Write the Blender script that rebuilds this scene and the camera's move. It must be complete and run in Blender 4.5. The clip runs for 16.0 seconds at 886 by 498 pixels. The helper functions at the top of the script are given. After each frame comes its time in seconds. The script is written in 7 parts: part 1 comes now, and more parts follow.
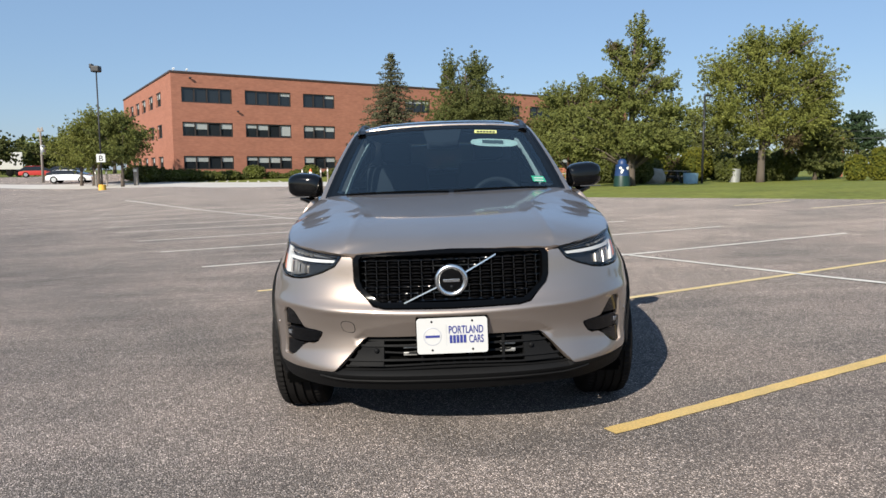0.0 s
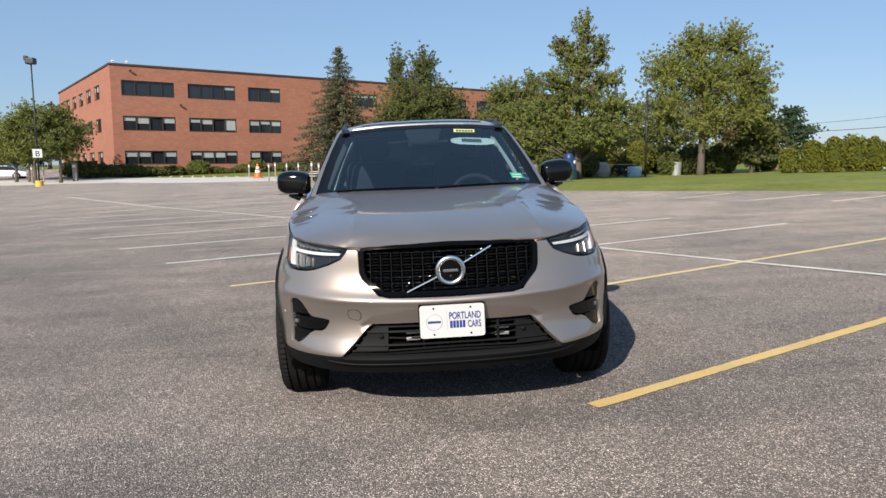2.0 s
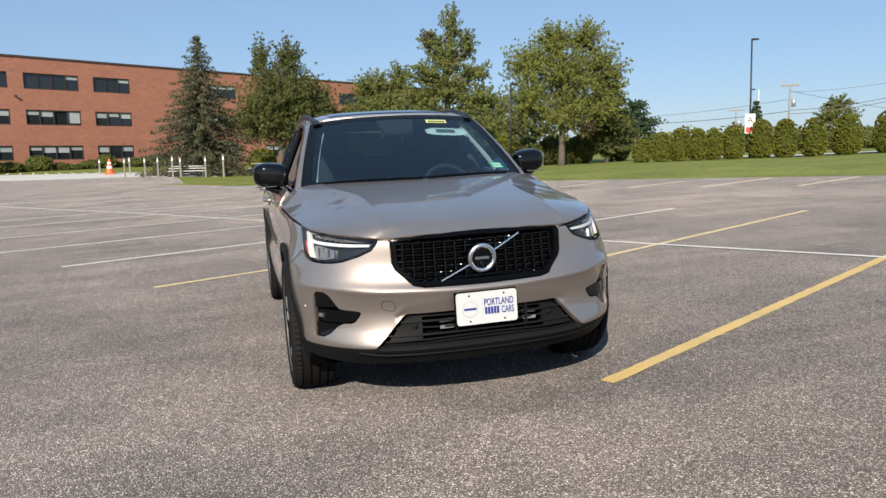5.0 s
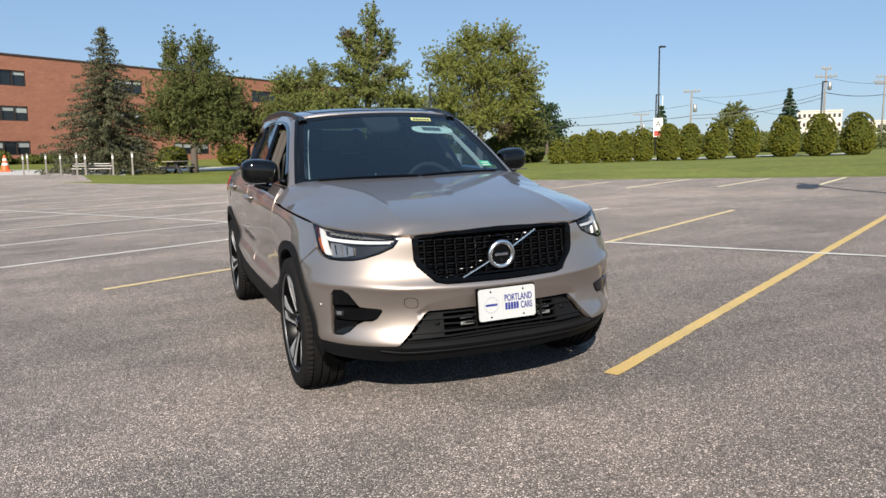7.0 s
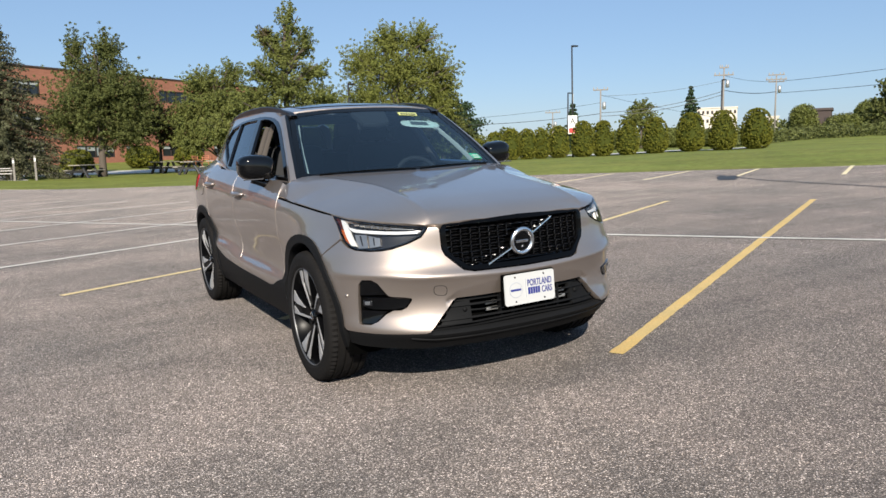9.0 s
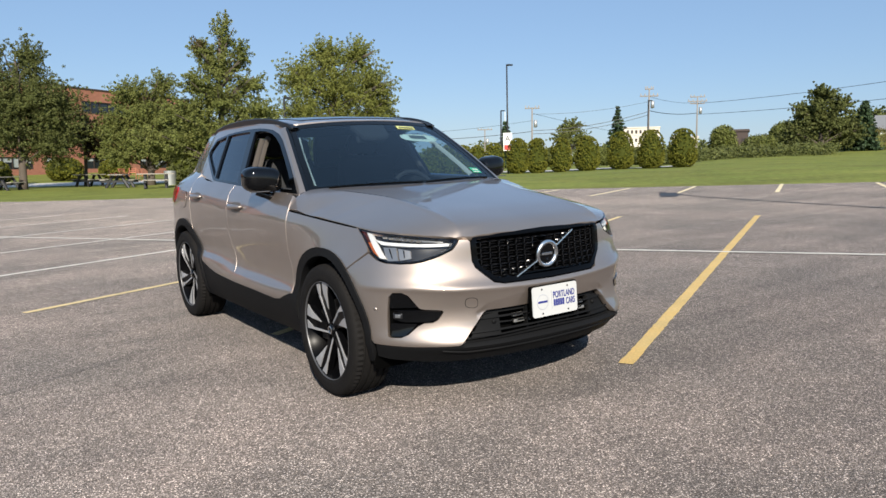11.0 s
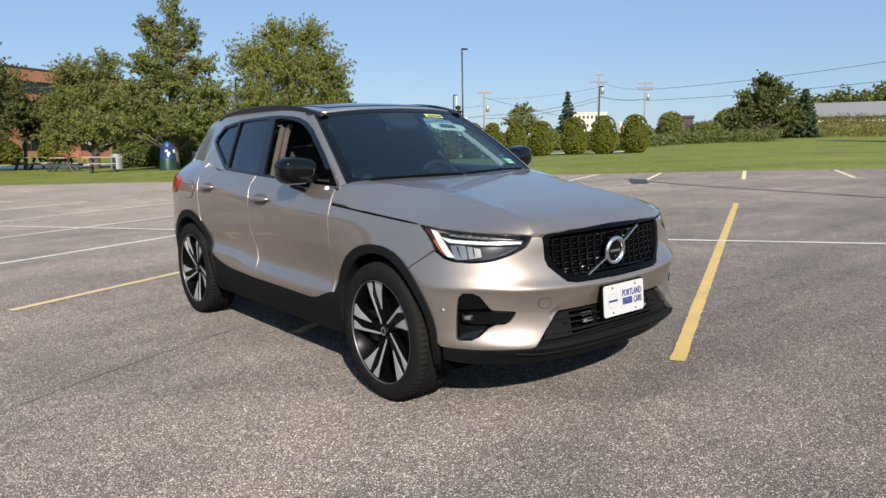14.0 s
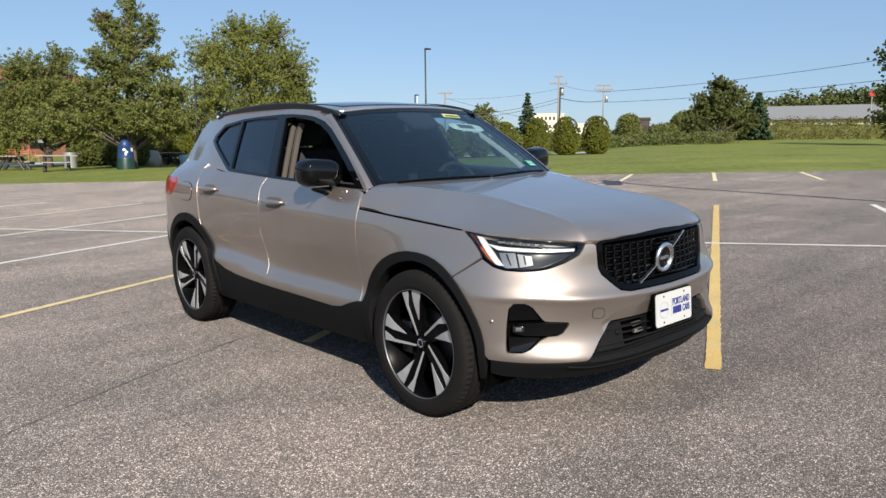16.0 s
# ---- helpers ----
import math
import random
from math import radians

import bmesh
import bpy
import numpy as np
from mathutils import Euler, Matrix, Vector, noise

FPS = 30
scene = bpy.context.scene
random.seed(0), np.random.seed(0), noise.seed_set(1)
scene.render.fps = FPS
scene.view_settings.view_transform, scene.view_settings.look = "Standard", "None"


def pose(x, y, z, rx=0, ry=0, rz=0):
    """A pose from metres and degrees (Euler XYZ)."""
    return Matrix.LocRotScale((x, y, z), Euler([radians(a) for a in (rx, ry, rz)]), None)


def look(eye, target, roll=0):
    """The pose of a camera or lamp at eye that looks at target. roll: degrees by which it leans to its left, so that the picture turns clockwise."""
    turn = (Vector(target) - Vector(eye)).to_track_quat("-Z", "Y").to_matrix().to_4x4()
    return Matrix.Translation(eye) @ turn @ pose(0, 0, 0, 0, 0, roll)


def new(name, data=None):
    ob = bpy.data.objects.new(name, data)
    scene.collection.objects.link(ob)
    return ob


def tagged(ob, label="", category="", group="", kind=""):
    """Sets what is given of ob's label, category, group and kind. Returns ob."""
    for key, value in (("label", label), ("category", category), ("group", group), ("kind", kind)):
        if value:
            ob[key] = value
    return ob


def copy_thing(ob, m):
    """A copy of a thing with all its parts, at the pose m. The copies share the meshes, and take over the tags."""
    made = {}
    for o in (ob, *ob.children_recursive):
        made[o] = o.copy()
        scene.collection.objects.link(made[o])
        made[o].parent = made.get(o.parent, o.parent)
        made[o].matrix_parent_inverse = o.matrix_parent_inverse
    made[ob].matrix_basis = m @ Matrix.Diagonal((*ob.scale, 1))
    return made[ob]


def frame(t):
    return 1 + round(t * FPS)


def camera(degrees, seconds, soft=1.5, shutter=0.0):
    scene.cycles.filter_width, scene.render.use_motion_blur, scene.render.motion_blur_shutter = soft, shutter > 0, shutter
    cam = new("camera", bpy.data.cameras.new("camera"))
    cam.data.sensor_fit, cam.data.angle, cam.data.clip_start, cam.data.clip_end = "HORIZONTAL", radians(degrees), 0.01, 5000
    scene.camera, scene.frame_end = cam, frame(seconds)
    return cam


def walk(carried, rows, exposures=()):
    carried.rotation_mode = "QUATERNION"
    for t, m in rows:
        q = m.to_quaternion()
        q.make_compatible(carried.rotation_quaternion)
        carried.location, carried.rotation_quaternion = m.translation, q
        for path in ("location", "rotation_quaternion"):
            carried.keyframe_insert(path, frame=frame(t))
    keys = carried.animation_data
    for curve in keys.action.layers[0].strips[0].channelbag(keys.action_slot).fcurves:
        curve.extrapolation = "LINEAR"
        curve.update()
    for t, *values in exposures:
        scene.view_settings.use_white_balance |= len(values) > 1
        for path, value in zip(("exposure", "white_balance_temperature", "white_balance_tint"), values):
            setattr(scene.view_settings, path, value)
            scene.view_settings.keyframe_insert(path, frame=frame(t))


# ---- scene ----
cam = camera(62.1, 16.0, soft=1.5)

# the lot falls away sideways: car and path are given on its plane, then tilted to true level
LEAN = 2.08
TILT = pose(0, 0, 0, 0, -LEAN, 0)
PATH = [
    (0, (-0.038, -3.126, 1.268), (-0.034, -1.137, 1.05), -2.3),
    (0.5, (-0.081, -3.228, 1.279), (-0.043, -1.24, 1.066), -2.5),
    (1, (-0.123, -3.283, 1.288), (-0.05, -1.296, 1.071), -2.6),
    (1.5, (-0.183, -3.334, 1.294), (-0.075, -1.349, 1.067), -2.5),
    (2, (-0.292, -3.395, 1.302), (-0.145, -1.415, 1.062), -2.5),
    (2.5, (-0.445, -3.438, 1.311), (-0.241, -1.465, 1.055), -2.5),
    (3, (-0.577, -3.445, 1.315), (-0.312, -1.481, 1.046), -2.8),
    (3.5, (-0.704, -3.406, 1.301), (-0.377, -1.453, 1.027), -3.2),
    (4, (-0.84, -3.361, 1.317), (-0.455, -1.418, 1.042), -3.3),
    (6.5, (-1.5, -3.188, 1.333), (-0.805, -1.334, 1.05), -2.3),
    (7, (-1.62, -3.141, 1.334), (-0.882, -1.305, 1.047), -2.3),
    (7.5, (-1.742, -3.104, 1.329), (-0.96, -1.287, 1.035), -2.5),
    (8, (-1.902, -3.073, 1.329), (-1.067, -1.281, 1.026), -2.8),
    (8.5, (-2.049, -3.056, 1.334), (-1.159, -1.291, 1.027), -2.9),
    (9, (-2.156, -2.999, 1.319), (-1.213, -1.261, 1.02), -3.0),
    (9.5, (-2.266, -2.923, 1.317), (-1.274, -1.211, 1.031), -3.1),
    (12, (-2.753, -2.613, 1.336), (-1.601, -1.001, 1.061), -1.7),
    (12.5, (-2.803, -2.516, 1.358), (-1.641, -0.915, 1.065), -1.6),
    (13, (-2.826, -2.431, 1.37), (-1.651, -0.842, 1.064), -1.6),
    (13.5, (-2.869, -2.345, 1.382), (-1.676, -0.771, 1.072), -1.7),
    (14, (-2.947, -2.245, 1.389), (-1.731, -0.689, 1.076), -1.9),
    (14.5, (-3.035, -2.153, 1.397), (-1.792, -0.618, 1.082), -1.6),
    (15, (-3.085, -2.063, 1.395), (-1.821, -0.546, 1.08), -1.2),
    (15.5, (-3.116, -1.95, 1.397), (-1.833, -0.448, 1.084), -1.3),
    (16, (-3.135, -1.827, 1.404), (-1.832, -0.343, 1.088), -1.5),
]
walk(cam, [(t, TILT @ look(eye, target, roll)) for t, eye, target, roll in PATH])

# ---- daylight ----
SUN = Vector((-0.80, -1.50, 1.0)).normalized()
world = bpy.data.worlds.new("world")
scene.world = world
world.use_nodes = True
wn = world.node_tree.nodes
sky = wn.new("ShaderNodeTexSky")
sky.sky_type, sky.sun_disc = "NISHITA", False
sky.sun_elevation = math.asin(SUN.z)
sky.sun_rotation = math.atan2(SUN.x, SUN.y)
sky.air_density, sky.dust_density, sky.ozone_density = 1.0, 0.35, 3.0
wn["Background"].inputs["Strength"].default_value = 0.066
haze = wn.new("ShaderNodeMix")
haze.data_type, haze.blend_type = "RGBA", "MIX"
haze.inputs["Factor"].default_value = 0.45
haze.inputs["B"].default_value = (3.75, 5.9, 8.7, 1)
blue = wn.new("ShaderNodeMix")
blue.data_type, blue.blend_type = "RGBA", "MULTIPLY"
blue.inputs["Factor"].default_value = 1.0
blue.inputs["B"].default_value = (0.97, 0.985, 1.10, 1)
world.node_tree.links.new(sky.outputs[0], blue.inputs["A"])
world.node_tree.links.new(blue.outputs["Result"], haze.inputs["A"])
world.node_tree.links.new(haze.outputs["Result"], wn["Background"].inputs["Color"])
sun_data = bpy.data.lights.new("sun", "SUN")
sun_data.energy, sun_data.angle, sun_data.color = 4.6, radians(0.53), (1.0, 0.925, 0.80)
sun = new("sun", sun_data)
sun.matrix_world = look(SUN * 60, (0, 0, 0))
scene.view_settings.exposure = 0.55

# ---- materials ----
def mat(name, color, rough=0.6, metal=0.0, spec=0.5, vary=0.0, scale=5.0, fine=0.0, fine_scale=60.0, bump=0.0, bump_scale=80.0,
        coat=0.0, tint=None, island=0.0, each=0.0, streak=None):
    """A surface with variation at two scales: stains (vary, scale), grain (fine, fine_scale) and relief (bump)."""
    m = bpy.data.materials.new(name)
    m.use_nodes = True
    t = m.node_tree
    b = t.nodes["Principled BSDF"]
    b.inputs["Roughness"].default_value = rough
    b.inputs["Metallic"].default_value = metal
    b.inputs["Specular IOR Level"].default_value = spec
    b.inputs["Coat Weight"].default_value = coat
    b.inputs["Coat Roughness"].default_value = 0.03
    co = t.nodes.new("ShaderNodeTexCoord")
    src = co.outputs["Object"]
    if streak:
        mp = t.nodes.new("ShaderNodeMapping")
        mp.inputs["Scale"].default_value = streak
        t.links.new(src, mp.inputs["Vector"])
        src = mp.outputs["Vector"]
    val = None

    def add(factor_socket, amount):
        nonlocal val
        n = t.nodes.new("ShaderNodeMath")
        n.operation = "MULTIPLY_ADD"
        t.links.new(factor_socket, n.inputs[0])
        n.inputs[1].default_value = amount * 2
        if val is None:
            n.inputs[2].default_value = 1 - amount
        else:
            s = t.nodes.new("ShaderNodeMath")
            s.operation = "SUBTRACT"
            t.links.new(val, s.inputs[0])
            s.inputs[1].default_value = amount
            t.links.new(s.outputs[0], n.inputs[2])
        val = n.outputs[0]

    def noise_tex(sc, detail=4.0):
        n = t.nodes.new("ShaderNodeTexNoise")
        n.inputs["Scale"].default_value = sc
        n.inputs["Detail"].default_value = detail
        t.links.new(src, n.inputs["Vector"])
        return n.outputs["Fac"]

    if vary:
        add(noise_tex(scale, 5), vary)
    if fine:
        add(noise_tex(fine_scale, 3), fine)
    if island:
        g = t.nodes.new("ShaderNodeNewGeometry")
        add(g.outputs["Random Per Island"], island)
    if each:
        o = t.nodes.new("ShaderNodeObjectInfo")
        add(o.outputs["Random"], each)
    rgb = (*color, 1)
    if val is None:
        b.inputs["Base Color"].default_value = rgb
    else:
        mx = t.nodes.new("ShaderNodeMix")
        mx.data_type, mx.blend_type = "RGBA", "MULTIPLY"
        mx.inputs["Factor"].default_value = 1
        mx.inputs["A"].default_value = rgb
        if tint:
            mx.inputs["A"].default_value = rgb
            t2 = t.nodes.new("ShaderNodeMix")
            t2.data_type = "RGBA"
            t.links.new(noise_tex(scale * 1.7, 4), t2.inputs["Factor"])
            t2.inputs["A"].default_value = rgb
            t2.inputs["B"].default_value = (*tint, 1)
            t.links.new(t2.outputs["Result"], mx.inputs["A"])
        t.links.new(val, mx.inputs["B"])
        t.links.new(mx.outputs["Result"], b.inputs["Base Color"])
    if bump:
        bp = t.nodes.new("ShaderNodeBump")
        bp.inputs["Strength"].default_value = bump
        bp.inputs["Distance"].default_value = 0.01
        t.links.new(noise_tex(bump_scale, 4), bp.inputs["Height"])
        t.links.new(bp.outputs["Normal"], b.inputs["Normal"])
    return m


def asphalt_material():
    """Worn asphalt: pale stones in a grey binder, with broad bleached and oily patches, brighter with distance."""
    m = bpy.data.materials.new("asphalt")
    m.use_nodes = True
    t = m.node_tree
    b = t.nodes["Principled BSDF"]
    b.inputs["Roughness"].default_value = 0.85
    b.inputs["Specular IOR Level"].default_value = 0.35
    b.inputs["Diffuse Roughness"].default_value = 1.0
    co = t.nodes.new("ShaderNodeTexCoord").outputs["Object"]

    def noise_of(sc, detail, rough=0.5):
        n = t.nodes.new("ShaderNodeTexNoise")
        n.inputs["Scale"].default_value, n.inputs["Detail"].default_value, n.inputs["Roughness"].default_value = sc, detail, rough
        t.links.new(co, n.inputs["Vector"])
        return n.outputs["Fac"]

    def ramp(sock, stops):
        r = t.nodes.new("ShaderNodeValToRGB")
        e = r.color_ramp.elements
        e[0].position, e[0].color = stops[0][0], (*stops[0][1], 1)
        e[1].position, e[1].color = stops[1][0], (*stops[1][1], 1)
        for p, c in stops[2:]:
            k = e.new(p)
            k.color = (*c, 1)
        t.links.new(sock, r.inputs[0])
        return r.outputs[0]

    def mix(kind, a, bb, f=1.0):
        x = t.nodes.new("ShaderNodeMix")
        x.data_type, x.blend_type = "RGBA", kind
        x.inputs["Factor"].default_value = f
        t.links.new(a, x.inputs["A"])
        t.links.new(bb, x.inputs["B"])
        return x.outputs["Result"]

    v = t.nodes.new("ShaderNodeTexVoronoi")
    v.inputs["Scale"].default_value = 152
    t.links.new(co, v.inputs["Vector"])
    sep = t.nodes.new("ShaderNodeSeparateColor")
    t.links.new(v.outputs["Color"], sep.inputs[0])
    stone = ramp(sep.outputs[0], [(0.0, (0.156, 0.141, 0.135)), (1.0, (0.77, 0.70, 0.67)), (0.5, (0.201, 0.182, 0.174)), (0.85, (0.39, 0.355, 0.34))])
    gap = ramp(v.outputs["Distance"], [(0.25, (1.06, 1.06, 1.06)), (0.62, (0.34, 0.33, 0.32))])
    base = mix("MULTIPLY", stone, gap)
    base = mix("MULTIPLY", base, ramp(noise_of(28, 4), [(0.3, (0.82, 0.82, 0.82)), (0.7, (1.18, 1.17, 1.15))]))
    base = mix("MULTIPLY", base, ramp(noise_of(0.55, 6, 0.6), [(0.32, (0.76, 0.785, 0.79)), (0.68, (1.22, 1.19, 1.165))]))
    base = mix("MULTIPLY", base, ramp(noise_of(1.9, 5, 0.65), [(0.35, (0.90, 0.905, 0.905)), (0.65, (1.09, 1.085, 1.08))]))
    base = mix("MULTIPLY", base, ramp(noise_of(0.10, 3), [(0.35, (0.90, 0.90, 0.91)), (0.65, (1.1, 1.09, 1.07))]))
    turn = t.nodes.new("ShaderNodeMapping")
    turn.inputs["Rotation"].default_value = (0, 0, radians(52))
    turn.inputs["Scale"].default_value = (0.16, 2.6, 1)
    t.links.new(co, turn.inputs["Vector"])
    scuff = t.nodes.new("ShaderNodeTexNoise")
    scuff.inputs["Scale"].default_value, scuff.inputs["Detail"].default_value, scuff.inputs["Roughness"].default_value = 1.0, 6, 0.62
    t.links.new(turn.outputs["Vector"], scuff.inputs["Vector"])
    base = mix("MULTIPLY", base, ramp(scuff.outputs["Fac"], [(0.36, (0.86, 0.86, 0.865)), (0.60, (1.07, 1.07, 1.065))]))
    # brightened in the colour itself with distance beyond the bays, its edge drifting by noise
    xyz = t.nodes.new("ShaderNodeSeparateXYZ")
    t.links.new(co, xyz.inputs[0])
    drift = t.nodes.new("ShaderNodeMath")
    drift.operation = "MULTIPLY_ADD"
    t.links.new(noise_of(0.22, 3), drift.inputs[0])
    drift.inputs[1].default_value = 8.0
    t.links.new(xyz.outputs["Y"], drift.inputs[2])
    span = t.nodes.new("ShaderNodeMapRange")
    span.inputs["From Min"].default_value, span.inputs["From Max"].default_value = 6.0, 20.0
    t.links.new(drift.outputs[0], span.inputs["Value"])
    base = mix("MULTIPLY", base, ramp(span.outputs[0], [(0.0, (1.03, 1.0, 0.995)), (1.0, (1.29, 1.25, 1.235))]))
    # a darker, oil-soaked patch in the bay in front of the car
    off = t.nodes.new("ShaderNodeVectorMath")
    off.operation = "DISTANCE"
    t.links.new(co, off.inputs[0])
    off.inputs[1].default_value = (1.6, -1.0, 0.0)
    wander = t.nodes.new("ShaderNodeMath")
    wander.operation = "MULTIPLY_ADD"
    t.links.new(noise_of(0.8, 4, 0.6), wander.inputs[0])
    wander.inputs[1].default_value = 2.4
    t.links.new(off.outputs["Value"], wander.inputs[2])
    reach = t.nodes.new("ShaderNodeMapRange")
    reach.inputs["From Min"].default_value, reach.inputs["From Max"].default_value = 1.4, 5.2
    t.links.new(wander.outputs[0], reach.inputs["Value"])
    base = mix("MULTIPLY", base, ramp(reach.outputs[0], [(0.0, (0.85, 0.842, 0.835)), (1.0, (1.13, 1.13, 1.13))]))
    t.links.new(base, b.inputs["Base Color"])
    bp = t.nodes.new("ShaderNodeBump")
    bp.inputs["Strength"].default_value, bp.inputs["Distance"].default_value = 0.9, 0.007
    inv = t.nodes.new("ShaderNodeMath")
    inv.operation = "SUBTRACT"
    inv.inputs[0].default_value = 1
    t.links.new(v.outputs["Distance"], inv.inputs[1])
    t.links.new(inv.outputs[0], bp.inputs["Height"])
    t.links.new(bp.outputs["Normal"], b.inputs["Normal"])
    return m


def leaf_material(name, color, tint, rough=0.55):
    m = mat(name, color, rough=rough, spec=0.12, vary=0.35, scale=0.6, island=0.34, tint=tint)
    m.node_tree.nodes["Principled BSDF"].inputs["Transmission Weight"].default_value = 0.0
    return m


M = {
    "asphalt": asphalt_material(),
    "concrete": mat("concrete", (0.56, 0.53, 0.49), 0.85, vary=0.2, scale=0.4, fine=0.12, fine_scale=40, bump=0.2),
    "grass": mat("grass", (0.122, 0.170, 0.030), 0.85, spec=0.15, vary=0.45, scale=0.35, fine=0.6, fine_scale=4, bump=1.0, bump_scale=18, tint=(0.225, 0.212, 0.052)),
    "yellow_line": mat("yellow_line", (0.70, 0.445, 0.13), 0.75, vary=0.2, scale=3, fine=0.40, fine_scale=90, bump=0.4, bump_scale=90, tint=(0.58, 0.44, 0.20)),
    "white_line": mat("white_line", (0.68, 0.645, 0.58), 0.8, vary=0.25, scale=2, fine=0.3, fine_scale=90, bump=0.3, bump_scale=90),
    "faded_yellow": mat("faded_yellow", (0.76, 0.64, 0.40), 0.8, vary=0.25, scale=2, fine=0.3, fine_scale=90, bump=0.3, bump_scale=90),
    "worn_yellow": mat("worn_yellow", (0.72, 0.53, 0.24), 0.8, vary=0.2, scale=3, fine=0.40, fine_scale=90, bump=0.4, bump_scale=90, tint=(0.60, 0.50, 0.30)),
    "tar": mat("tar", (0.035, 0.035, 0.036), 0.6, vary=0.3, scale=2),
    "wet": mat("crack", (0.12, 0.112, 0.10), 0.9, vary=0.3, scale=4),
    "brick": mat("brick", (0.315, 0.125, 0.078), 0.85, vary=0.22, scale=0.5, fine=0.34, fine_scale=2.2, streak=(1, 1, 3.4), tint=(0.36, 0.155, 0.10)),
    "brick_pale": mat("brick_pale", (0.40, 0.15, 0.085), 0.85, vary=0.2, scale=0.8, each=0.25),
    "coping": mat("coping", (0.06, 0.04, 0.035), 0.6, vary=0.1),
    "pane": mat("pane", (0.018, 0.022, 0.026), 0.06, spec=0.6, each=0.2, vary=0.1),
    "blind": mat("blind", (0.36, 0.38, 0.37), 0.5, vary=0.12, scale=2, each=0.1),
    "frame_dark": mat("frame_dark", (0.035, 0.026, 0.022), 0.5, vary=0.1),
    "steel_dark": mat("steel_dark", (0.022, 0.022, 0.024), 0.5, vary=0.15, scale=3),
    "pole_wood": mat("pole_wood", (0.25, 0.225, 0.20), 0.85, vary=0.2, scale=2, streak=(6, 6, 1)),
    "white_paint": mat("white_paint", (0.78, 0.78, 0.75), 0.6, vary=0.08, scale=4),
    "yellow_paint": mat("yellow_paint", (0.72, 0.42, 0.06), 0.7, vary=0.15, scale=5),
    "bark": mat("bark", (0.105, 0.084, 0.066), 0.9, vary=0.3, scale=4, bump=0.8, bump_scale=16, streak=(1, 1, 0.3)),
    "leaf_a": leaf_material("leaf_maple", (0.130, 0.154, 0.034), (0.182, 0.182, 0.050)),
    "leaf_b": leaf_material("leaf_linden", (0.104, 0.131, 0.034), (0.155, 0.156, 0.047)),
    "leaf_c": leaf_material("leaf_dark", (0.076, 0.096, 0.029), (0.118, 0.121, 0.041)),
    "leaf_red": leaf_material("leaf_russet", (0.095, 0.058, 0.035), (0.09, 0.085, 0.035)),
    "needle": leaf_material("needle", (0.066, 0.080, 0.042), (0.105, 0.095, 0.052)),
    "needle_dark": leaf_material("needle_dark", (0.034, 0.060, 0.030), (0.05, 0.075, 0.036)),
    "hedge": leaf_material("hedge_leaf", (0.115, 0.125, 0.017), (0.145, 0.138, 0.022)),
    # leaf tone darkened for the shade inside bushes
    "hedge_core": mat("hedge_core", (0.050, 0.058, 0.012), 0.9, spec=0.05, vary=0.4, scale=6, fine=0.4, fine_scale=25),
    "weed": leaf_material("weed", (0.085, 0.085, 0.028), (0.15, 0.120, 0.036)),
    "roof_grey": mat("roof_grey", (0.22, 0.22, 0.22), 0.7, vary=0.15),
    "cream": mat("cream", (0.66, 0.60, 0.52), 0.8, vary=0.08),
    "orange": mat("orange_plastic", (0.80, 0.13, 0.03), 0.5, vary=0.1),
    "red_paint": mat("red_paint", (0.55, 0.05, 0.04), 0.5, vary=0.1),
    "blue_paint": mat("blue_paint", (0.015, 0.045, 0.20), 0.35, vary=0.25, scale=4, tint=(0.05, 0.14, 0.38)),
    "pale_blue": mat("pale_blue", (0.36, 0.52, 0.62), 0.6, vary=0.08),
    "granite": mat("granite", (0.33, 0.30, 0.26), 0.85, vary=0.2, fine=0.2, bump=0.4),
    "car_white": mat("car_white", (0.75, 0.76, 0.78), 0.25, coat=0.6, vary=0.03),
    "car_dark": mat("car_dark", (0.03, 0.032, 0.036), 0.25, coat=0.6, vary=0.05),
    "rubber": mat("rubber", (0.0128, 0.0118, 0.0114), 0.78, spec=0.10, vary=0.25, scale=9, fine=0.15, bump=0.15, bump_scale=200),
    "weathered_wood": mat("weathered_wood", (0.07, 0.06, 0.052), 0.85, vary=0.25, scale=5, streak=(1, 8, 8)),
    "mesh_metal": mat("galvanised", (0.45, 0.46, 0.46), 0.45, metal=0.6, vary=0.15),
}

# ---- helpers for meshes ----
def part(name, bm, material, parent=None, label="", smooth=False, m=None, sharp=None):
    """Links a bmesh as one mesh object, under a thing or a part if one is given."""
    me = bpy.data.meshes.new(name)
    bm.to_mesh(me)
    bm.free()
    for x in material if isinstance(material, (list, tuple)) else [material]:
        me.materials.append(x)
    if smooth:
        me.polygons.foreach_set("use_smooth", [True] * len(me.polygons))
        if sharp:
            me.set_sharp_from_angle(angle=radians(sharp))
    ob = new(name, me)
    if parent:
        ob.parent = parent
    if m:
        ob.matrix_basis = m
    if label:
        ob["label"] = label
    return ob


def empty(name, label, category, m=None, group="", kind=""):
    ob = tagged(new(name), label, category, group, kind)
    if m:
        ob.matrix_basis = m
    return ob


def box(bm, x0, x1, y0, y1, z0, z1, bevel=0.0):
    r = bmesh.ops.create_cube(bm, size=1, matrix=Matrix.Translation(((x0 + x1) / 2, (y0 + y1) / 2, (z0 + z1) / 2)) @ Matrix.Diagonal((x1 - x0, y1 - y0, z1 - z0, 1)))
    if bevel:
        es = list({e for v in r["verts"] for e in v.link_edges})
        bmesh.ops.bevel(bm, geom=es, offset=bevel, segments=2, affect="EDGES", profile=0.5)
    return bm


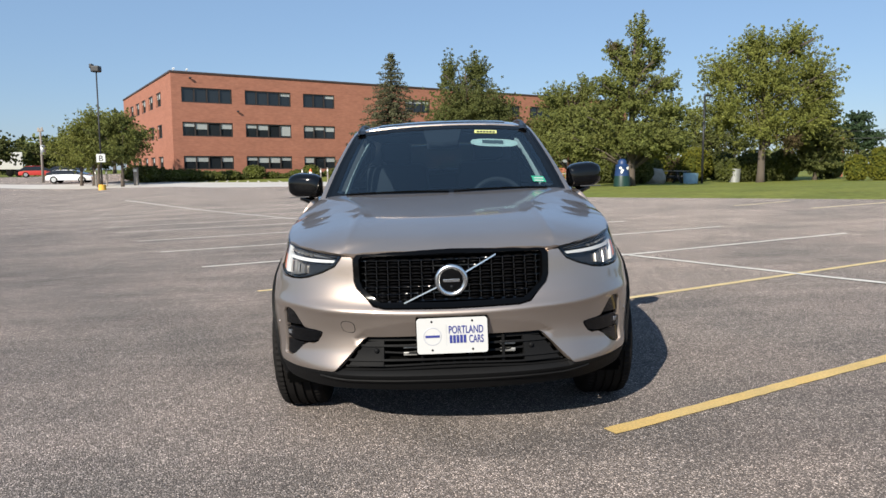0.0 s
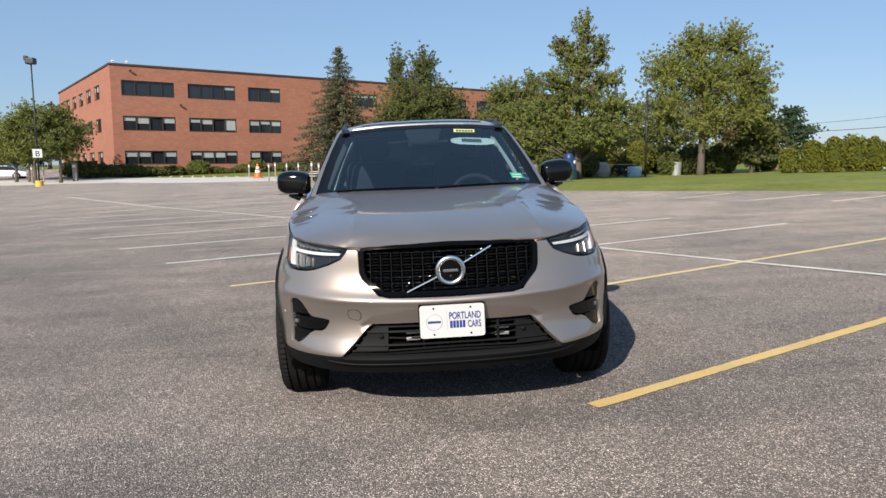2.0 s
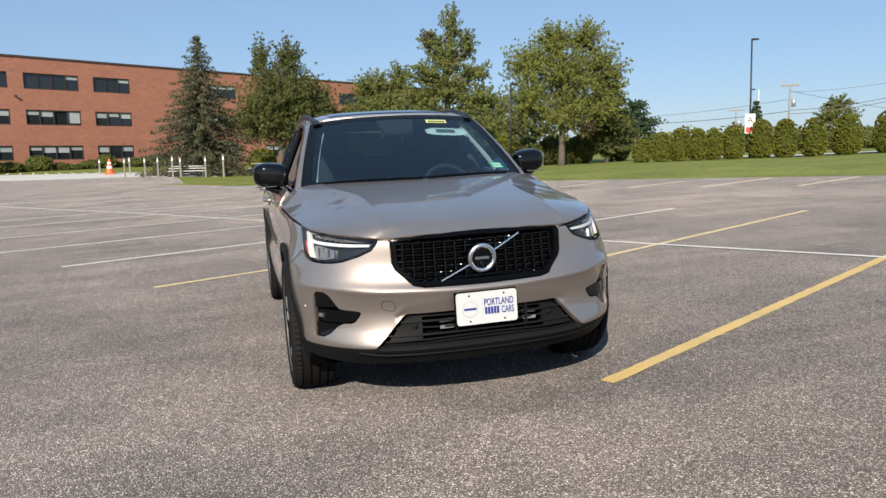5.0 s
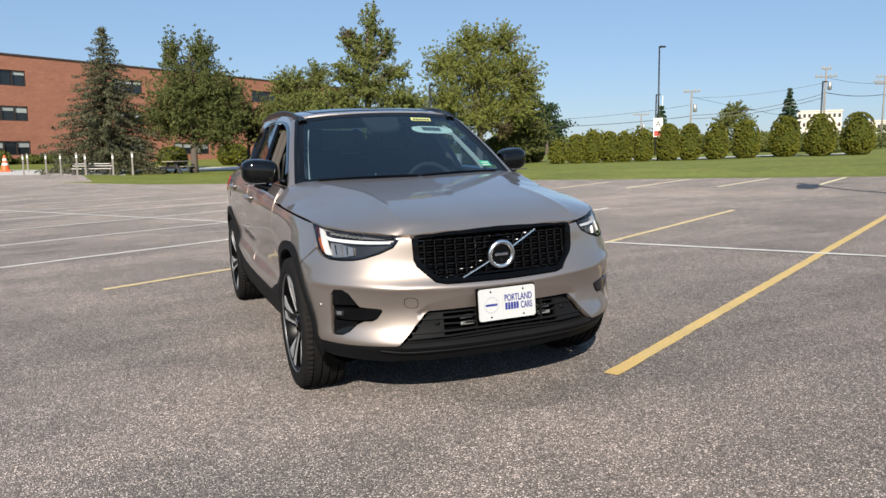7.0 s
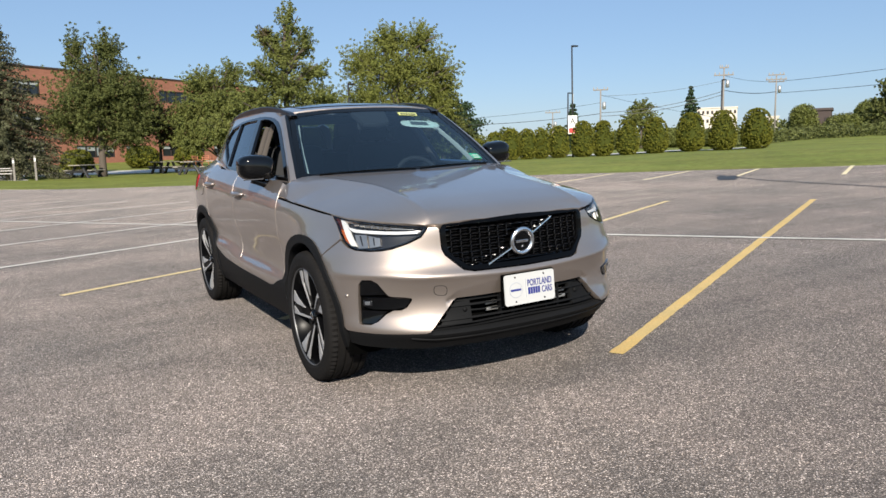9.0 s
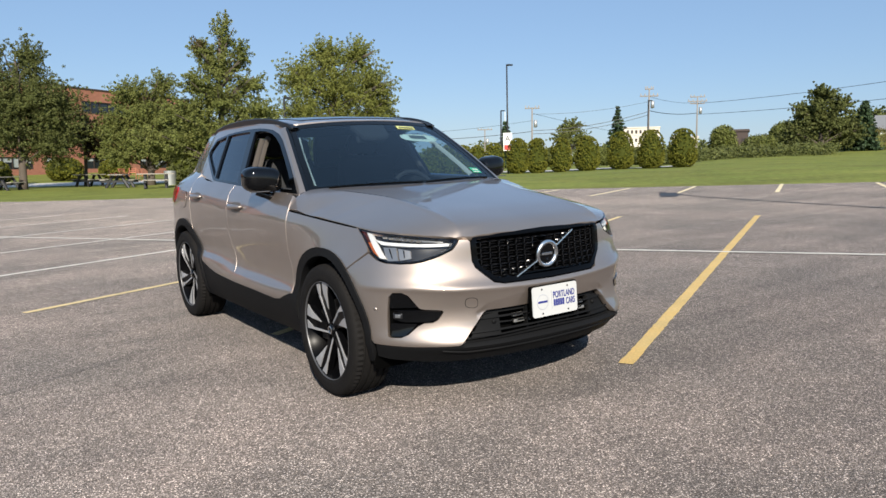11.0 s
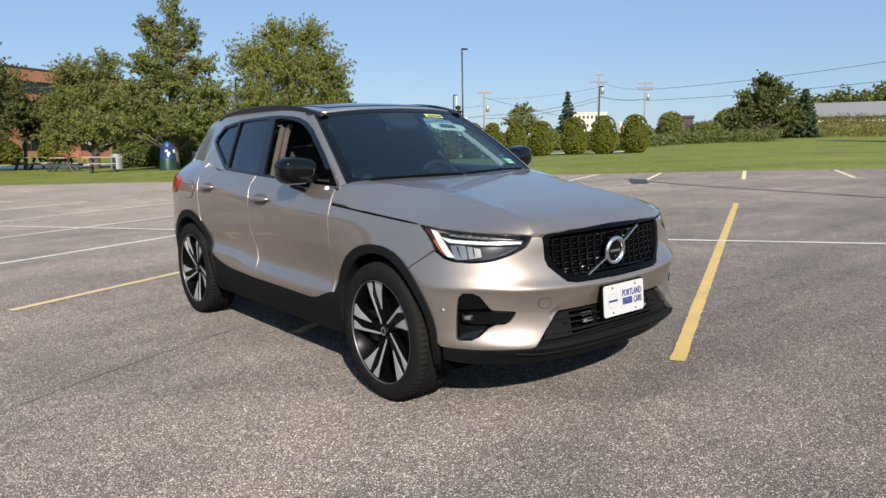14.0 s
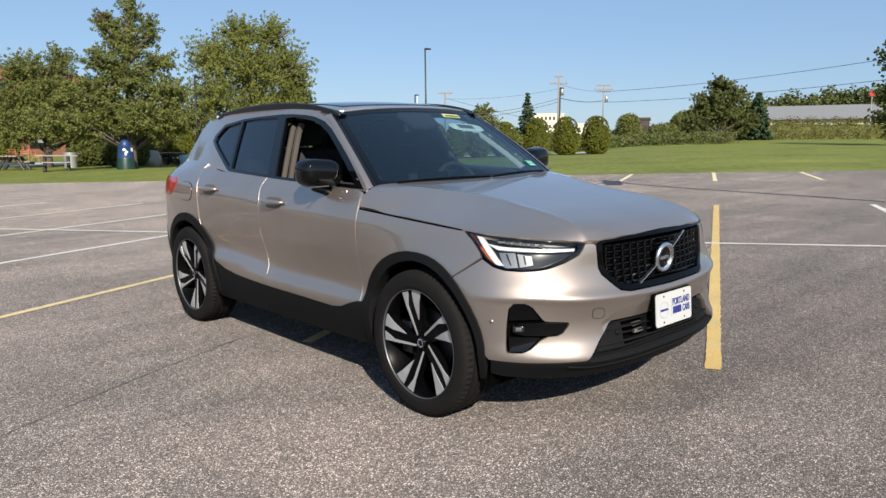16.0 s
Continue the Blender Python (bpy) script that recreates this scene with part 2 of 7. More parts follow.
def tube(bm, pts, radii, sides=8, caps=True):
    """A round bar through points, with a radius at each."""
    pts = [Vector(p) for p in pts]
    if not isinstance(radii, (list, tuple)):
        radii = [radii] * len(pts)
    rings = []
    ref = Vector((0.31, 0.17, 0.93))
    for i, p in enumerate(pts):
        d = (pts[min(i + 1, len(pts) - 1)] - pts[max(i - 1, 0)]).normalized()
        a = d.cross(ref)
        a = a.normalized() if a.length > 1e-4 else d.orthogonal().normalized()
        b = d.cross(a)
        rings.append([bm.verts.new(p + (a * math.cos(2 * math.pi * k / sides) + b * math.sin(2 * math.pi * k / sides)) * radii[i]) for k in range(sides)])
    for r, s in zip(rings, rings[1:]):
        for k in range(sides):
            bm.faces.new((r[k], r[(k + 1) % sides], s[(k + 1) % sides], s[k]))
    if caps:
        bm.faces.new(rings[0][::-1])
        bm.faces.new(rings[-1])
    return bm


def lathe(bm, profile, sides=24, axis="z", m=None):
    """A turned body from (radius, height) points round an axis."""
    rings = []
    for r, h in profile:
        ring = []
        for k in range(sides):
            a = 2 * math.pi * k / sides
            p = Vector((r * math.cos(a), r * math.sin(a), h))
            if axis == "x":
                p = Vector((h, r * math.cos(a), r * math.sin(a)))
            if axis == "y":
                p = Vector((r * math.cos(a), h, r * math.sin(a)))
            ring.append(bm.verts.new(m @ p if m else p))
        rings.append(ring)
    for r, s in zip(rings, rings[1:]):
        for k in range(sides):
            bm.faces.new((r[k], r[(k + 1) % sides], s[(k + 1) % sides], s[k]))
    return bm


# ---- the ground ----
SLOPE = math.tan(radians(LEAN))
FAR = [(-180, 0.0), (-60, -0.9), (-30, -0.78), (-20, -0.22), (-8, 0.0), (0, -0.1), (8, -0.02), (15, 0.15), (23, 0.18), (32, 0.42), (40, 0.52), (50, 0.82), (56, 0.95), (62, 1.12), (70, 1.10), (90, 1.05), (120, 0.8), (180, 0.0)]


def smooth01(a, b, v):
    """Eases from 0 at a to 1 at b; a may lie above b."""
    u = min(1.0, max(0.0, (v - a) / (b - a)))
    return u * u * (3 - 2 * u)


def gz(x, y):
    """Height of the ground: a tilted plane round the car that eases out into lawns and a bank."""
    r, a = math.hypot(x, y), math.degrees(math.atan2(x, y))
    for (a0, h0), (a1, h1) in zip(FAR, FAR[1:]):
        if a0 <= a <= a1:
            far = h0 + (h1 - h0) * smooth01(a0, a1, a)
    rise = 0.03 * smooth01(48, 58, a) * smooth01(150, 100, a) if a > 48 else 0.02 * smooth01(-60, -25, a) if a < 10 else 0.008
    far += rise * (min(r, 110) - 58 if r > 58 else 0)
    far += 3.4 * smooth01(102, 141, r) * smooth01(54, 60, a) * smooth01(95, 85, a) if a > 54 else 0
    w = 1 - smooth01(23, 48, r)
    return SLOPE * max(-30, min(30, x)) * w + far * (1 - w)


LAWN = (Vector((20.26, 5.12, 0)), Vector((-13.82, 17.37, 0)).normalized())
DRIVE = (Vector((-3.2, 49.6, 0)), Vector((-21.5, 9.5, 0)).normalized())
DRIVE_BACK = (Vector((-0.9, 60.2, 0)), Vector((-21.5, 7.0, 0)).normalized())


def side(line, x, y):
    p, d = line
    return (x - p.x) * d.y - (y - p.y) * d.x


bm = bmesh.new()
radii = [0.8 * 1.16 ** k for k in range(0, 52)]
radii = [r for r in radii if r < 1600]
rings = []
for r in radii:
    n = 120
    rings.append([bm.verts.new((r * math.sin(2 * math.pi * k / n), r * math.cos(2 * math.pi * k / n), 0)) for k in range(n)])
centre = bm.verts.new((0, 0, 0))
for k in range(120):
    bm.faces.new((centre, rings[0][(k + 1) % 120], rings[0][k]))
for a, b in zip(rings, rings[1:]):
    for k in range(120):
        bm.faces.new((a[k], a[(k + 1) % 120], b[(k + 1) % 120], b[k]))
PATH_FRONT, PATH_BACK = (Vector((0, 60.0, 0)), Vector((-1, 0.05, 0)).normalized()), (Vector((0, 66.5, 0)), Vector((-1, 0.05, 0)).normalized())
for p, d in (LAWN, DRIVE, DRIVE_BACK, PATH_FRONT, PATH_BACK):
    bmesh.ops.bisect_plane(bm, geom=bm.verts[:] + bm.edges[:] + bm.faces[:], plane_co=p, plane_no=Vector((d.y, -d.x, 0)))
for f in bm.faces:
    c = f.calc_center_median()
    lawn, drive, back = side(LAWN, c.x, c.y) > 0, side(DRIVE, c.x, c.y) > 0, side(DRIVE_BACK, c.x, c.y) > 0
    f.material_index = 2 if drive and not back and c.x < -3 else 1 if ((lawn and c.x > -5) or back) else 0
    if c.x > -3 and lawn and side(PATH_FRONT, c.x, c.y) > 0 and side(PATH_BACK, c.x, c.y) < 0 and c.x < 17:
        f.material_index = 2
    if back and c.x < -30:
        f.material_index = 0
    if c.length > 130:
        f.material_index = 1
for v in bm.verts:
    v.co.z = gz(v.co.x, v.co.y)
bmesh.ops.recalc_face_normals(bm, faces=bm.faces[:])
for f in bm.faces:
    f.smooth = True
    if f.normal.z < 0:
        f.normal_flip()
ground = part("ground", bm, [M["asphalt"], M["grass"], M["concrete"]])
tagged(ground, "worn grey asphalt car park with lawns and a pale concrete drive", "ground", kind="structure")


def strip(name, pts, width, material, lift=0.006, label="", category="marking", step=0.8, ragged=0.0, kind="structure", parent=None):
    """A flat band laid on the ground along points."""
    bm = bmesh.new()
    rows = []
    rnd = random.Random(len(name) + int(pts[0][0] * 100))
    for (x0, y0), (x1, y1) in zip(pts, pts[1:]):
        n = max(1, int(math.hypot(x1 - x0, y1 - y0) / step))
        d = Vector((x1 - x0, y1 - y0)).normalized()
        for k in range(n + 1):
            if k == 0 and rows:
                continue
            u = k / n
            x, y = x0 + (x1 - x0) * u, y0 + (y1 - y0) * u
            w0, w1 = width / 2 + rnd.uniform(-ragged, ragged), width / 2 + rnd.uniform(-ragged, ragged)
            row = []
            for o in (-w0, w1):
                px, py = x - d.y * o, y + d.x * o
                row.append(bm.verts.new((px, py, gz(px, py) + lift)))
            rows.append(row)
    for a, b in zip(rows, rows[1:]):
        f = bm.faces.new((a[0], a[1], b[1], b[0]))
        if f.normal.z < 0:
            f.normal_flip()
    bmesh.ops.recalc_face_normals(bm, faces=bm.faces[:])
    for f in bm.faces:
        if f.normal.z < 0:
            f.normal_flip()
    ob = part(name, bm, material, parent)
    return tagged(ob, label, category, kind=kind)


YEL = "worn yellow painted stall line on asphalt"
WHI = "faded white painted stall line on asphalt"
for pts, w in (([(0.72, 0.225), (8.95, 4.65)], 0.090), ([(-0.64, 2.46), (7.58, 6.51)], 0.085), ([(-2.08, 4.90), (1.42, 6.34)], 0.09)):
    strip("stall_line", pts, w, M["yellow_line"] if w == 0.090 and pts[0][0] > 0 else M["worn_yellow"], label=YEL, step=0.06, ragged=0.004)
for p, q, w in (((2.13, -1.94), (10.38, 2.63), 0.1), ((1.42, 6.34), (6.33, 8.35), 0.08), ((-3.47, 7.32), (5.08, 10.30), 0.09), ((-4.98, 9.76), (3.87, 12.39), 0.09),
                ((-6.40, 12.27), (2.60, 14.74), 0.09), ((-8.08, 15.08), (1.26, 17.09), 0.09), ((-9.35, 17.27), (0.03, 19.47), 0.09), ((-10.87, 19.97), (-1.44, 22.15), 0.09), ((-12.69, 23.00), (-2.89, 24.96), 0.09), ((-14.63, 26.09), (-4.65, 28.23), 0.09),
                ((15.55, 5.47), (18.27, 7.14), 0.1), ((14.10, 7.46), (17.08, 9.13), 0.1), ((12.85, 9.42), (15.49, 10.84), 0.1), ((11.24, 10.88), (14.13, 12.10), 0.1), ((9.68, 12.40), (12.83, 13.75), 0.1),
                ((8.59, 13.91), (10.88, 14.82), 0.1), ((7.59, 15.90), (9.50, 16.89), 0.1)):
    pale = p[0] > 7
    strip("stall_line", [p, q], w, M["faded_yellow"] if pale else M["white_line"], label="faded pale yellow stall line at the lawn edge" if pale else WHI, step=0.12, ragged=0.007)
strip("centre_line", [(7.08, -0.87), (3.73, 4.58), (0.70, 9.75), (-4.01, 17.57), (-17.99, 39.15)], 0.085, M["white_line"], label=WHI, step=0.12, ragged=0.006, lift=0.009)
strip("sealed_crack", [(13.19, 10.30), (12.48, 8.90), (12.05, 7.83), (11.66, 6.01), (11.36, 4.33), (10.95, 2.60), (10.57, 0.87)], 0.10, M["tar"], label="black tar-sealed crack across the asphalt", step=0.25, ragged=0.03)
strip("tar_patch", [(11.84, 8.83), (12.96, 9.78)], 0.42, M["tar"], label="dark tar patch on the asphalt", step=0.2, ragged=0.09, lift=0.008)
for k in range(14):
    x, y = -26.2 + 15.6 * k / 13, 70.2 - 8.4 * k / 13
    strip("drive_marking", [(x, y), (x - 0.25 - 0.08 * k, y + 3.2)], 0.16, M["white_line"], lift=0.02, label="short white bay marking on the pale drive", step=0.8)
strip("gravel_road", [(35, 55), (42, 49.7), (48, 44.5), (54, 41.0)], 5.5, M["concrete"], lift=0.05, label="pale gravel road behind the clipped hedge", category="road")
strip("hairline_crack", [(-6.6, 0.3), (-4.4, 1.15), (-2.52, 2.14), (-2.2, 2.32), (-1.72, 2.55), (-1.05, 2.84), (-0.66, 2.95)], 0.007, M["wet"], label="hairline crack across the asphalt", step=0.03, ragged=0.0028)

# ---- the car: surfaces ----
def curve_through(pts, n=400):
    """Catmull-Rom through points, resampled evenly by length."""
    p = np.array([pts[0]] + list(pts) + [pts[-1]], float)
    out = []
    for i in range(1, len(p) - 2):
        for u in np.linspace(0, 1, 24, endpoint=False):
            a, b, c, d = p[i - 1], p[i], p[i + 1], p[i + 2]
            out.append(0.5 * (2 * b + (c - a) * u + (2 * a - 5 * b + 4 * c - d) * u * u + (3 * b - a - 3 * c + d) * u ** 3))
    out.append(p[-2])
    out = np.array(out)
    L = np.concatenate([[0], np.cumsum(np.linalg.norm(np.diff(out, axis=0), axis=1))])
    s = np.linspace(0, L[-1], n)
    return np.stack([np.interp(s, L, out[:, k]) for k in range(out.shape[1])], 1), s


PLAN, PLAN_S = curve_through([(0, 0.066), (0.15, 0.069), (0.30, 0.084), (0.45, 0.117), (0.58, 0.168), (0.69, 0.243), (0.77, 0.333), (0.829, 0.45), (0.861, 0.60), (0.879, 0.80), (0.890, 1.05), (0.905, 1.5),
                              (0.912, 2.2), (0.912, 3.0), (0.908, 3.5), (0.895, 3.85), (0.865, 4.1), (0.80, 4.27), (0.68, 4.36), (0.40, 4.42), (0.0, 4.435)], 900)
TURN = np.gradient(PLAN, PLAN_S, axis=0)
TURN /= np.linalg.norm(TURN, axis=1)[:, None]
MID = int(np.argmin(np.abs(PLAN[:, 1] - 2.2)))
CUT = int(np.argmin(np.abs(PLAN[:, 0] - 0.62) + (PLAN[:, 1] > 2) * 9))


def fx(x):
    """Length along the plan at a half-width on the nose."""
    return float(np.interp(x, PLAN[:MID, 0], PLAN_S[:MID]))


def sy(y):
    """Length along the plan at a distance from the nose, on the flank."""
    return float(np.interp(y, PLAN[:, 1], PLAN_S))


# how far the skin stands in from the plan, by height, at places along it
PROFILE = [
    (0.0, [(0.16, 0.20), (0.24, 0.10), (0.30, 0.05), (0.37, 0.008), (0.45, 0.012), (0.53, 0.018), (0.600, 0.008), (0.622, 0.0), (0.634, 0.006), (0.655, 0.032), (0.68, 0.043), (0.75, 0.050), (0.85, 0.057), (0.885, 0.068), (0.92, 0.10), (1.0, 0.18), (1.2, 0.4)]),
    (fx(0.50), [(0.16, 0.19), (0.24, 0.10), (0.30, 0.05), (0.36, -0.004), (0.45, 0.023), (0.53, 0.029), (0.605, 0.012), (0.634, 0.0), (0.646, 0.004), (0.67, 0.024), (0.70, 0.041), (0.76, 0.058), (0.85, 0.067), (0.885, 0.077), (0.92, 0.105), (1.0, 0.18), (1.2, 0.4)]),
    (fx(0.74), [(0.16, 0.16), (0.24, 0.08), (0.30, 0.040), (0.37, 0.002), (0.45, 0.019), (0.53, 0.022), (0.62, 0.010), (0.649, 0.0), (0.66, 0.003), (0.70, 0.021), (0.77, 0.038), (0.85, 0.058), (0.92, 0.095), (1.0, 0.15), (1.2, 0.35)]),
    (sy(0.62), [(0.16, 0.07), (0.24, 0.025), (0.30, 0.000), (0.37, -0.018), (0.45, -0.030), (0.55, -0.037), (0.65, -0.033), (0.74, -0.018), (0.80, 0.004), (0.85, 0.024), (0.92, 0.049), (1.0, 0.09), (1.1, 0.15), (1.2, 0.3)]),
    (sy(0.95), [(0.16, 0.07), (0.24, 0.04), (0.35, 0.006), (0.45, -0.014), (0.6, -0.019), (0.75, -0.014), (0.85, 0.003), (0.92, 0.017), (0.97, 0.032), (1.02, 0.052), (1.07, 0.085), (1.12, 0.12), (1.2, 0.2)]),
    (sy(1.45), [(0.16, 0.12), (0.24, 0.07), (0.32, 0.035), (0.40, 0.014), (0.46, 0.006), (0.50, 0.012), (0.54, 0.030), (0.58, 0.036), (0.67, 0.026), (0.78, 0.006), (0.90, 0.0), (0.96, 0.008), (1.02, 0.030), (1.06, 0.056), (1.09, 0.082), (1.12, 0.102), (1.2, 0.14)]),
    (sy(2.2), [(0.16, 0.12), (0.24, 0.07), (0.32, 0.035), (0.40, 0.012), (0.46, 0.004), (0.50, 0.010), (0.545, 0.038), (0.585, 0.046), (0.66, 0.036), (0.78, 0.012), (0.93, 0.0), (0.97, 0.004), (1.03, 0.022), (1.08, 0.052), (1.115, 0.082), (1.145, 0.105), (1.2, 0.135)]),
    (sy(3.05), [(0.16, 0.12), (0.24, 0.07), (0.32, 0.035), (0.42, 0.012), (0.52, 0.002), (0.555, 0.008), (0.60, 0.034), (0.64, 0.040), (0.68, 0.034), (0.74, 0.020), (0.84, 0.008), (0.96, 0.0), (1.0, 0.003), (1.06, 0.020), (1.11, 0.050), (1.145, 0.080), (1.175, 0.105), (1.24, 0.14)]),
    (sy(3.6), [(0.16, 0.10), (0.24, 0.06), (0.35, 0.025), (0.45, 0.006), (0.6, -0.006), (0.75, -0.006), (0.88, -0.002), (0.98, 0.002), (1.05, 0.018), (1.11, 0.050), (1.15, 0.088), (1.19, 0.135), (1.23, 0.175), (1.3, 0.22)]),
    (sy(4.12), [(0.16, 0.16), (0.24, 0.10), (0.35, 0.04), (0.5, 0.01), (0.65, 0.0), (0.8, 0.005), (0.95, 0.012), (1.05, 0.030), (1.11, 0.065), (1.15, 0.115), (1.19, 0.175), (1.23, 0.22), (1.3, 0.25), (1.4, 0.28)]),
    (float(PLAN_S[-1]), [(0.16, 0.20), (0.24, 0.12), (0.35, 0.05), (0.5, 0.01), (0.62, 0.0), (0.70, 0.05), (0.95, 0.06), (1.05, 0.085), (1.15, 0.13), (1.25, 0.19), (1.5, 0.34)]),
]
ZZ = np.linspace(0.16, 1.4, 249)


def soft_profile(pts):
    z, d = np.array([p[0] for p in pts]), np.array([p[1] for p in pts])
    c, _ = curve_through(list(zip(z, d)), 600)
    v = np.interp(ZZ, c[:, 0], c[:, 1])
    k = np.array([1, 2, 3, 2, 1]) / 9
    return np.convolve(np.pad(v, 2, mode="edge"), k, mode="valid")


PROF_S = np.array([p[0] for p in PROFILE])
PROF = np.array([soft_profile(p[1]) for p in PROFILE])


def inset(s, z):
    i = min(len(PROF_S) - 2, max(0, int(np.searchsorted(PROF_S, s) - 1)))
    a = [np.interp(z, ZZ, PROF[j]) for j in (max(0, i - 1), i, i + 1, min(len(PROF_S) - 1, i + 2))]
    s0, s1 = PROF_S[i], PROF_S[i + 1]
    u = (s - s0) / (s1 - s0)
    m0 = (a[2] - a[0]) / (s1 - PROF_S[max(0, i - 1)] + 1e-9) * (s1 - s0) if i > 0 else 0.0
    m1 = (a[3] - a[1]) / (PROF_S[min(len(PROF_S) - 1, i + 2)] - s0 + 1e-9) * (s1 - s0) if i + 2 < len(PROF_S) else 0.0
    d = (2 * u ** 3 - 3 * u * u + 1) * a[1] + (u ** 3 - 2 * u * u + u) * m0 + (-2 * u ** 3 + 3 * u * u) * a[2] + (u ** 3 - u * u) * m1
    if s < 0.75 and 0.40 < z < 0.625:
        # the strip below the grille leans back under its shoulder, out to a fold that rises from the intake's corner
        strip_in = 0.36 * (0.622 - z) if z > 0.515 else 0.0385 - 0.33 * (0.515 - z)
        fold = strip_in - 0.26 * max(0.0, s - (0.392 - 0.9 * (z - 0.553)))
        d = max(d, fold)
    return d


def skin(s, z):
    """A point of the lower body, right half (positive x), from length along the plan and height. Negative s is mirrored."""
    q = abs(s)
    x, y = np.interp(q, PLAN_S, PLAN[:, 0]), np.interp(q, PLAN_S, PLAN[:, 1])
    tx, ty = np.interp(q, PLAN_S, TURN[:, 0]), np.interp(q, PLAN_S, TURN[:, 1])
    d = inset(q, z)
    x, y = max(0.0, x - ty * d), y + tx * d
    return Vector((math.copysign(x, s) if s else 0.0, y, z))


def flank(y, z):
    """The glasshouse's side, from distance and height (positive x)."""
    w = 0.812 - 0.43 * (z - 1.10) - 0.10 * max(0, z - 1.10) ** 2
    w -= 0.028 * ((y - 2.5) / 1.2) ** 2 * (1 if y > 2.5 else 2.0) + 0.085 * smooth01(3.4, 4.3, y)
    return Vector((w, y, z))


def screen(x, z):
    """The windscreen, from half-width and height."""
    u = (z - 1.12) / 0.42
    return Vector((x, 1.335 + 0.62 * u + 0.06 * u * u + x * x * (0.27 - 0.05 * u), z))


ROOF_Y = [1.9, 2.05, 2.3, 2.6, 3.0, 3.4, 3.8, 4.1, 4.25]
ROOF_Z = [1.529, 1.557, 1.590, 1.606, 1.608, 1.596, 1.562, 1.520, 1.495]
ROOF_C, _ = curve_through(list(zip(ROOF_Y, ROOF_Z)), 300)


def roof(x, y):
    z = np.interp(y, ROOF_C[:, 0], ROOF_C[:, 1])
    u = abs(x) / 0.62
    return Vector((x, y, z - 0.030 * u ** 2 - 0.032 * u ** 8))


HOOD_C, _ = curve_through([(0.10, 0.868), (0.17, 0.915), (0.24, 0.946), (0.34, 0.972), (0.5, 1.003), (0.8, 1.045), (1.1, 1.083), (1.4, 1.118), (1.6, 1.14)], 300)


# the shut line: along the tops of the headlamps, then back along the flank to the door (length on the plan, height)
SHUT_FRONT = [(0.528, 0.883), (0.597, 0.888), (0.70, 0.898), (0.87, 0.912), (1.055, 0.926)]
SHUT_SIDE = [(sy(0.655), 0.940), (sy(0.74), 0.950), (sy(0.90), 0.965), (sy(1.05), 0.977), (sy(1.22), 0.991), (sy(1.384), 1.003)]
SHUT_P = [skin(a, b) for a, b in SHUT_FRONT + SHUT_SIDE]
EDGE_Y = [0.10, 0.17] + [q.y for q in SHUT_P] + [1.6]
EDGE_X = [0.40, 0.43] + [q.x for q in SHUT_P] + [0.892]
def crease(x, y):
    """How far the bonnet folds down outboard of its two creases."""
    c = float(np.interp(y, [0.2, 0.35, 0.75, 0.91, 1.05, 1.35], [0.475, 0.460, 0.453, 0.468, 0.517, 0.62]))
    w = 0.008
    v = (abs(x) - c) / w
    ridge = 0.0032 * math.exp(-((abs(x) - c) / 0.020) ** 2)
    return (0.21 * w * (v if v > 20 else math.log1p(math.exp(v))) - ridge) * smooth01(1.4, 1.1, y)


EDGE_DROP = [0.030, 0.036] + [float(np.interp(q.y, HOOD_C[:, 0], HOOD_C[:, 1])) - q.z - crease(q.x, q.y) for q in SHUT_P] + [0.12]
EDGE_C, _ = curve_through(list(zip(EDGE_Y, EDGE_X, EDGE_DROP)), 300)


def bonnet(x, y):
    """The clamshell bonnet, from half-width and distance."""
    z = np.interp(y, HOOD_C[:, 0], HOOD_C[:, 1])
    u = abs(x) / np.interp(y, EDGE_C[:, 0], EDGE_C[:, 1])
    k = 6 + 6 * smooth01(0.7, 1.5, y)
    q = 0.22 - 0.10 * smooth01(0.7, 1.5, y)
    return Vector((x, y, z - np.interp(y, EDGE_C[:, 0], EDGE_C[:, 2]) * (q * u ** 2 + (1 - q) * u ** k) - crease(x, y)))


def rounded(pts, times=2):
    """Corner-cut a closed outline."""
    for _ in range(times):
        out = []
        for a, b in zip(pts, pts[1:] + pts[:1]):
            out += [(a[0] * 0.78 + b[0] * 0.22, a[1] * 0.78 + b[1] * 0.22), (a[0] * 0.22 + b[0] * 0.78, a[1] * 0.22 + b[1] * 0.78)]
        pts = out
    return pts


def inside(p, poly):
    c = False
    for (x0, y0), (x1, y1) in zip(poly, poly[1:] + poly[:1]):
        if (y0 > p[1]) != (y1 > p[1]) and p[0] < (x1 - x0) * (p[1] - y0) / (y1 - y0 + 1e-12) + x0:
            c = not c
    return c


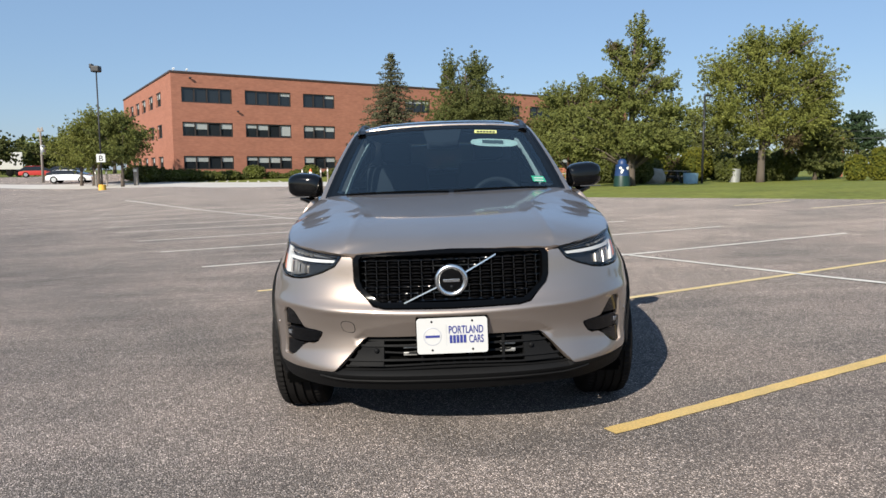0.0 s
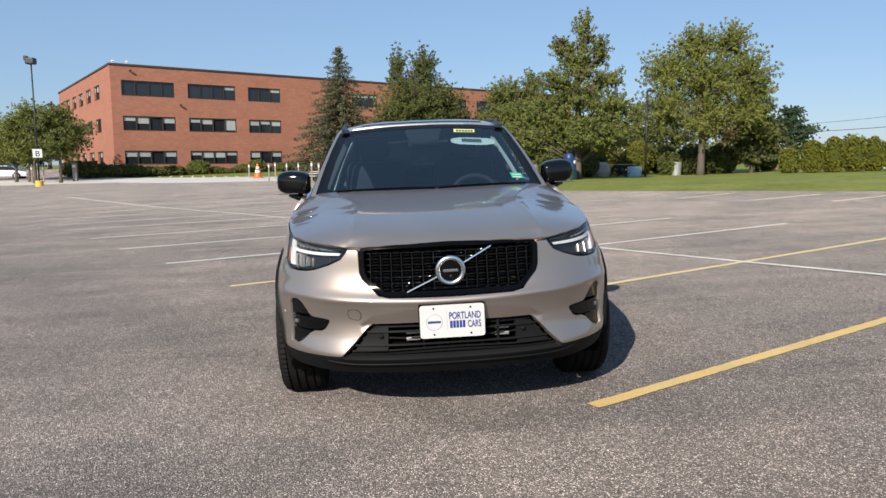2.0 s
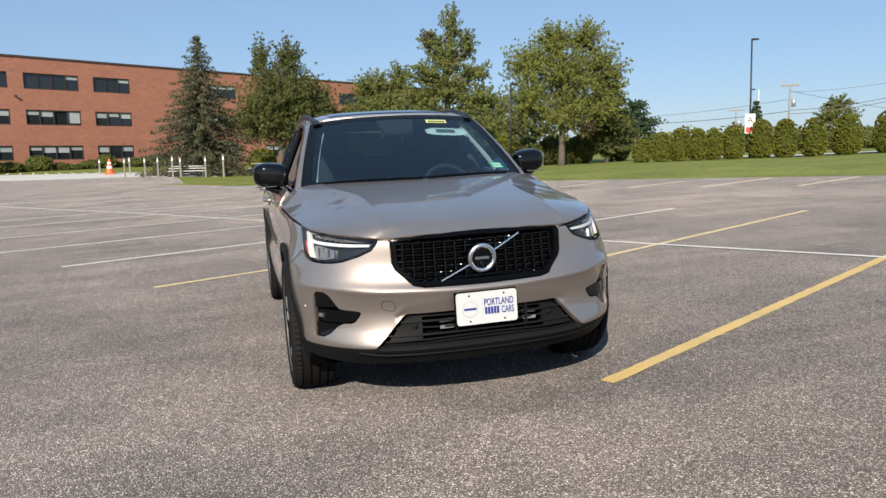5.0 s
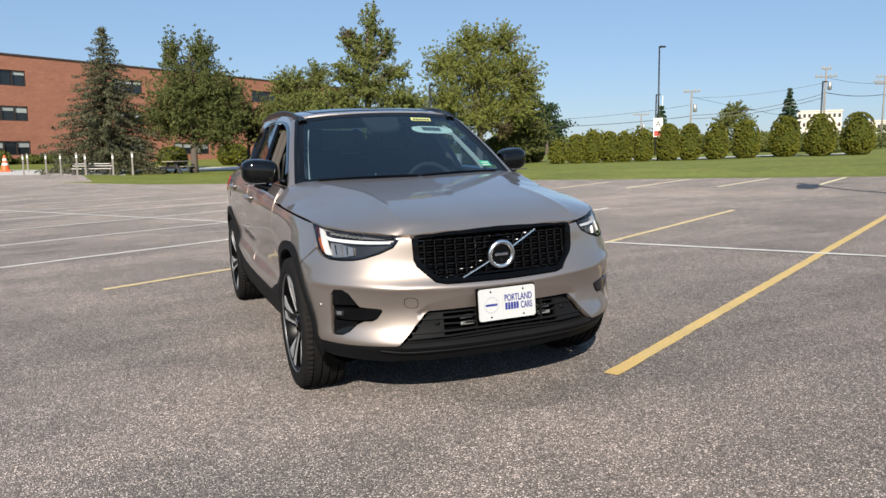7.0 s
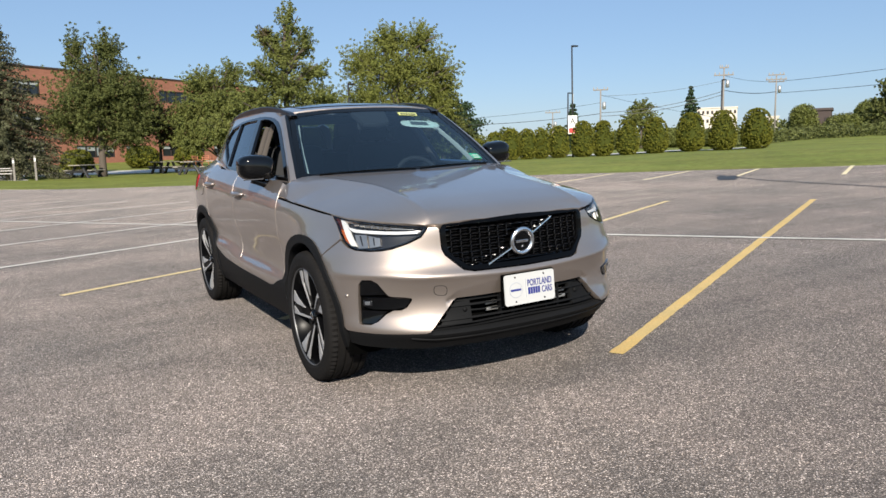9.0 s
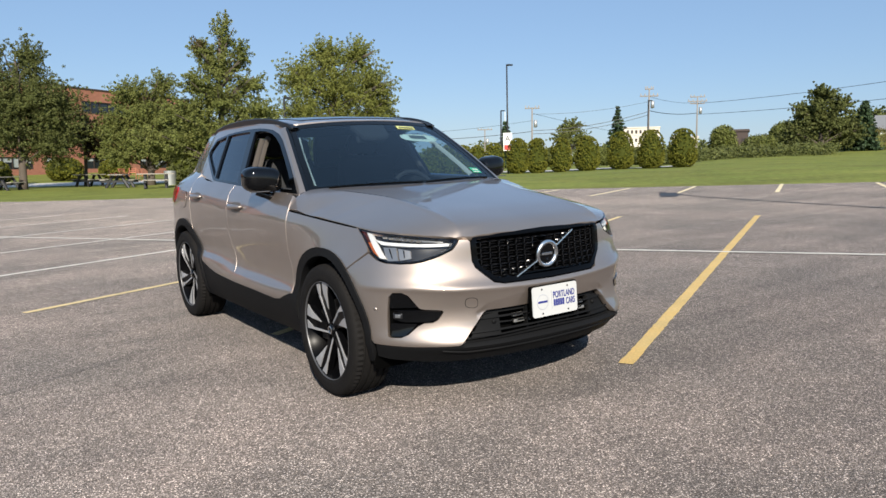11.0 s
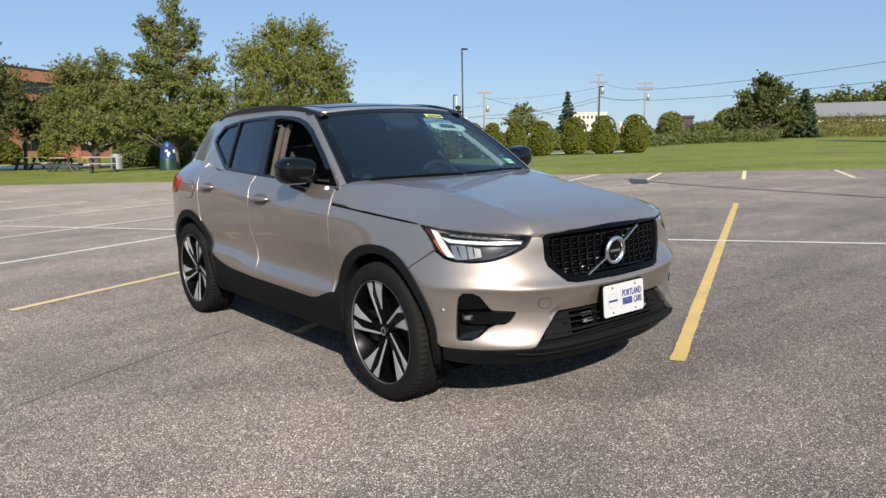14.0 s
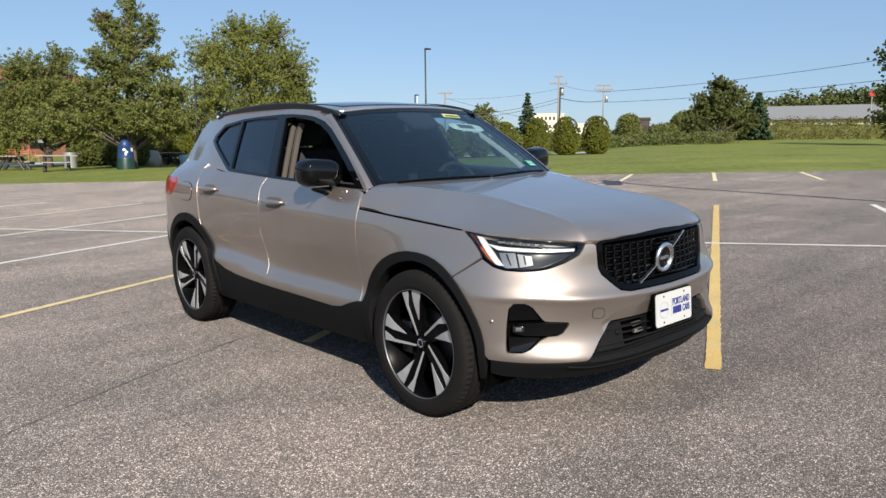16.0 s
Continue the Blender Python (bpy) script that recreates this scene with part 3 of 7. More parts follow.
def sheet(surface, outline, holes=(), step=(0.045, 0.035), out=0.0, edge=0.02, mirror=False, flip=False, both=False, sign=1):
    """A panel: an outline in a surface's two coordinates, filled, gridded and laid on the surface, with returned edges.
    out: how far proud of the surface; both: joined with its mirror image; sign: -1 puts it on the other side."""
    flat = bmesh.new()
    loops = [outline, *holes]
    edges = []
    for lp in loops:
        dense = []
        for a, b in zip(lp, lp[1:] + lp[:1]):
            n = max(1, int(max(abs(b[0] - a[0]) / step[0], abs(b[1] - a[1]) / step[1]) + 0.5))
            dense += [(a[0] + (b[0] - a[0]) * k / n, a[1] + (b[1] - a[1]) * k / n) for k in range(n)]
        vs = [flat.verts.new((p[0], p[1], 0)) for p in dense]
        edges += [flat.edges.new((a, b)) for a, b in zip(vs, vs[1:] + vs[:1])]
    bmesh.ops.triangle_fill(flat, use_beauty=True, edges=edges, normal=(0, 0, 1))
    bad = [f for f in flat.faces if not inside(f.calc_center_median(), outline) or any(inside(f.calc_center_median(), h) for h in holes)]
    bmesh.ops.delete(flat, geom=bad, context="FACES")
    for axis in (0, 1):
        lo, hi = min(p[axis] for p in outline), max(p[axis] for p in outline)
        for k in range(1, int((hi - lo) / step[axis]) + 1):
            co, no = [0, 0, 0], [0, 0, 0]
            co[axis], no[axis] = lo + k * step[axis] + 0.0007, 1
            bmesh.ops.bisect_plane(flat, geom=flat.verts[:] + flat.edges[:] + flat.faces[:], plane_co=co, plane_no=no, dist=1e-5)
    bmesh.ops.remove_doubles(flat, verts=flat.verts[:], dist=2e-4)
    flat.verts.index_update()
    flat.verts.ensure_lookup_table()
    e = 0.004
    pos, nor = [], []
    for v in flat.verts:
        a, b = v.co.x, v.co.y
        p = surface(a, b)
        du, dv = surface(a + e, b) - surface(a - e, b), surface(a, b + e) - surface(a, b - e)
        n = du.cross(dv)
        n = n.normalized() if n.length > 1e-12 else Vector((0, 0, 1))
        if flip:
            n = -n
        pos.append(p + n * out)
        nor.append(n)
    verts, normals, faces = [], [], []

    def emit(sg):
        base = len(verts)
        sc = Vector((sg, 1, 1))
        for p, n in zip(pos, nor):
            verts.append(p * sc if sg < 0 else p)
            normals.append(n * sc if sg < 0 else n)
        for f in flat.faces:
            ids = [base + v.index for v in f.verts]
            fn = Vector((0, 0, 0))
            p0 = verts[ids[0]]
            for i in range(1, len(ids) - 1):
                fn += (verts[ids[i]] - p0).cross(verts[ids[i + 1]] - p0)
            if fn.dot(normals[ids[0]]) < 0:
                ids.reverse()
            faces.append(ids)
        if edge:
            for ed in flat.edges:
                if len(ed.link_faces) != 1:
                    continue
                i, j = ed.verts[0].index, ed.verts[1].index
                if both and abs(pos[i].x) < 1e-3 and abs(pos[j].x) < 1e-3:
                    continue
                k = len(verts)
                pi, pj, ni, nj = verts[base + i], verts[base + j], normals[base + i], normals[base + j]
                mid = sum((verts[base + v.index] for v in ed.link_faces[0].verts), Vector()) / len(ed.link_faces[0].verts)
                d = (pj - pi).cross(ni)
                d = d.normalized() if d.length > 1e-9 else Vector((0, 0, 1))
                if d.dot(mid - pi) > 0:
                    d = -d
                verts.extend([pi, pj, pj - nj * edge, pi - ni * edge])
                normals.extend([(d + ni * 0.5).normalized(), (d + nj * 0.5).normalized(), d, d])
                ids = [k, k + 1, k + 2, k + 3]
                if (verts[k + 1] - verts[k]).cross(verts[k + 2] - verts[k]).dot(d) < 0:
                    ids.reverse()
                faces.append(ids)

    if both:
        emit(1)
        emit(-1)
    else:
        emit(sign)
    flat.free()
    return verts, normals, faces


def panel(name, data, material, parent=None, label="", shadow=True):
    verts, normals, faces = data
    me = bpy.data.meshes.new(name)
    me.from_pydata([tuple(v) for v in verts], [], faces)
    me.polygons.foreach_set("use_smooth", [True] * len(me.polygons))
    me.normals_split_custom_set_from_vertices([tuple(n) for n in normals])
    me.materials.append(material)
    ob = new(name, me)
    if parent:
        ob.parent = parent
    if label:
        ob["label"] = label
    if not shadow:
        ob.visible_shadow = False
    return ob


def paint_material():
    """Metallic beige-silver car paint with flake and a clear coat."""
    m = bpy.data.materials.new("car_paint")
    m.use_nodes = True
    t = m.node_tree
    b = t.nodes["Principled BSDF"]
    b.inputs["Metallic"].default_value = 0.82
    b.inputs["Roughness"].default_value = 0.43
    b.inputs["Coat Weight"].default_value = 1.0
    b.inputs["Coat Roughness"].default_value = 0.05
    b.inputs["Coat IOR"].default_value = 1.8
    co = t.nodes.new("ShaderNodeTexCoord")
    v = t.nodes.new("ShaderNodeTexVoronoi")
    v.inputs["Scale"].default_value = 900
    t.links.new(co.outputs["Object"], v.inputs["Vector"])
    n = t.nodes.new("ShaderNodeTexNoise")
    n.inputs["Scale"].default_value = 2.2
    t.links.new(co.outputs["Object"], n.inputs["Vector"])
    sep = t.nodes.new("ShaderNodeSeparateColor")
    t.links.new(v.outputs["Color"], sep.inputs[0])
    add = t.nodes.new("ShaderNodeMath")
    add.operation = "MULTIPLY_ADD"
    t.links.new(sep.outputs[0], add.inputs[0])
    add.inputs[1].default_value = 0.25
    t.links.new(n.outputs["Fac"], add.inputs[2])
    r = t.nodes.new("ShaderNodeValToRGB")
    r.color_ramp.elements[0].position, r.color_ramp.elements[0].color = 0.3, (0.350, 0.291, 0.252, 1)
    r.color_ramp.elements[1].position, r.color_ramp.elements[1].color = 0.9, (0.414, 0.346, 0.300, 1)
    t.links.new(add.outputs[0], r.inputs[0])
    t.links.new(r.outputs[0], b.inputs["Base Color"])
    return m


def glass_material(name, tint, rough=0.0, ior=1.45, sheen=(0.9, 0.95, 1.0)):
    """A thin pane: tinted see-through with a mirror sheen that grows at grazing angles."""
    m = bpy.data.materials.new(name)
    m.use_nodes = True
    t = m.node_tree
    t.nodes.remove(t.nodes["Principled BSDF"])
    clear, gloss, mixer, fres = (t.nodes.new("ShaderNode" + k) for k in ("BsdfTransparent", "BsdfGlossy", "MixShader", "Fresnel"))
    clear.inputs["Color"].default_value = (*tint, 1)
    gloss.inputs["Color"].default_value = (*sheen, 1)
    gloss.inputs["Roughness"].default_value = rough
    fres.inputs["IOR"].default_value = ior
    t.links.new(fres.outputs[0], mixer.inputs[0])
    t.links.new(clear.outputs[0], mixer.inputs[1])
    t.links.new(gloss.outputs[0], mixer.inputs[2])
    t.links.new(mixer.outputs[0], t.nodes["Material Output"].inputs["Surface"])
    return m


PAINT = paint_material()
GLOSS = mat("gloss_black", (0.0018, 0.0018, 0.0021), 0.05, spec=0.5, coat=0.0, vary=0.1)
CLAD = mat("grey_cladding", (0.0092, 0.0093, 0.0099), 0.55, spec=0.07, vary=0.12, scale=6, fine=0.08, bump=0.08, bump_scale=300)
MATT = mat("matt_black", (0.0016, 0.0016, 0.0016), 0.8, spec=0.03, vary=0.1)
CHROME = mat("chrome", (0.88, 0.87, 0.86), 0.24, metal=1.0, vary=0.03)
ALLOY = mat("machined_alloy", (0.50, 0.50, 0.51), 0.36, metal=0.5, vary=0.06, scale=20)
ALLOY_BLACK = mat("alloy_black", (0.0025, 0.0025, 0.003), 0.30, spec=0.08, coat=0.0, vary=0.1)
DISC = mat("brake_disc", (0.09, 0.087, 0.084), 0.4, metal=0.9, vary=0.15, scale=12)
WINDSCREEN = glass_material("windscreen_glass", (0.29, 0.43, 0.54), ior=1.85, sheen=(0.84, 0.94, 1.0))
PRIVACY = glass_material("privacy_glass", (0.09, 0.10, 0.105), ior=1.75)
LENS = glass_material("lamp_lens", (0.93, 0.94, 0.95), ior=1.35)
DRL = mat("lamp_white", (0.60, 0.61, 0.62), 0.25, vary=0.04)
AMBER = mat("amber_lens", (0.34, 0.075, 0.008), 0.15, coat=0.5, vary=0.1)
RED_LENS = mat("red_lens", (0.36, 0.012, 0.014), 0.12, coat=0.7, vary=0.1)
LAMP_DARK = mat("lamp_housing", (0.015, 0.015, 0.017), 0.25, vary=0.1)
REFLECTOR = mat("lamp_reflector", (0.46, 0.43, 0.40), 0.30, metal=0.9, vary=0.1, scale=30)
LAMP_GREY = mat("lamp_grey", (0.16, 0.165, 0.175), 0.25, metal=0.4, vary=0.1, scale=30)
TRIM_DARK = mat("interior_charcoal", (0.022, 0.023, 0.026), 0.8, vary=0.15)
TRIM_TAN = mat("interior_tan", (0.066, 0.055, 0.047), 0.8, vary=0.1)
PLATE_WHITE = mat("plate_white", (0.52, 0.52, 0.51), 0.4, vary=0.03)
PLATE_BLUE = mat("plate_blue", (0.02, 0.03, 0.20), 0.5, vary=0.05)

# ---- the car ----
HUB_F, HUB_R, HUB_Z = 0.905, 3.607, 0.362
car = empty("car", "beige-silver compact SUV with black grille, front side windows open", "car", TILT @ Matrix.Scale(1.012, 4))


ARCH_DEG = [-20, 0, 30, 60, 90, 120, 150, 180, 200]
ARCH_F = ([0.44, 0.462, 0.482, 0.468, 0.454, 0.446, 0.432, 0.418, 0.41], [0.395, 0.398, 0.405, 0.410, 0.412, 0.408, 0.398, 0.388, 0.385])
ARCH_R = ([0.44, 0.448, 0.458, 0.468, 0.474, 0.478, 0.480, 0.475, 0.46], [0.395, 0.398, 0.404, 0.412, 0.418, 0.416, 0.412, 0.405, 0.40])


def arc(cy, which, a0, a1, n=18, trim=0.0):
    """Points on the flank round a wheel: angle 0 is rearward, 90 up. which: 0 the outer line of the cladding, 1 the inner."""
    out = []
    for k in range(n + 1):
        a = a0 + (a1 - a0) * k / n
        r = float(np.interp(a, ARCH_DEG, (ARCH_F if cy < 2 else ARCH_R)[which])) - trim
        out.append((sy(cy + r * math.cos(radians(a))), HUB_Z + r * math.sin(radians(a))))
    return out


# grille outline on the nose, half
GRILLE = [(0.0, 0.645), (fx(0.30), 0.650), (fx(0.352), 0.662), (fx(0.436), 0.735), (fx(0.450), 0.765), (fx(0.455), 0.860), (fx(0.443), 0.879), (fx(0.415), 0.888), (0.0, 0.898)]
INTAKE = [(0.0, 0.348), (fx(0.540), 0.358), (fx(0.415), 0.505), (fx(0.392), 0.518), (0.0, 0.520)]
FOG = rounded([(0.905, 0.630), (0.815, 0.632), (0.757, 0.556), (0.742, 0.546), (0.638, 0.539), (0.625, 0.528), (0.668, 0.477), (0.748, 0.474), (0.828, 0.406), (0.915, 0.402), (0.925, 0.416), (0.922, 0.52)], 1)
LAMP = [(0.530, 0.879), (0.541, 0.858), (0.568, 0.832), (0.64, 0.806), (0.727, 0.783), (0.78, 0.776), (0.852, 0.774), (0.93, 0.779), (0.985, 0.795), (1.03, 0.820), (1.066, 0.850), (1.12, 0.900), (1.172, 0.935), (1.055, 0.921), (0.87, 0.907), (0.70, 0.893), (0.597, 0.883)]

# front bumper: nose strip between grille and intake, corners round to the wheel arches
lamp_low = [(1.046, 0.816), (0.989, 0.786), (0.932, 0.772), (0.852, 0.767), (0.78, 0.769), (0.724, 0.776), (0.636, 0.799), (0.561, 0.827), (0.534, 0.856), (0.522, 0.874)]
arch_front = [p for p in arc(HUB_F, 0, 124.6, 176, 12, 0.008)]
front = [(0.0, 0.520), (fx(0.392), 0.518), (fx(0.415), 0.505), (fx(0.537), 0.366), (fx(0.552), 0.362), (fx(0.75), 0.362), (sy(0.47), 0.366)] + arch_front[::-1]
front += lamp_low + [(0.475, 0.872), (fx(0.460), 0.864), (fx(0.455), 0.765), (fx(0.441), 0.733), (fx(0.354), 0.656), (fx(0.30), 0.645), (0.0, 0.640)]
bumper = panel("front_bumper", sheet(skin, front, [FOG], both=True, edge=0.03, step=(0.020, 0.011)), PAINT, car)
skid = [(0.0, 0.262), (fx(0.6), 0.266), (sy(0.42), 0.285), (sy(0.475), 0.295), (sy(0.462), 0.360), (fx(0.75), 0.357), (fx(0.54), 0.357), (fx(0.522), 0.350), (0.0, 0.343)]
panel("lower_bumper", sheet(skin, skid, both=True, edge=0.05), CLAD, car, "dark grey plastic lower bumper")
lip = [(0.0, 0.312), (fx(0.5), 0.316), (fx(0.62), 0.334), (fx(0.62), 0.340), (fx(0.5), 0.324), (0.0, 0.320)]
panel("bumper_lip", sheet(skin, lip, both=True, out=0.006, edge=0.01), CLAD, car)


def deeper(surface, d):
    def f(a, b):
        e = 0.004
        p = surface(a, b)
        n = (surface(a + e, b) - surface(a - e, b)).cross(surface(a, b + e) - surface(a, b - e))
        return p - n.normalized() * d if n.length > 1e-12 else p
    return f


# grille: frame, backing, slats and upright bars
inner = [(max(0.0, a - 0.020) if a > 0.01 else 0.0, min(0.882, max(0.664, b))) for a, b in GRILLE]
grille = panel("grille", sheet(skin, GRILLE, both=True, out=-0.050, edge=0), MATT, car, "black grille with a fine mesh of short bars")
ring_out = [(a, b) for a, b in GRILLE if a > 0.01]
ring = [(0.0, 0.645)] + ring_out + [(0.0, 0.898), (0.0, 0.880)] + [(a - 0.028, min(0.875, max(0.672, b))) for a, b in ring_out[::-1]] + [(0.0, 0.667)]
panel("grille_frame", sheet(skin, ring, both=True, out=0.004, edge=0.05), mat("frame_black", (0.0018, 0.0018, 0.0020), 0.12, spec=0.15, vary=0.1), grille)


def grille_half(z):
    """Half-width of the opening at a height."""
    return float(np.interp(z, [0.66, 0.668, 0.735, 0.765, 0.862, 0.885], [0.332, 0.352, 0.421, 0.432, 0.437, 0.423]))


GRILLE_BLACK = mat("grille_black", (0.004, 0.004, 0.0045), 0.12, spec=0.8, coat=0.3, vary=0.1)
ROW_Z = [0.681 + k * 0.0292 for k in range(7)]
for z in ROW_Z:
    w = fx(grille_half(z))
    band = [(0.0, z - 0.003), (w, z - 0.003), (w, z + 0.003), (0.0, z + 0.003)]
    panel("slat", sheet(skin, band, both=True, out=-0.028, edge=0.02, step=(0.05, 0.01)), GLOSS, grille)


def little_bar(name, half, depth, height, dip):
    """A short bar of the mesh: bowed forward, its ends drawn down."""
    bm = bmesh.new()
    n = 6
    rings = []
    for k in range(n + 1):
        u = 2 * k / n - 1
        x, y, z = half * u, depth * u * u, -dip * abs(u) ** 3
        t = height * (1 - 0.35 * u * u)
        rings.append([bm.verts.new((x, y + dy, z + dz)) for dy, dz in ((0.010, t), (0.002, t), (-0.004, 0.3 * t), (-0.003, -0.6 * t), (0.010, -t))])
    for r, q in zip(rings, rings[1:]):
        for i in range(5):
            bm.faces.new((r[i], r[(i + 1) % 5], q[(i + 1) % 5], q[i]))
    bm.faces.new(rings[0]), bm.faces.new(rings[-1][::-1])
    bmesh.ops.recalc_face_normals(bm, faces=bm.faces[:])
    me = bpy.data.meshes.new(name)
    bm.to_mesh(me)
    bm.free()
    me.polygons.foreach_set("use_smooth", [True] * len(me.polygons))
    me.set_sharp_from_angle(angle=radians(38))
    me.materials.append(GRILLE_BLACK)
    return me


dash_mesh = little_bar("bar", 0.019, 0.006, 0.0042, 0.004)
wave_mesh = little_bar("bar", 0.022, 0.009, 0.0030, 0.006)
post = bmesh.new()
box(post, -0.0030, 0.0030, -0.010, 0.004, -0.0135, 0.0135, 0.002)
post_mesh = bpy.data.meshes.new("upright")
post.to_mesh(post_mesh)
post.free()
post_mesh.materials.append(GRILLE_BLACK)
for k, z in enumerate(ROW_Z):
    for j in range(-9, 10):
        for me, dx, dy, dz in ((dash_mesh, 0.0, 0.010, 0.0), (wave_mesh, 0.0, 0.017, 0.0146), (post_mesh, 0.02625, 0.020, 0.0146)):
            x, zz = j * 0.0525 + dx, z + dz
            if (dz and k == len(ROW_Z) - 1) or abs(x) > grille_half(zz) - (0.022 if dx == 0 else 0.006) or math.hypot(x, zz - 0.765) < 0.082:
                continue
            p = skin(fx(abs(x)), zz)
            b = new(me.name, me)
            b.parent = grille
            b.matrix_basis = pose(math.copysign(p.x, x), p.y + dy, zz, 6, 0, math.copysign(18 * abs(x), x))

# emblem: chrome ring, dark disc, slanted bar
q = skin(0, 0.762)
badge_pose = pose(0, q.y - 0.004, 0.762, 5, 0, 0)
bm = bmesh.new()
lathe(bm, [(0.050, 0.004), (0.051, -0.005), (0.061, -0.014), (0.072, -0.008), (0.075, 0.006), (0.064, 0.012)], 48, "y")
badge = part("emblem_ring", bm, CHROME, grille, "round chrome emblem ring", True, badge_pose)
bm = bmesh.new()
lathe(bm, [(0.0001, -0.002), (0.03, -0.0015), (0.056, 0.001)], 40, "y")
part("emblem_disc", bm, GLOSS, badge, "", True)
bm = bmesh.new()
box(bm, -0.036, 0.036, -0.0035, -0.0015, -0.0065, 0.0065, 0.001)
part("emblem_band", bm, CHROME, badge)
bm = bmesh.new()
lathe(bm, [(0.0001, -0.006), (0.006, -0.005), (0.0085, 0.0)], 16, "y", Matrix.Translation((0, 0, -0.028)))
part("front_camera", bm, GLOSS, badge, "", True)
for (x0, z0), (x1, z1) in (((-0.215, 0.668), (-0.058, 0.737)), ((0.055, 0.790), (0.205, 0.868))):
    bm = bmesh.new()
    p0, p1 = skin(math.copysign(fx(abs(x0)), x0), z0), skin(math.copysign(fx(abs(x1)), x1), z1)
    d = (p1 - p0).normalized()
    n = Vector((0, -0.995, 0.10))
    u = d.cross(n).normalized()
    vs = []
    for p in (p0, p1):
        p = p + Vector((0, 0.004, 0))
        vs.append([bm.verts.new(p + u * a + n * b) for a, b in ((-0.005, 0), (-0.003, 0.012), (0.003, 0.012), (0.005, 0))])
    for i in range(4):
        bm.faces.new((vs[0][i], vs[0][(i + 1) % 4], vs[1][(i + 1) % 4], vs[1][i]))
    bm.faces.new(vs[0][::-1]), bm.faces.new(vs[1])
    bmesh.ops.recalc_face_normals(bm, faces=bm.faces[:])
    part("slanted_bar", bm, CHROME, grille, "thin slanted chrome bar")

# lower intake
intake = panel("lower_intake", sheet(skin, INTAKE, both=True, out=-0.075, edge=0), MATT, car, "black lower air intake with thin horizontal bars")
for z, w in ((0.366, 0.522), (0.395, 0.500), (0.420, 0.480), (0.452, 0.452), (0.482, 0.424), (0.508, 0.402)):
    band = [(0.0, z - 0.0045), (fx(w), z - 0.0045), (fx(w), z + 0.0045), (0.0, z + 0.0045)]
    panel("slat", sheet(skin, band, both=True, out=-0.012 if z in (0.420, 0.482) else -0.03, edge=0.03, step=(0.05, 0.01)), CLAD, intake)
for x in (-0.14, -0.07, 0.0, 0.07, 0.14, 0.22):
    p = skin(math.copysign(fx(abs(x)), x), 0.44)
    bm = bmesh.new()
    box(bm, x - 0.006, x + 0.006, p.y + 0.03, p.y + 0.06, 0.385, 0.51)
    part("upright", bm, CLAD, intake)
for x in (-0.19, -0.10, 0.24):
    for z in (0.438, 0.468):
        bm = bmesh.new()
        p = skin(fx(abs(x)), z)
        box(bm, x - 0.035, x + 0.035, p.y + 0.034, p.y + 0.05, z - 0.008, z + 0.008, 0.003)
        part("cooler_fin", bm, mat("cooler_fin", (0.42, 0.41, 0.39), 0.4, metal=0.7, vary=0.1) if "cooler_fin" not in bpy.data.materials else bpy.data.materials["cooler_fin"], intake)
for sg in (-1, 1):
    blk = [(fx(0.32), 0.392), (fx(0.485), 0.396), (fx(0.402), 0.498), (fx(0.32), 0.505)]
    panel("intake_cover", sheet(skin, blk, out=-0.022, edge=0.03, sign=sg), CLAD, intake)
    bm = bmesh.new()
    lathe(bm, [(0.0001, -0.003), (0.010, -0.002), (0.012, 0.006)], 20, "y", Matrix.Translation((sg * 0.345, skin(fx(0.345), 0.455).y + 0.015, 0.455)))
    part("parking_sensor", bm, CLAD, intake, "", True)

# fog lamp recesses
for sg in (-1, 1):
    fog = panel("fog_lamp", sheet(deeper(skin, 0.034), FOG, out=0, edge=0, sign=sg), MATT, car, "gloss black fog lamp recess")
    low = [(0.912, 0.474), (0.768, 0.472), (0.832, 0.413), (0.908, 0.409)]
    panel("lower_fin", sheet(deeper(skin, 0.010), low, edge=0.03, sign=sg), GLOSS, fog)
    up = [(0.900, 0.622), (0.818, 0.624), (0.764, 0.553), (0.912, 0.549)]
    panel("upper_fin", sheet(deeper(skin, 0.010), up, edge=0.02, sign=sg), GLOSS, fog)
    bar = rounded([(0.644, 0.534), (0.634, 0.526), (0.673, 0.482), (0.884, 0.483), (0.884, 0.540), (0.75, 0.540)], 1)
    panel("fog_bar", sheet(deeper(skin, -0.004), bar, edge=0.04, sign=sg), GLOSS, fog)
    q = deeper(skin, -0.001)(0.866, 0.513)
    bm = bmesh.new()
    box(bm, -0.026, 0.026, -0.004, 0.02, -0.016, 0.016, 0.006)
    glass = part("lamp_glass", bm, LAMP_DARK, fog, "small dark fog lamp", True, pose(sg * q.x, q.y, q.z, 0, 0, sg * 50))
    bm = bmesh.new()
    box(bm, -0.014, 0.014, -0.007, 0.0, -0.009, 0.009, 0.003)
    part("fog_reflector", bm, LAMP_GREY, glass)
    edge = [(0.884, 0.5395), (0.75, 0.5395), (0.644, 0.5335), (0.644, 0.5355), (0.75, 0.5420), (0.884, 0.5420)]
    panel("bar_edge", sheet(deeper(skin, -0.006), edge, edge=0.01, sign=sg), GLOSS, fog)

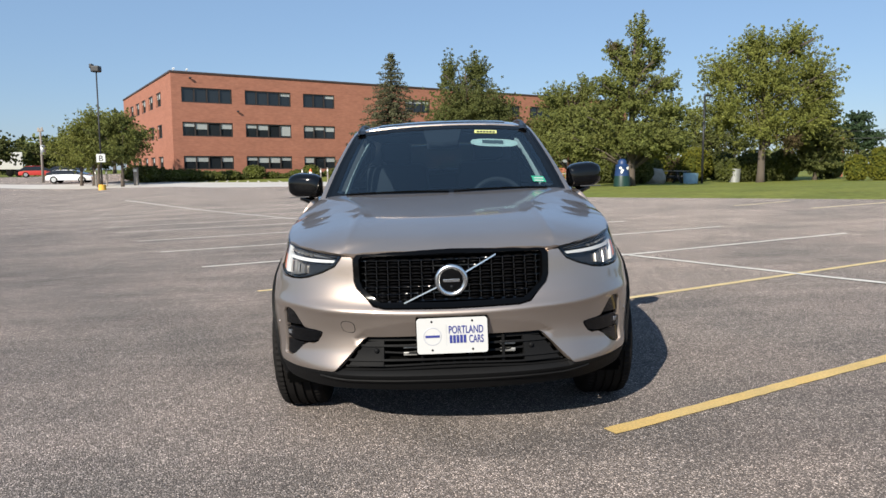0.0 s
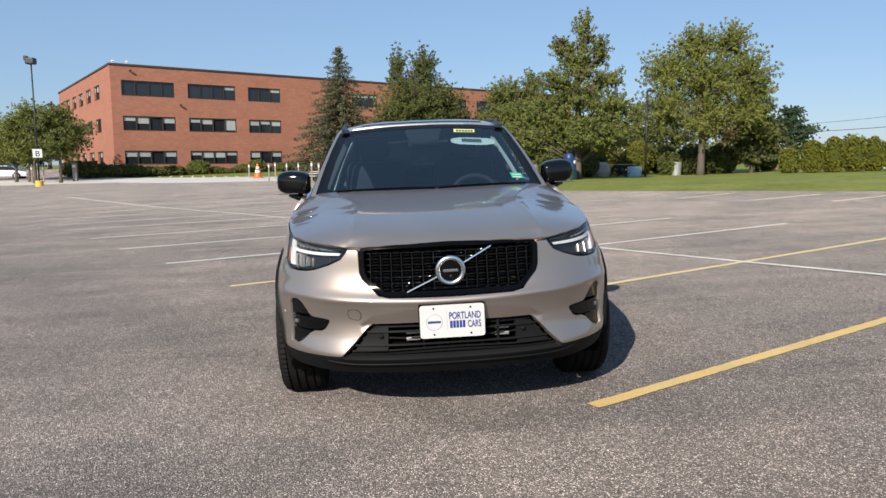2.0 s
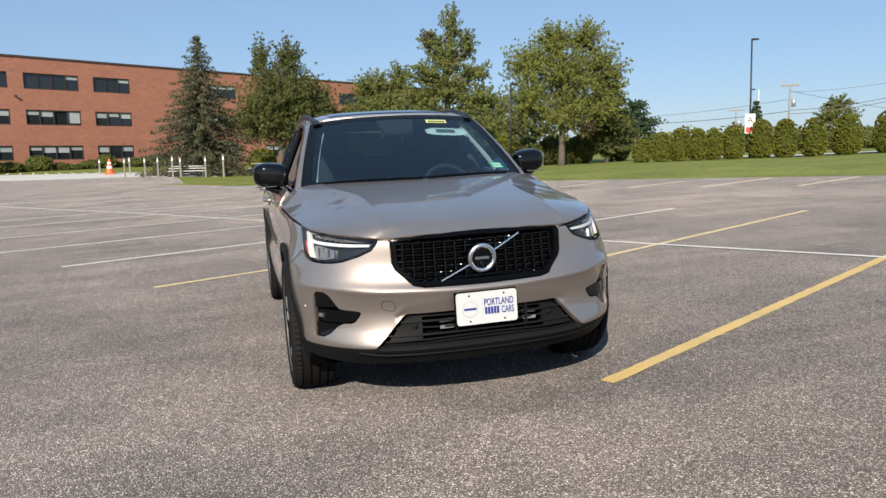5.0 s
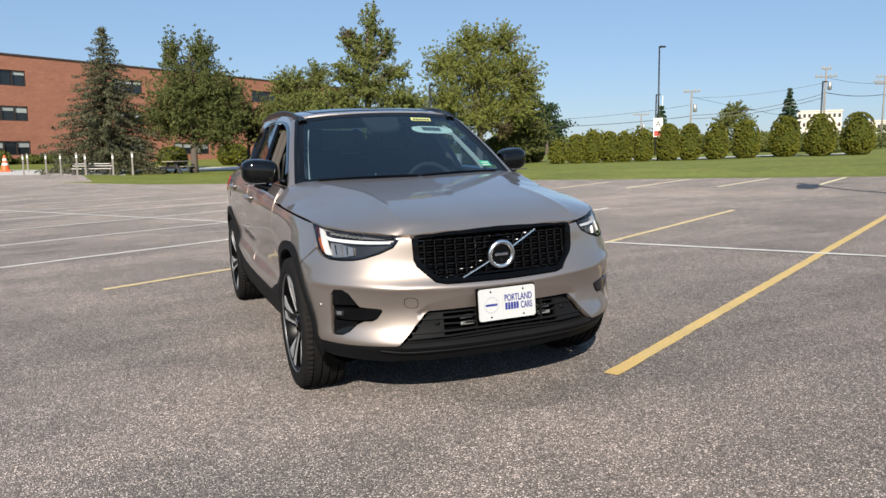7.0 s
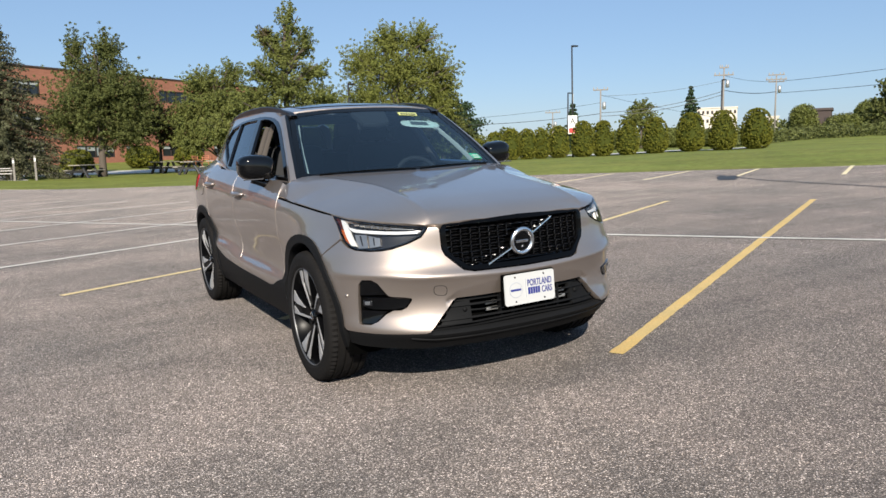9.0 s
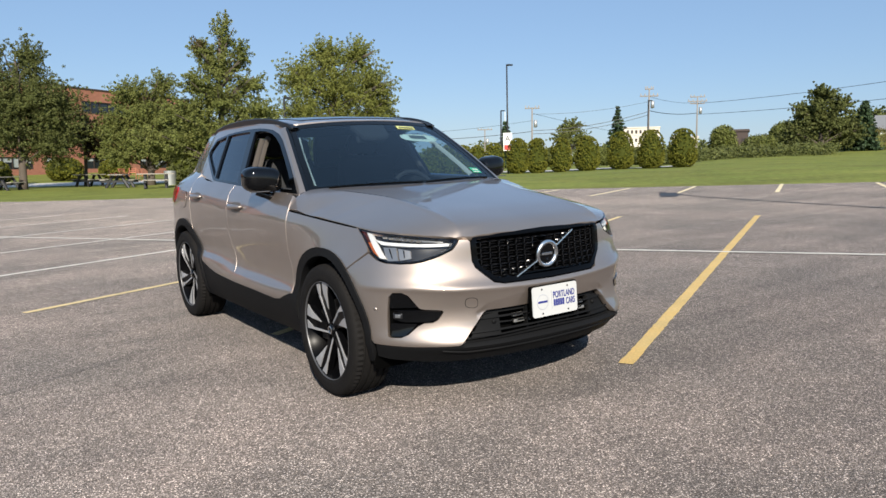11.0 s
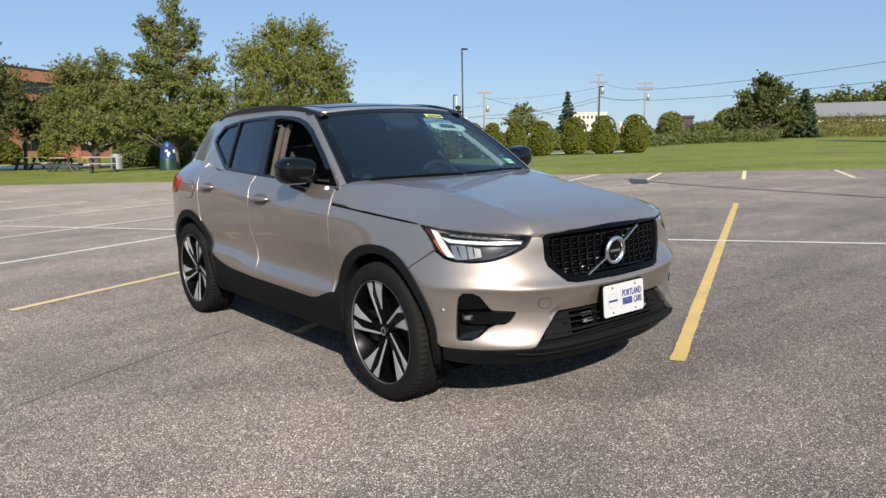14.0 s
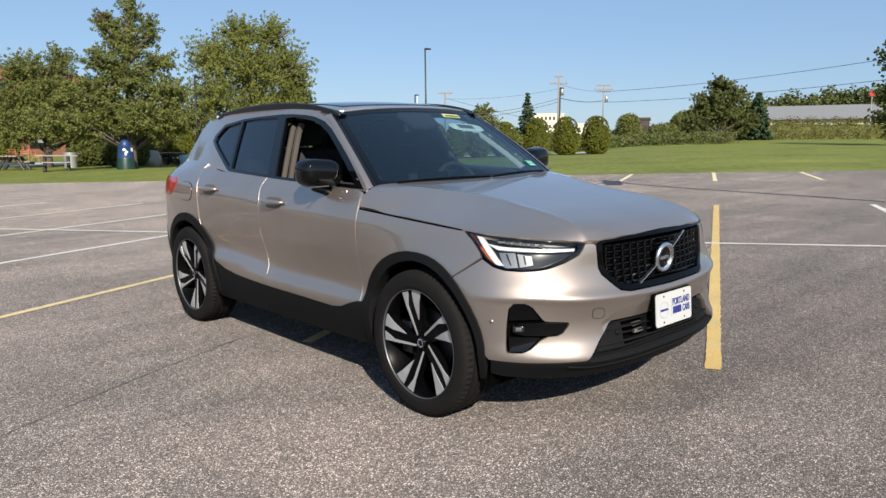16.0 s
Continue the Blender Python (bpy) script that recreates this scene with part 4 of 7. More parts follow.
# headlamps
for sg in (-1, 1):
    lamp = panel("headlamp", sheet(deeper(skin, 0.042), LAMP, edge=0, sign=sg), LAMP_DARK, car, "headlamp with a sideways T-shaped white light bar")
    inner = [(0.06 * 0.85 + a * 0.94, b * 0.92 + 0.08 * 0.845) for a, b in LAMP]
    panel("lamp_rim", sheet(deeper(skin, 0.004), LAMP, [inner], edge=0.04, sign=sg), GLOSS, lamp)
    stem = [(1.046, 0.888), (0.96, 0.877), (0.694, 0.865), (0.575, 0.860), (0.580, 0.848), (0.694, 0.850), (0.984, 0.864)]
    panel("light_bar", sheet(deeper(skin, 0.016), stem, edge=0.02, sign=sg), DRL, lamp)
    head = [(1.112, 0.924), (1.072, 0.914), (1.020, 0.868), (0.940, 0.794), (0.976, 0.797), (1.040, 0.852)]
    panel("light_bar", sheet(deeper(skin, 0.014), head, edge=0.02, sign=sg), DRL, lamp)
    brow = [(0.60, 0.873), (0.94, 0.892), (1.035, 0.908), (0.87, 0.901), (0.70, 0.888)]
    panel("brow", sheet(deeper(skin, 0.026), brow, edge=0.01, sign=sg), LAMP_GREY, lamp)
    for j in range(6):
        q = deeper(skin, 0.020)(0.975 - j * 0.044, 0.8985 - j * 0.0034)
        bm = bmesh.new()
        box(bm, -0.011, 0.011, -0.004, 0.006, -0.0045, 0.0045, 0.002)
        part("led", bm, REFLECTOR, lamp, "", False, pose(sg * q.x, q.y, q.z, 20, 0, sg * (52 - j * 3)))
    for quad, core in (([(0.978, 0.854), (0.893, 0.854), (0.872, 0.788), (0.938, 0.786)], [(0.940, 0.848), (0.930, 0.848), (0.904, 0.798), (0.910, 0.798)]),
                       ([(0.880, 0.850), (0.805, 0.836), (0.796, 0.796), (0.862, 0.788)], [(0.850, 0.842), (0.840, 0.838), (0.832, 0.800), (0.838, 0.798)])):
        unit = panel("projector", sheet(deeper(skin, 0.028), quad, edge=0.02, sign=sg, step=(0.02, 0.02)), REFLECTOR, lamp)
        panel("projector_lens", sheet(deeper(skin, 0.025), core, edge=0.004, sign=sg), LAMP_DARK, unit)
    amber = [(1.085, 0.869), (1.060, 0.848), (1.028, 0.821), (0.996, 0.804), (0.986, 0.806), (1.020, 0.832), (1.066, 0.872)]
    panel("side_marker", sheet(deeper(skin, 0.009), amber, edge=0.02, sign=sg), AMBER, lamp, "amber side marker")
    red = [(1.150, 0.922), (1.118, 0.899), (1.090, 0.873), (1.072, 0.876), (1.105, 0.906), (1.128, 0.923)]
    panel("side_reflector", sheet(deeper(skin, 0.009), red, edge=0.02, sign=sg), mat("dark_red_lens", (0.06, 0.012, 0.008), 0.15, coat=0.5, vary=0.1) if "dark_red_lens" not in bpy.data.materials else bpy.data.materials["dark_red_lens"], lamp, "dark red side reflector")
    panel("lamp_cover", sheet(skin, LAMP, out=0.0, edge=0.006, sign=sg), LENS, lamp, "clear headlamp cover", shadow=False)

# towing-eye cover and crease on the bumper
tow = rounded([(fx(0.445), 0.538), (fx(0.505), 0.545), (fx(0.507), 0.592), (fx(0.447), 0.588)], 2)
panel("tow_gap", sheet(skin, [(fx(0.4765) + (a - fx(0.4765)) * 1.09, 0.566 + (b - 0.566) * 1.10) for a, b in tow], out=0.0008, edge=0.002, step=(0.02, 0.02), sign=-1), CLAD, car)
panel("tow_cover", sheet(skin, tow, out=0.0015, edge=0.004, step=(0.02, 0.02), sign=-1), PAINT, car)

# number plate with its frame
plate_pose = pose(-0.006, 0.048, 0.530, -3, 0, 0)
bm = bmesh.new()
box(bm, -0.158, 0.158, 0.004, 0.030, -0.082, 0.082, 0.006)
plate = part("plate_frame", bm, MATT, car, "white dealer plate in a dark frame", True, plate_pose, 30)


def round_rect(w, h, r, n=6):
    out = []
    for cx, cz, a0 in ((w - r, h - r, 0), (-w + r, h - r, 90), (-w + r, -h + r, 180), (w - r, -h + r, 270)):
        out += [(cx + r * math.cos(radians(a0 + 90 * k / n)), cz + r * math.sin(radians(a0 + 90 * k / n))) for k in range(n + 1)]
    return out


def slab(bm, outline, y0, y1):
    a = [bm.verts.new((x, y0, z)) for x, z in outline]
    b = [bm.verts.new((x, y1, z)) for x, z in outline]
    bm.faces.new(a), bm.faces.new(b[::-1])
    for i in range(len(a)):
        bm.faces.new((a[i], b[i], b[(i + 1) % len(a)], a[(i + 1) % len(a)]))
    bmesh.ops.recalc_face_normals(bm, faces=bm.faces[:])


bm = bmesh.new()
slab(bm, round_rect(0.154, 0.078, 0.014), 0.001, 0.005)
part("plate", bm, PLATE_WHITE, plate)
for x in (-0.088, 0.088):
    for z in (-0.062, 0.062):
        bm = bmesh.new()
        lathe(bm, [(0.0001, -0.002), (0.004, -0.0015), (0.005, 0.001)], 12, "y", Matrix.Translation((x, 0, z)))
        part("screw", bm, GLOSS, plate, "", True)
bm = bmesh.new()
lathe(bm, [(0.036, -0.0002), (0.038, -0.0005), (0.040, 0.0005)], 32, "y", Matrix.Translation((-0.086, 0, -0.002)))
part("plate_ring", bm, mat("plate_grey", (0.40, 0.41, 0.45), 0.4, vary=0.05), plate)
for x0, x1, z0, z1 in [(-0.117, -0.055, -0.007, 0.003)] + [(-0.012 + 0.0152 * k, -0.0005 + 0.0152 * k, -0.033, 0.001) for k in range(5)]:
    bm = bmesh.new()
    box(bm, x0, x1, -0.0012, 0.002, z0, z1)
    part("plate_bar", bm, PLATE_BLUE, plate)
bm = bmesh.new()
box(bm, -0.026, -0.025, -0.0008, 0.002, -0.045, 0.05)
part("plate_rule", bm, bpy.data.materials["plate_grey"], plate)


def words(text, size, x, z, parent, material, y=-0.0006, squeeze=1.0):
    c = bpy.data.curves.new("words", "FONT")
    c.body, c.size, c.extrude, c.align_x, c.offset = text, size, 0.0006, "CENTER", 0.0007
    t = new("words", c)
    dg = bpy.context.evaluated_depsgraph_get()
    me = bpy.data.meshes.new_from_object(t.evaluated_get(dg))
    bpy.data.objects.remove(t)
    ob = new("lettering", me)
    me.materials.clear()
    me.materials.append(material)
    ob.parent = parent
    ob.matrix_basis = pose(x, y, z, 90, 0, 0) @ Matrix.Diagonal((squeeze, 1, 1, 1))
    return ob


words("PORTLAND", 0.047, 0.060, 0.009, plate, PLATE_BLUE, squeeze=0.62)
words("CARS", 0.047, 0.104, -0.033, plate, PLATE_BLUE, squeeze=0.56)

# bonnet
front_edge = [(0.0, 0.139), (0.20, 0.143), (0.34, 0.157), (0.42, 0.178), (0.455, 0.196)] + [(q.x - 0.002, q.y + 0.002) for q in SHUT_P[:5]]
side_edge = [(q.x - 0.004, q.y) for q in SHUT_P[5:]]
back_edge = [(0.858, 1.399), (0.832, 1.412), (0.79, 1.422), (0.735, 1.434), (0.70, 1.440), (0.60, 1.412), (0.40, 1.362), (0.20, 1.336), (0.0, 1.328)]
panel("bonnet", sheet(bonnet, front_edge + side_edge + back_edge, both=True, edge=0.03, step=(0.011, 0.04)), PAINT, car)

# fenders, doors, rear quarters
for sg in (-1, 1):
    a = arc(HUB_F, 0, 8, 123.6, 20, 0.008)
    fender = [(sy(1.390), 0.45), (sy(1.355), 0.45)] + a + [(1.056, 0.824), (1.072, 0.850), (1.124, 0.898), (1.176, 0.932)] + [(q[0], q[1] - 0.010) for q in SHUT_SIDE[1:]] + [(sy(1.384), 0.96), (sy(1.388), 0.905), (sy(1.391), 0.75)]
    panel("fender", sheet(skin, fender, edge=0.03, sign=sg), PAINT, car)
    door = [(sy(1.396), 0.43), (sy(2.462), 0.43), (sy(2.412), 0.52), (sy(2.438), 0.65), (sy(2.456), 0.80), (sy(2.442), 0.90), (sy(2.436), 0.985), (sy(2.458), 1.07), (sy(2.452), 1.124), (sy(1.90), 1.103), (sy(1.46), 1.088), (sy(1.425), 1.082), (sy(1.406), 1.05), (sy(1.393), 1.01), (sy(1.392), 0.94), (sy(1.394), 0.905)]
    d1 = panel("front_door", sheet(skin, door, edge=0.03, sign=sg, step=(0.06, 0.014)), PAINT, car, "beige-silver front door")
    rdoor = [(sy(2.4665), 0.43), (sy(2.96), 0.455), (sy(3.10), 0.50)] + arc(HUB_R, 0, 158, 126, 8, 0.008) + [(sy(3.362), 0.80), (sy(3.368), 0.90), (sy(3.37), 1.0), (sy(3.40), 1.09), (sy(3.445), 1.165), (sy(3.36), 1.182), (sy(3.12), 1.150), (sy(2.8), 1.138), (sy(2.4565), 1.125), (sy(2.4625), 1.07), (sy(2.4405), 0.985), (sy(2.4465), 0.90), (sy(2.4605), 0.80), (sy(2.4425), 0.65), (sy(2.4165), 0.52)]
    d2 = panel("rear_door", sheet(skin, rdoor, edge=0.03, sign=sg, step=(0.06, 0.014)), PAINT, car, "beige-silver rear door")
    for d, y0, y1, z in ((d1, 2.125, 2.385, 0.985), (d2, 3.04, 3.30, 1.028)):
        # handle recess as a flat patch, its shade put into the colour
        cup = rounded([(sy(y0 + 0.05), z - 0.038), (sy(y1 - 0.05), z - 0.038), (sy(y1 - 0.03), z), (sy(y1 - 0.05), z + 0.032), (sy(y0 + 0.05), z + 0.032), (sy(y0 + 0.03), z)], 2)
        panel("handle_cup", sheet(skin, cup, out=0.0015, edge=0.002, step=(0.02, 0.02), sign=sg), mat("handle_shadow", (0.16, 0.14, 0.12), 0.4, metal=0.5) if "handle_shadow" not in bpy.data.materials else bpy.data.materials["handle_shadow"], d)
        bm = bmesh.new()
        pts = []
        for k in range(9):
            u = k / 8
            p = skin(sy(y0 + (y1 - y0) * u), z + 0.004)
            pts.append((sg * (p.x + 0.006 + 0.030 * math.sin(math.pi * u) ** 0.6), p.y, p.z))
        tube(bm, pts, [0.007, 0.013, 0.016, 0.017, 0.017, 0.017, 0.016, 0.013, 0.007], 10)
        part("handle", bm, PAINT, d, "body-coloured pull handle with a bright edge", True)
        bm = bmesh.new()
        tube(bm, [(x + sg * 0.010, y, z2 - 0.006) for x, y, z2 in pts[2:7]], 0.004, 8)
        part("handle_trim", bm, CHROME, d, "", True)
    quarter = [(sy(3.370), 0.80)] + arc(HUB_R, 0, 124, 22, 14, 0.008) + [(sy(4.06), 0.54), (sy(4.12), 0.70), (sy(4.30), 0.72), (sy(4.315), 0.95), (sy(4.30), 1.12), (sy(4.2), 1.205), (sy(3.8), 1.215), (sy(3.44), 1.198), (sy(3.453), 1.165), (sy(3.408), 1.09), (sy(3.378), 1.0), (sy(3.376), 0.90)]
    panel("rear_quarter", sheet(skin, quarter, edge=0.03, sign=sg), PAINT, car)
    if sg < 0:
        flap = rounded([(sy(3.48), 0.930), (sy(3.70), 0.930), (sy(3.73), 1.062), (sy(3.48), 1.062)], 3)
        panel("flap_gap", sheet(skin, [(a + (0.004 if a > sy(3.6) else -0.004), b + (0.003 if b > 1.0 else -0.003)) for a, b in flap], out=0.0012, edge=0.002, step=(0.03, 0.03), sign=sg), MATT, car)
        panel("fuel_flap", sheet(skin, flap, out=0.0035, edge=0.002, step=(0.03, 0.03), sign=sg), PAINT, car)
    tail = rounded([(sy(3.80), 1.088), (sy(3.90), 0.955), (sy(4.10), 0.952), (sy(4.32), 0.957), (sy(4.36), 1.0), (sy(4.33), 1.09), (sy(4.1), 1.092)], 1)
    panel("tail_lamp", sheet(skin, tail, out=0.007, edge=0.03, sign=sg), RED_LENS, car, "red rear lamp")
    panel("inner_panel", sheet(deeper(skin, 0.034), [(sy(0.70), 0.86), (sy(1.40), 0.86), (sy(1.46), 1.06), (sy(1.36), 1.03), (sy(1.2), 0.975), (sy(0.9), 0.945), (sy(0.70), 0.925)], edge=0, sign=sg), MATT, car)
    # dark strip just under the skin: the shut line's shade put in as colour
    gap_shade = [(a, b - 0.0115) for a, b in SHUT_SIDE] + [(a, b - 0.0005) for a, b in SHUT_SIDE[::-1]]
    panel("bonnet_seal", sheet(skin, gap_shade, out=-0.0035, edge=0, sign=sg, step=(0.05, 0.02)), MATT, car)
    # wheel arch cladding and sill
    for cy, a0, a1 in ((HUB_F, -14, 194), (HUB_R, -12, 192)):
        o, i = arc(cy, 0, a0, a1, 26), arc(cy, 1, a0, a1, 26)
        panel("arch_cladding", sheet(skin, o + i[::-1], out=0.012, edge=0.06, sign=sg, step=(0.06, 0.06)), CLAD, car, "dark grey wheel arch cladding")
    sill = [(sy(1.30), 0.25), (sy(3.21), 0.25), (sy(3.185), 0.50), (sy(3.165), 0.545), (sy(3.133), 0.522), (sy(3.0), 0.485), (sy(2.84), 0.461), (sy(2.46), 0.446), (sy(2.0), 0.440), (sy(1.66), 0.432), (sy(1.57), 0.444), (sy(1.49), 0.474), (sy(1.42), 0.495), (sy(1.345), 0.505)]
    panel("sill_cladding", sheet(skin, sill, out=0.004, edge=0.05, sign=sg), CLAD, car, "dark grey sill cladding")
    bm = bmesh.new()
    box(bm, sg * 0.78 - 0.055, sg * 0.78 + 0.055, 0.505, 0.515, 0.235, 0.35, 0.004)
    part("air_deflector", bm, MATT, car)
    p = skin(sy(0.455), 0.545)
    bm = bmesh.new()
    lathe(bm, [(0.0001, 0.003), (0.009, 0.0025), (0.011, -0.004)], 18, "x")
    part("parking_sensor", bm, PAINT, car, "", True, Matrix.Translation((sg * p.x, p.y, p.z)) @ pose(0, 0, 0, 0, 0, -12 if sg > 0 else 192))

# rear: bumper, tailgate, rear glass
back = [(PLAN_S[-1], 0.30), (sy(4.25), 0.30), (sy(4.06), 0.34), (sy(4.06), 0.535), (sy(4.125), 0.695), (sy(4.305), 0.715), (PLAN_S[-1], 0.72)]
panel("rear_bumper", sheet(skin, back, both=True, edge=0.03), CLAD, car, "dark grey rear bumper")
gate = [(PLAN_S[-1], 0.725), (sy(4.31), 0.722), (sy(4.325), 0.955), (sy(4.37), 1.0), (sy(4.34), 1.12), (sy(4.22), 1.15), (sy(4.25), 1.25), (PLAN_S[-1], 1.25)]
panel("tailgate", sheet(skin, gate, both=True, edge=0.02), PAINT, car)


def rear_glass(x, z):
    return Vector((x, 4.29 - 0.50 * (z - 1.20) - 0.10 * x * x, z))


panel("rear_window", sheet(rear_glass, [(0.0, 1.22), (0.52, 1.22), (0.40, 1.47), (0.0, 1.49)], both=True, edge=0.008, flip=True), PRIVACY, car, "dark rear window", shadow=False)

for sg in (-1, 1):
    panel("rear_pillar", sheet(rear_glass, [(0.48, 1.18), (0.585, 1.18), (0.490, 1.46), (0.42, 1.50), (0.38, 1.48)], out=0.004, edge=0.02, sign=sg, flip=True), PAINT, car)

# glasshouse: pillars and cant rail in one sheet with the window openings
FRONT_WIN = [(1.56, 1.108), (2.405, 1.132), (2.53, 1.498), (2.43, 1.501), (2.30, 1.492), (2.18, 1.472), (2.07, 1.438), (1.96, 1.388), (1.82, 1.300), (1.70, 1.218)]
REAR_WIN = [(2.50, 1.140), (3.062, 1.166), (3.105, 1.33), (3.140, 1.492), (2.95, 1.502), (2.63, 1.504)]
QUARTER_WIN = [(3.100, 1.178), (3.125, 1.182), (3.525, 1.360), (3.522, 1.385), (3.42, 1.458), (3.172, 1.490), (3.14, 1.34)]
SIDE = [(1.45, 1.075), (1.50, 1.080), (2.3, 1.105), (3.0, 1.13), (3.3, 1.16), (3.8, 1.19), (4.2, 1.20), (4.13, 1.32), (4.04, 1.43), (3.97, 1.49), (3.92, 1.515), (3.6, 1.543), (3.0, 1.558), (2.5, 1.556), (2.25, 1.541), (2.10, 1.508), (1.945, 1.436), (1.815, 1.354), (1.69, 1.272), (1.50, 1.130), (1.455, 1.09)]
TRIMS = [(1.477, 1.086), (2.30, 1.114), (3.09, 1.148), (3.13, 1.160), (3.575, 1.358), (3.572, 1.395), (3.44, 1.476), (3.15, 1.508), (2.95, 1.517), (2.60, 1.524), (2.45, 1.520), (2.30, 1.510), (2.18, 1.496), (2.06, 1.467), (1.955, 1.420), (1.825, 1.340), (1.70, 1.258), (1.60, 1.185)]
for sg in (-1, 1):
    panel("pillar_frame", sheet(flank, SIDE, [TRIMS], edge=0.05, sign=sg), PAINT, car)
    trim = panel("window_trim", sheet(flank, TRIMS, [FRONT_WIN, REAR_WIN, QUARTER_WIN], out=0.003, edge=0.03, sign=sg), GLOSS, car, "gloss black window surround")
    panel("rear_side_window", sheet(flank, REAR_WIN, out=-0.012, edge=0.004, sign=sg), PRIVACY, car, "dark rear door window", shadow=False)
    panel("quarter_window", sheet(flank, QUARTER_WIN, out=-0.012, edge=0.004, sign=sg), PRIVACY, car, "dark rear quarter window", shadow=False)

# windscreen with a dark border, wipers, stickers
WS = [(0.0, 1.105), (0.45, 1.104), (0.64, 1.098), (0.704, 1.105), (0.700, 1.13), (0.647, 1.31), (0.575, 1.490), (0.557, 1.508), (0.50, 1.520), (0.30, 1.538), (0.0, 1.545)]
WS_IN = [(0.0, 1.125), (0.45, 1.124), (0.645, 1.120), (0.668, 1.130), (0.614, 1.31), (0.546, 1.480), (0.50, 1.495), (0.30, 1.512), (0.0, 1.518)]
panel("windscreen", sheet(screen, WS, both=True, edge=0.005), WINDSCREEN, car, "tinted windscreen", shadow=False)
border = WS + WS_IN[::-1]
panel("screen_border", sheet(screen, border, both=True, out=0.002, edge=0.004), GLOSS, car)
panel("sensor_block", sheet(screen, [(0.0, 1.43), (0.10, 1.44), (0.13, 1.52), (0.0, 1.53)], both=True, out=-0.006, edge=0.03), TRIM_DARK, car)
panel("yellow_sticker", sheet(screen, [(0.215, 1.478), (0.365, 1.470), (0.368, 1.492), (0.218, 1.500)], out=0.004, edge=0.001), mat("sticker_yellow", (0.55, 0.58, 0.22), 0.6, vary=0.06), car, "yellow windscreen sticker")
panel("white_sticker", sheet(screen, rounded([(0.185, 1.400), (0.495, 1.380), (0.500, 1.432), (0.185, 1.452)], 2), out=-0.008, edge=0.001), mat("sticker_white", (0.62, 0.68, 0.60), 0.6, vary=0.06), car, "pale label behind the windscreen")
panel("label_window", sheet(screen, [(0.26, 1.412), (0.40, 1.402), (0.402, 1.425), (0.262, 1.435)], out=-0.004, edge=0.001), mat("sticker_grey", (0.10, 0.12, 0.12), 0.6), car)
panel("green_sticker", sheet(screen, [(0.545, 1.148), (0.625, 1.142), (0.614, 1.176), (0.536, 1.183)], out=0.004, edge=0.001), mat("sticker_green", (0.03, 0.30, 0.19), 0.6, vary=0.06), car, "green windscreen sticker")
for k in range(6):
    x = 0.232 + 0.021 * k
    panel("sticker_bar", sheet(screen, [(x, 1.480 - 0.0012 * k), (x + 0.015, 1.479 - 0.0012 * k), (x + 0.016, 1.490 - 0.0012 * k), (x + 0.001, 1.491 - 0.0012 * k)], out=0.006, edge=0.001), TRIM_DARK, car)
for z in (1.151, 1.166):
    panel("sticker_bar", sheet(screen, [(0.553, z), (0.610, z - 0.004), (0.608, z + 0.001), (0.551, z + 0.005)], out=0.006, edge=0.001), PLATE_WHITE, car)
for x0, x1 in ((-0.60, 0.02), (0.05, 0.62)):
    bm = bmesh.new()
    tube(bm, [screen(x0 + (x1 - x0) * k / 8, 1.106 + 0.008 * math.sin(math.pi * k / 8)) + Vector((0, -0.010, 0.008)) for k in range(9)], 0.0055, 6)
    part("wiper", bm, MATT, car, "black wiper blade", True)

# painted windscreen pillars between glass edge and flank
EDGE_W = [(0.704, 1.10), (0.700, 1.13), (0.647, 1.31), (0.577, 1.490), (0.550, 1.515)]
EDGE_F = [(1.450, 1.084), (1.502, 1.131), (1.692, 1.272), (1.945, 1.435), (2.085, 1.498)]
CW, _ = curve_through(EDGE_W, 40)
CF, _ = curve_through(EDGE_F, 40)
for sg in (-1, 1):
    rows = []
    for (x, z), (y2, z2) in zip(CW, CF):
        a, b = screen(x, z), flank(y2, z2)
        out = Vector((0.78, -0.45, 0.43)).normalized()
        rows.append([a.lerp(b, k / 8) + out * 0.009 * math.sin(math.pi * k / 8) for k in range(9)])
    for nm, c0, c1, m in (("screen_moulding", 0, 3, GLOSS), ("windscreen_pillar", 3, 8, PAINT)):
        bm = bmesh.new()
        vs = [[bm.verts.new((sg * q.x, q.y, q.z)) for q in r[c0:c1 + 1]] for r in rows]
        for r0, r1 in zip(vs, vs[1:]):
            for k in range(c1 - c0):
                bm.faces.new((r0[k], r0[k + 1], r1[k + 1], r1[k]))
        bmesh.ops.recalc_face_normals(bm, faces=bm.faces[:])
        part(nm, bm, m, car, "", True)

# roof, sunroof, rails, spoiler
RAIL_BLACK = mat("rail_black", (0.008, 0.008, 0.009), 0.35, spec=0.4, vary=0.1)
panel("roof", sheet(roof, [(0.0, 2.018), (0.30, 2.024), (0.50, 2.046), (0.560, 2.085), (0.60, 2.25), (0.600, 3.0), (0.585, 3.5), (0.555, 3.8), (0.51, 3.93), (0.0, 4.05)], both=True, edge=0.03, step=(0.05, 0.06)), PAINT, car)
panel("sunroof", sheet(roof, rounded([(0.0, 2.12), (0.46, 2.16), (0.47, 3.3), (0.0, 3.3)][0:1] + [(0.44, 2.15), (0.455, 3.3), (0.0, 3.3)], 0), both=True, out=0.004, edge=0.004, step=(0.06, 0.06)), GLOSS, car, "black glass sunroof")
panel("spoiler", sheet(roof, [(0.0, 3.98), (0.49, 3.90), (0.46, 4.02), (0.42, 4.08), (0.0, 4.17)], both=True, out=0.004, edge=0.012), PAINT, car)
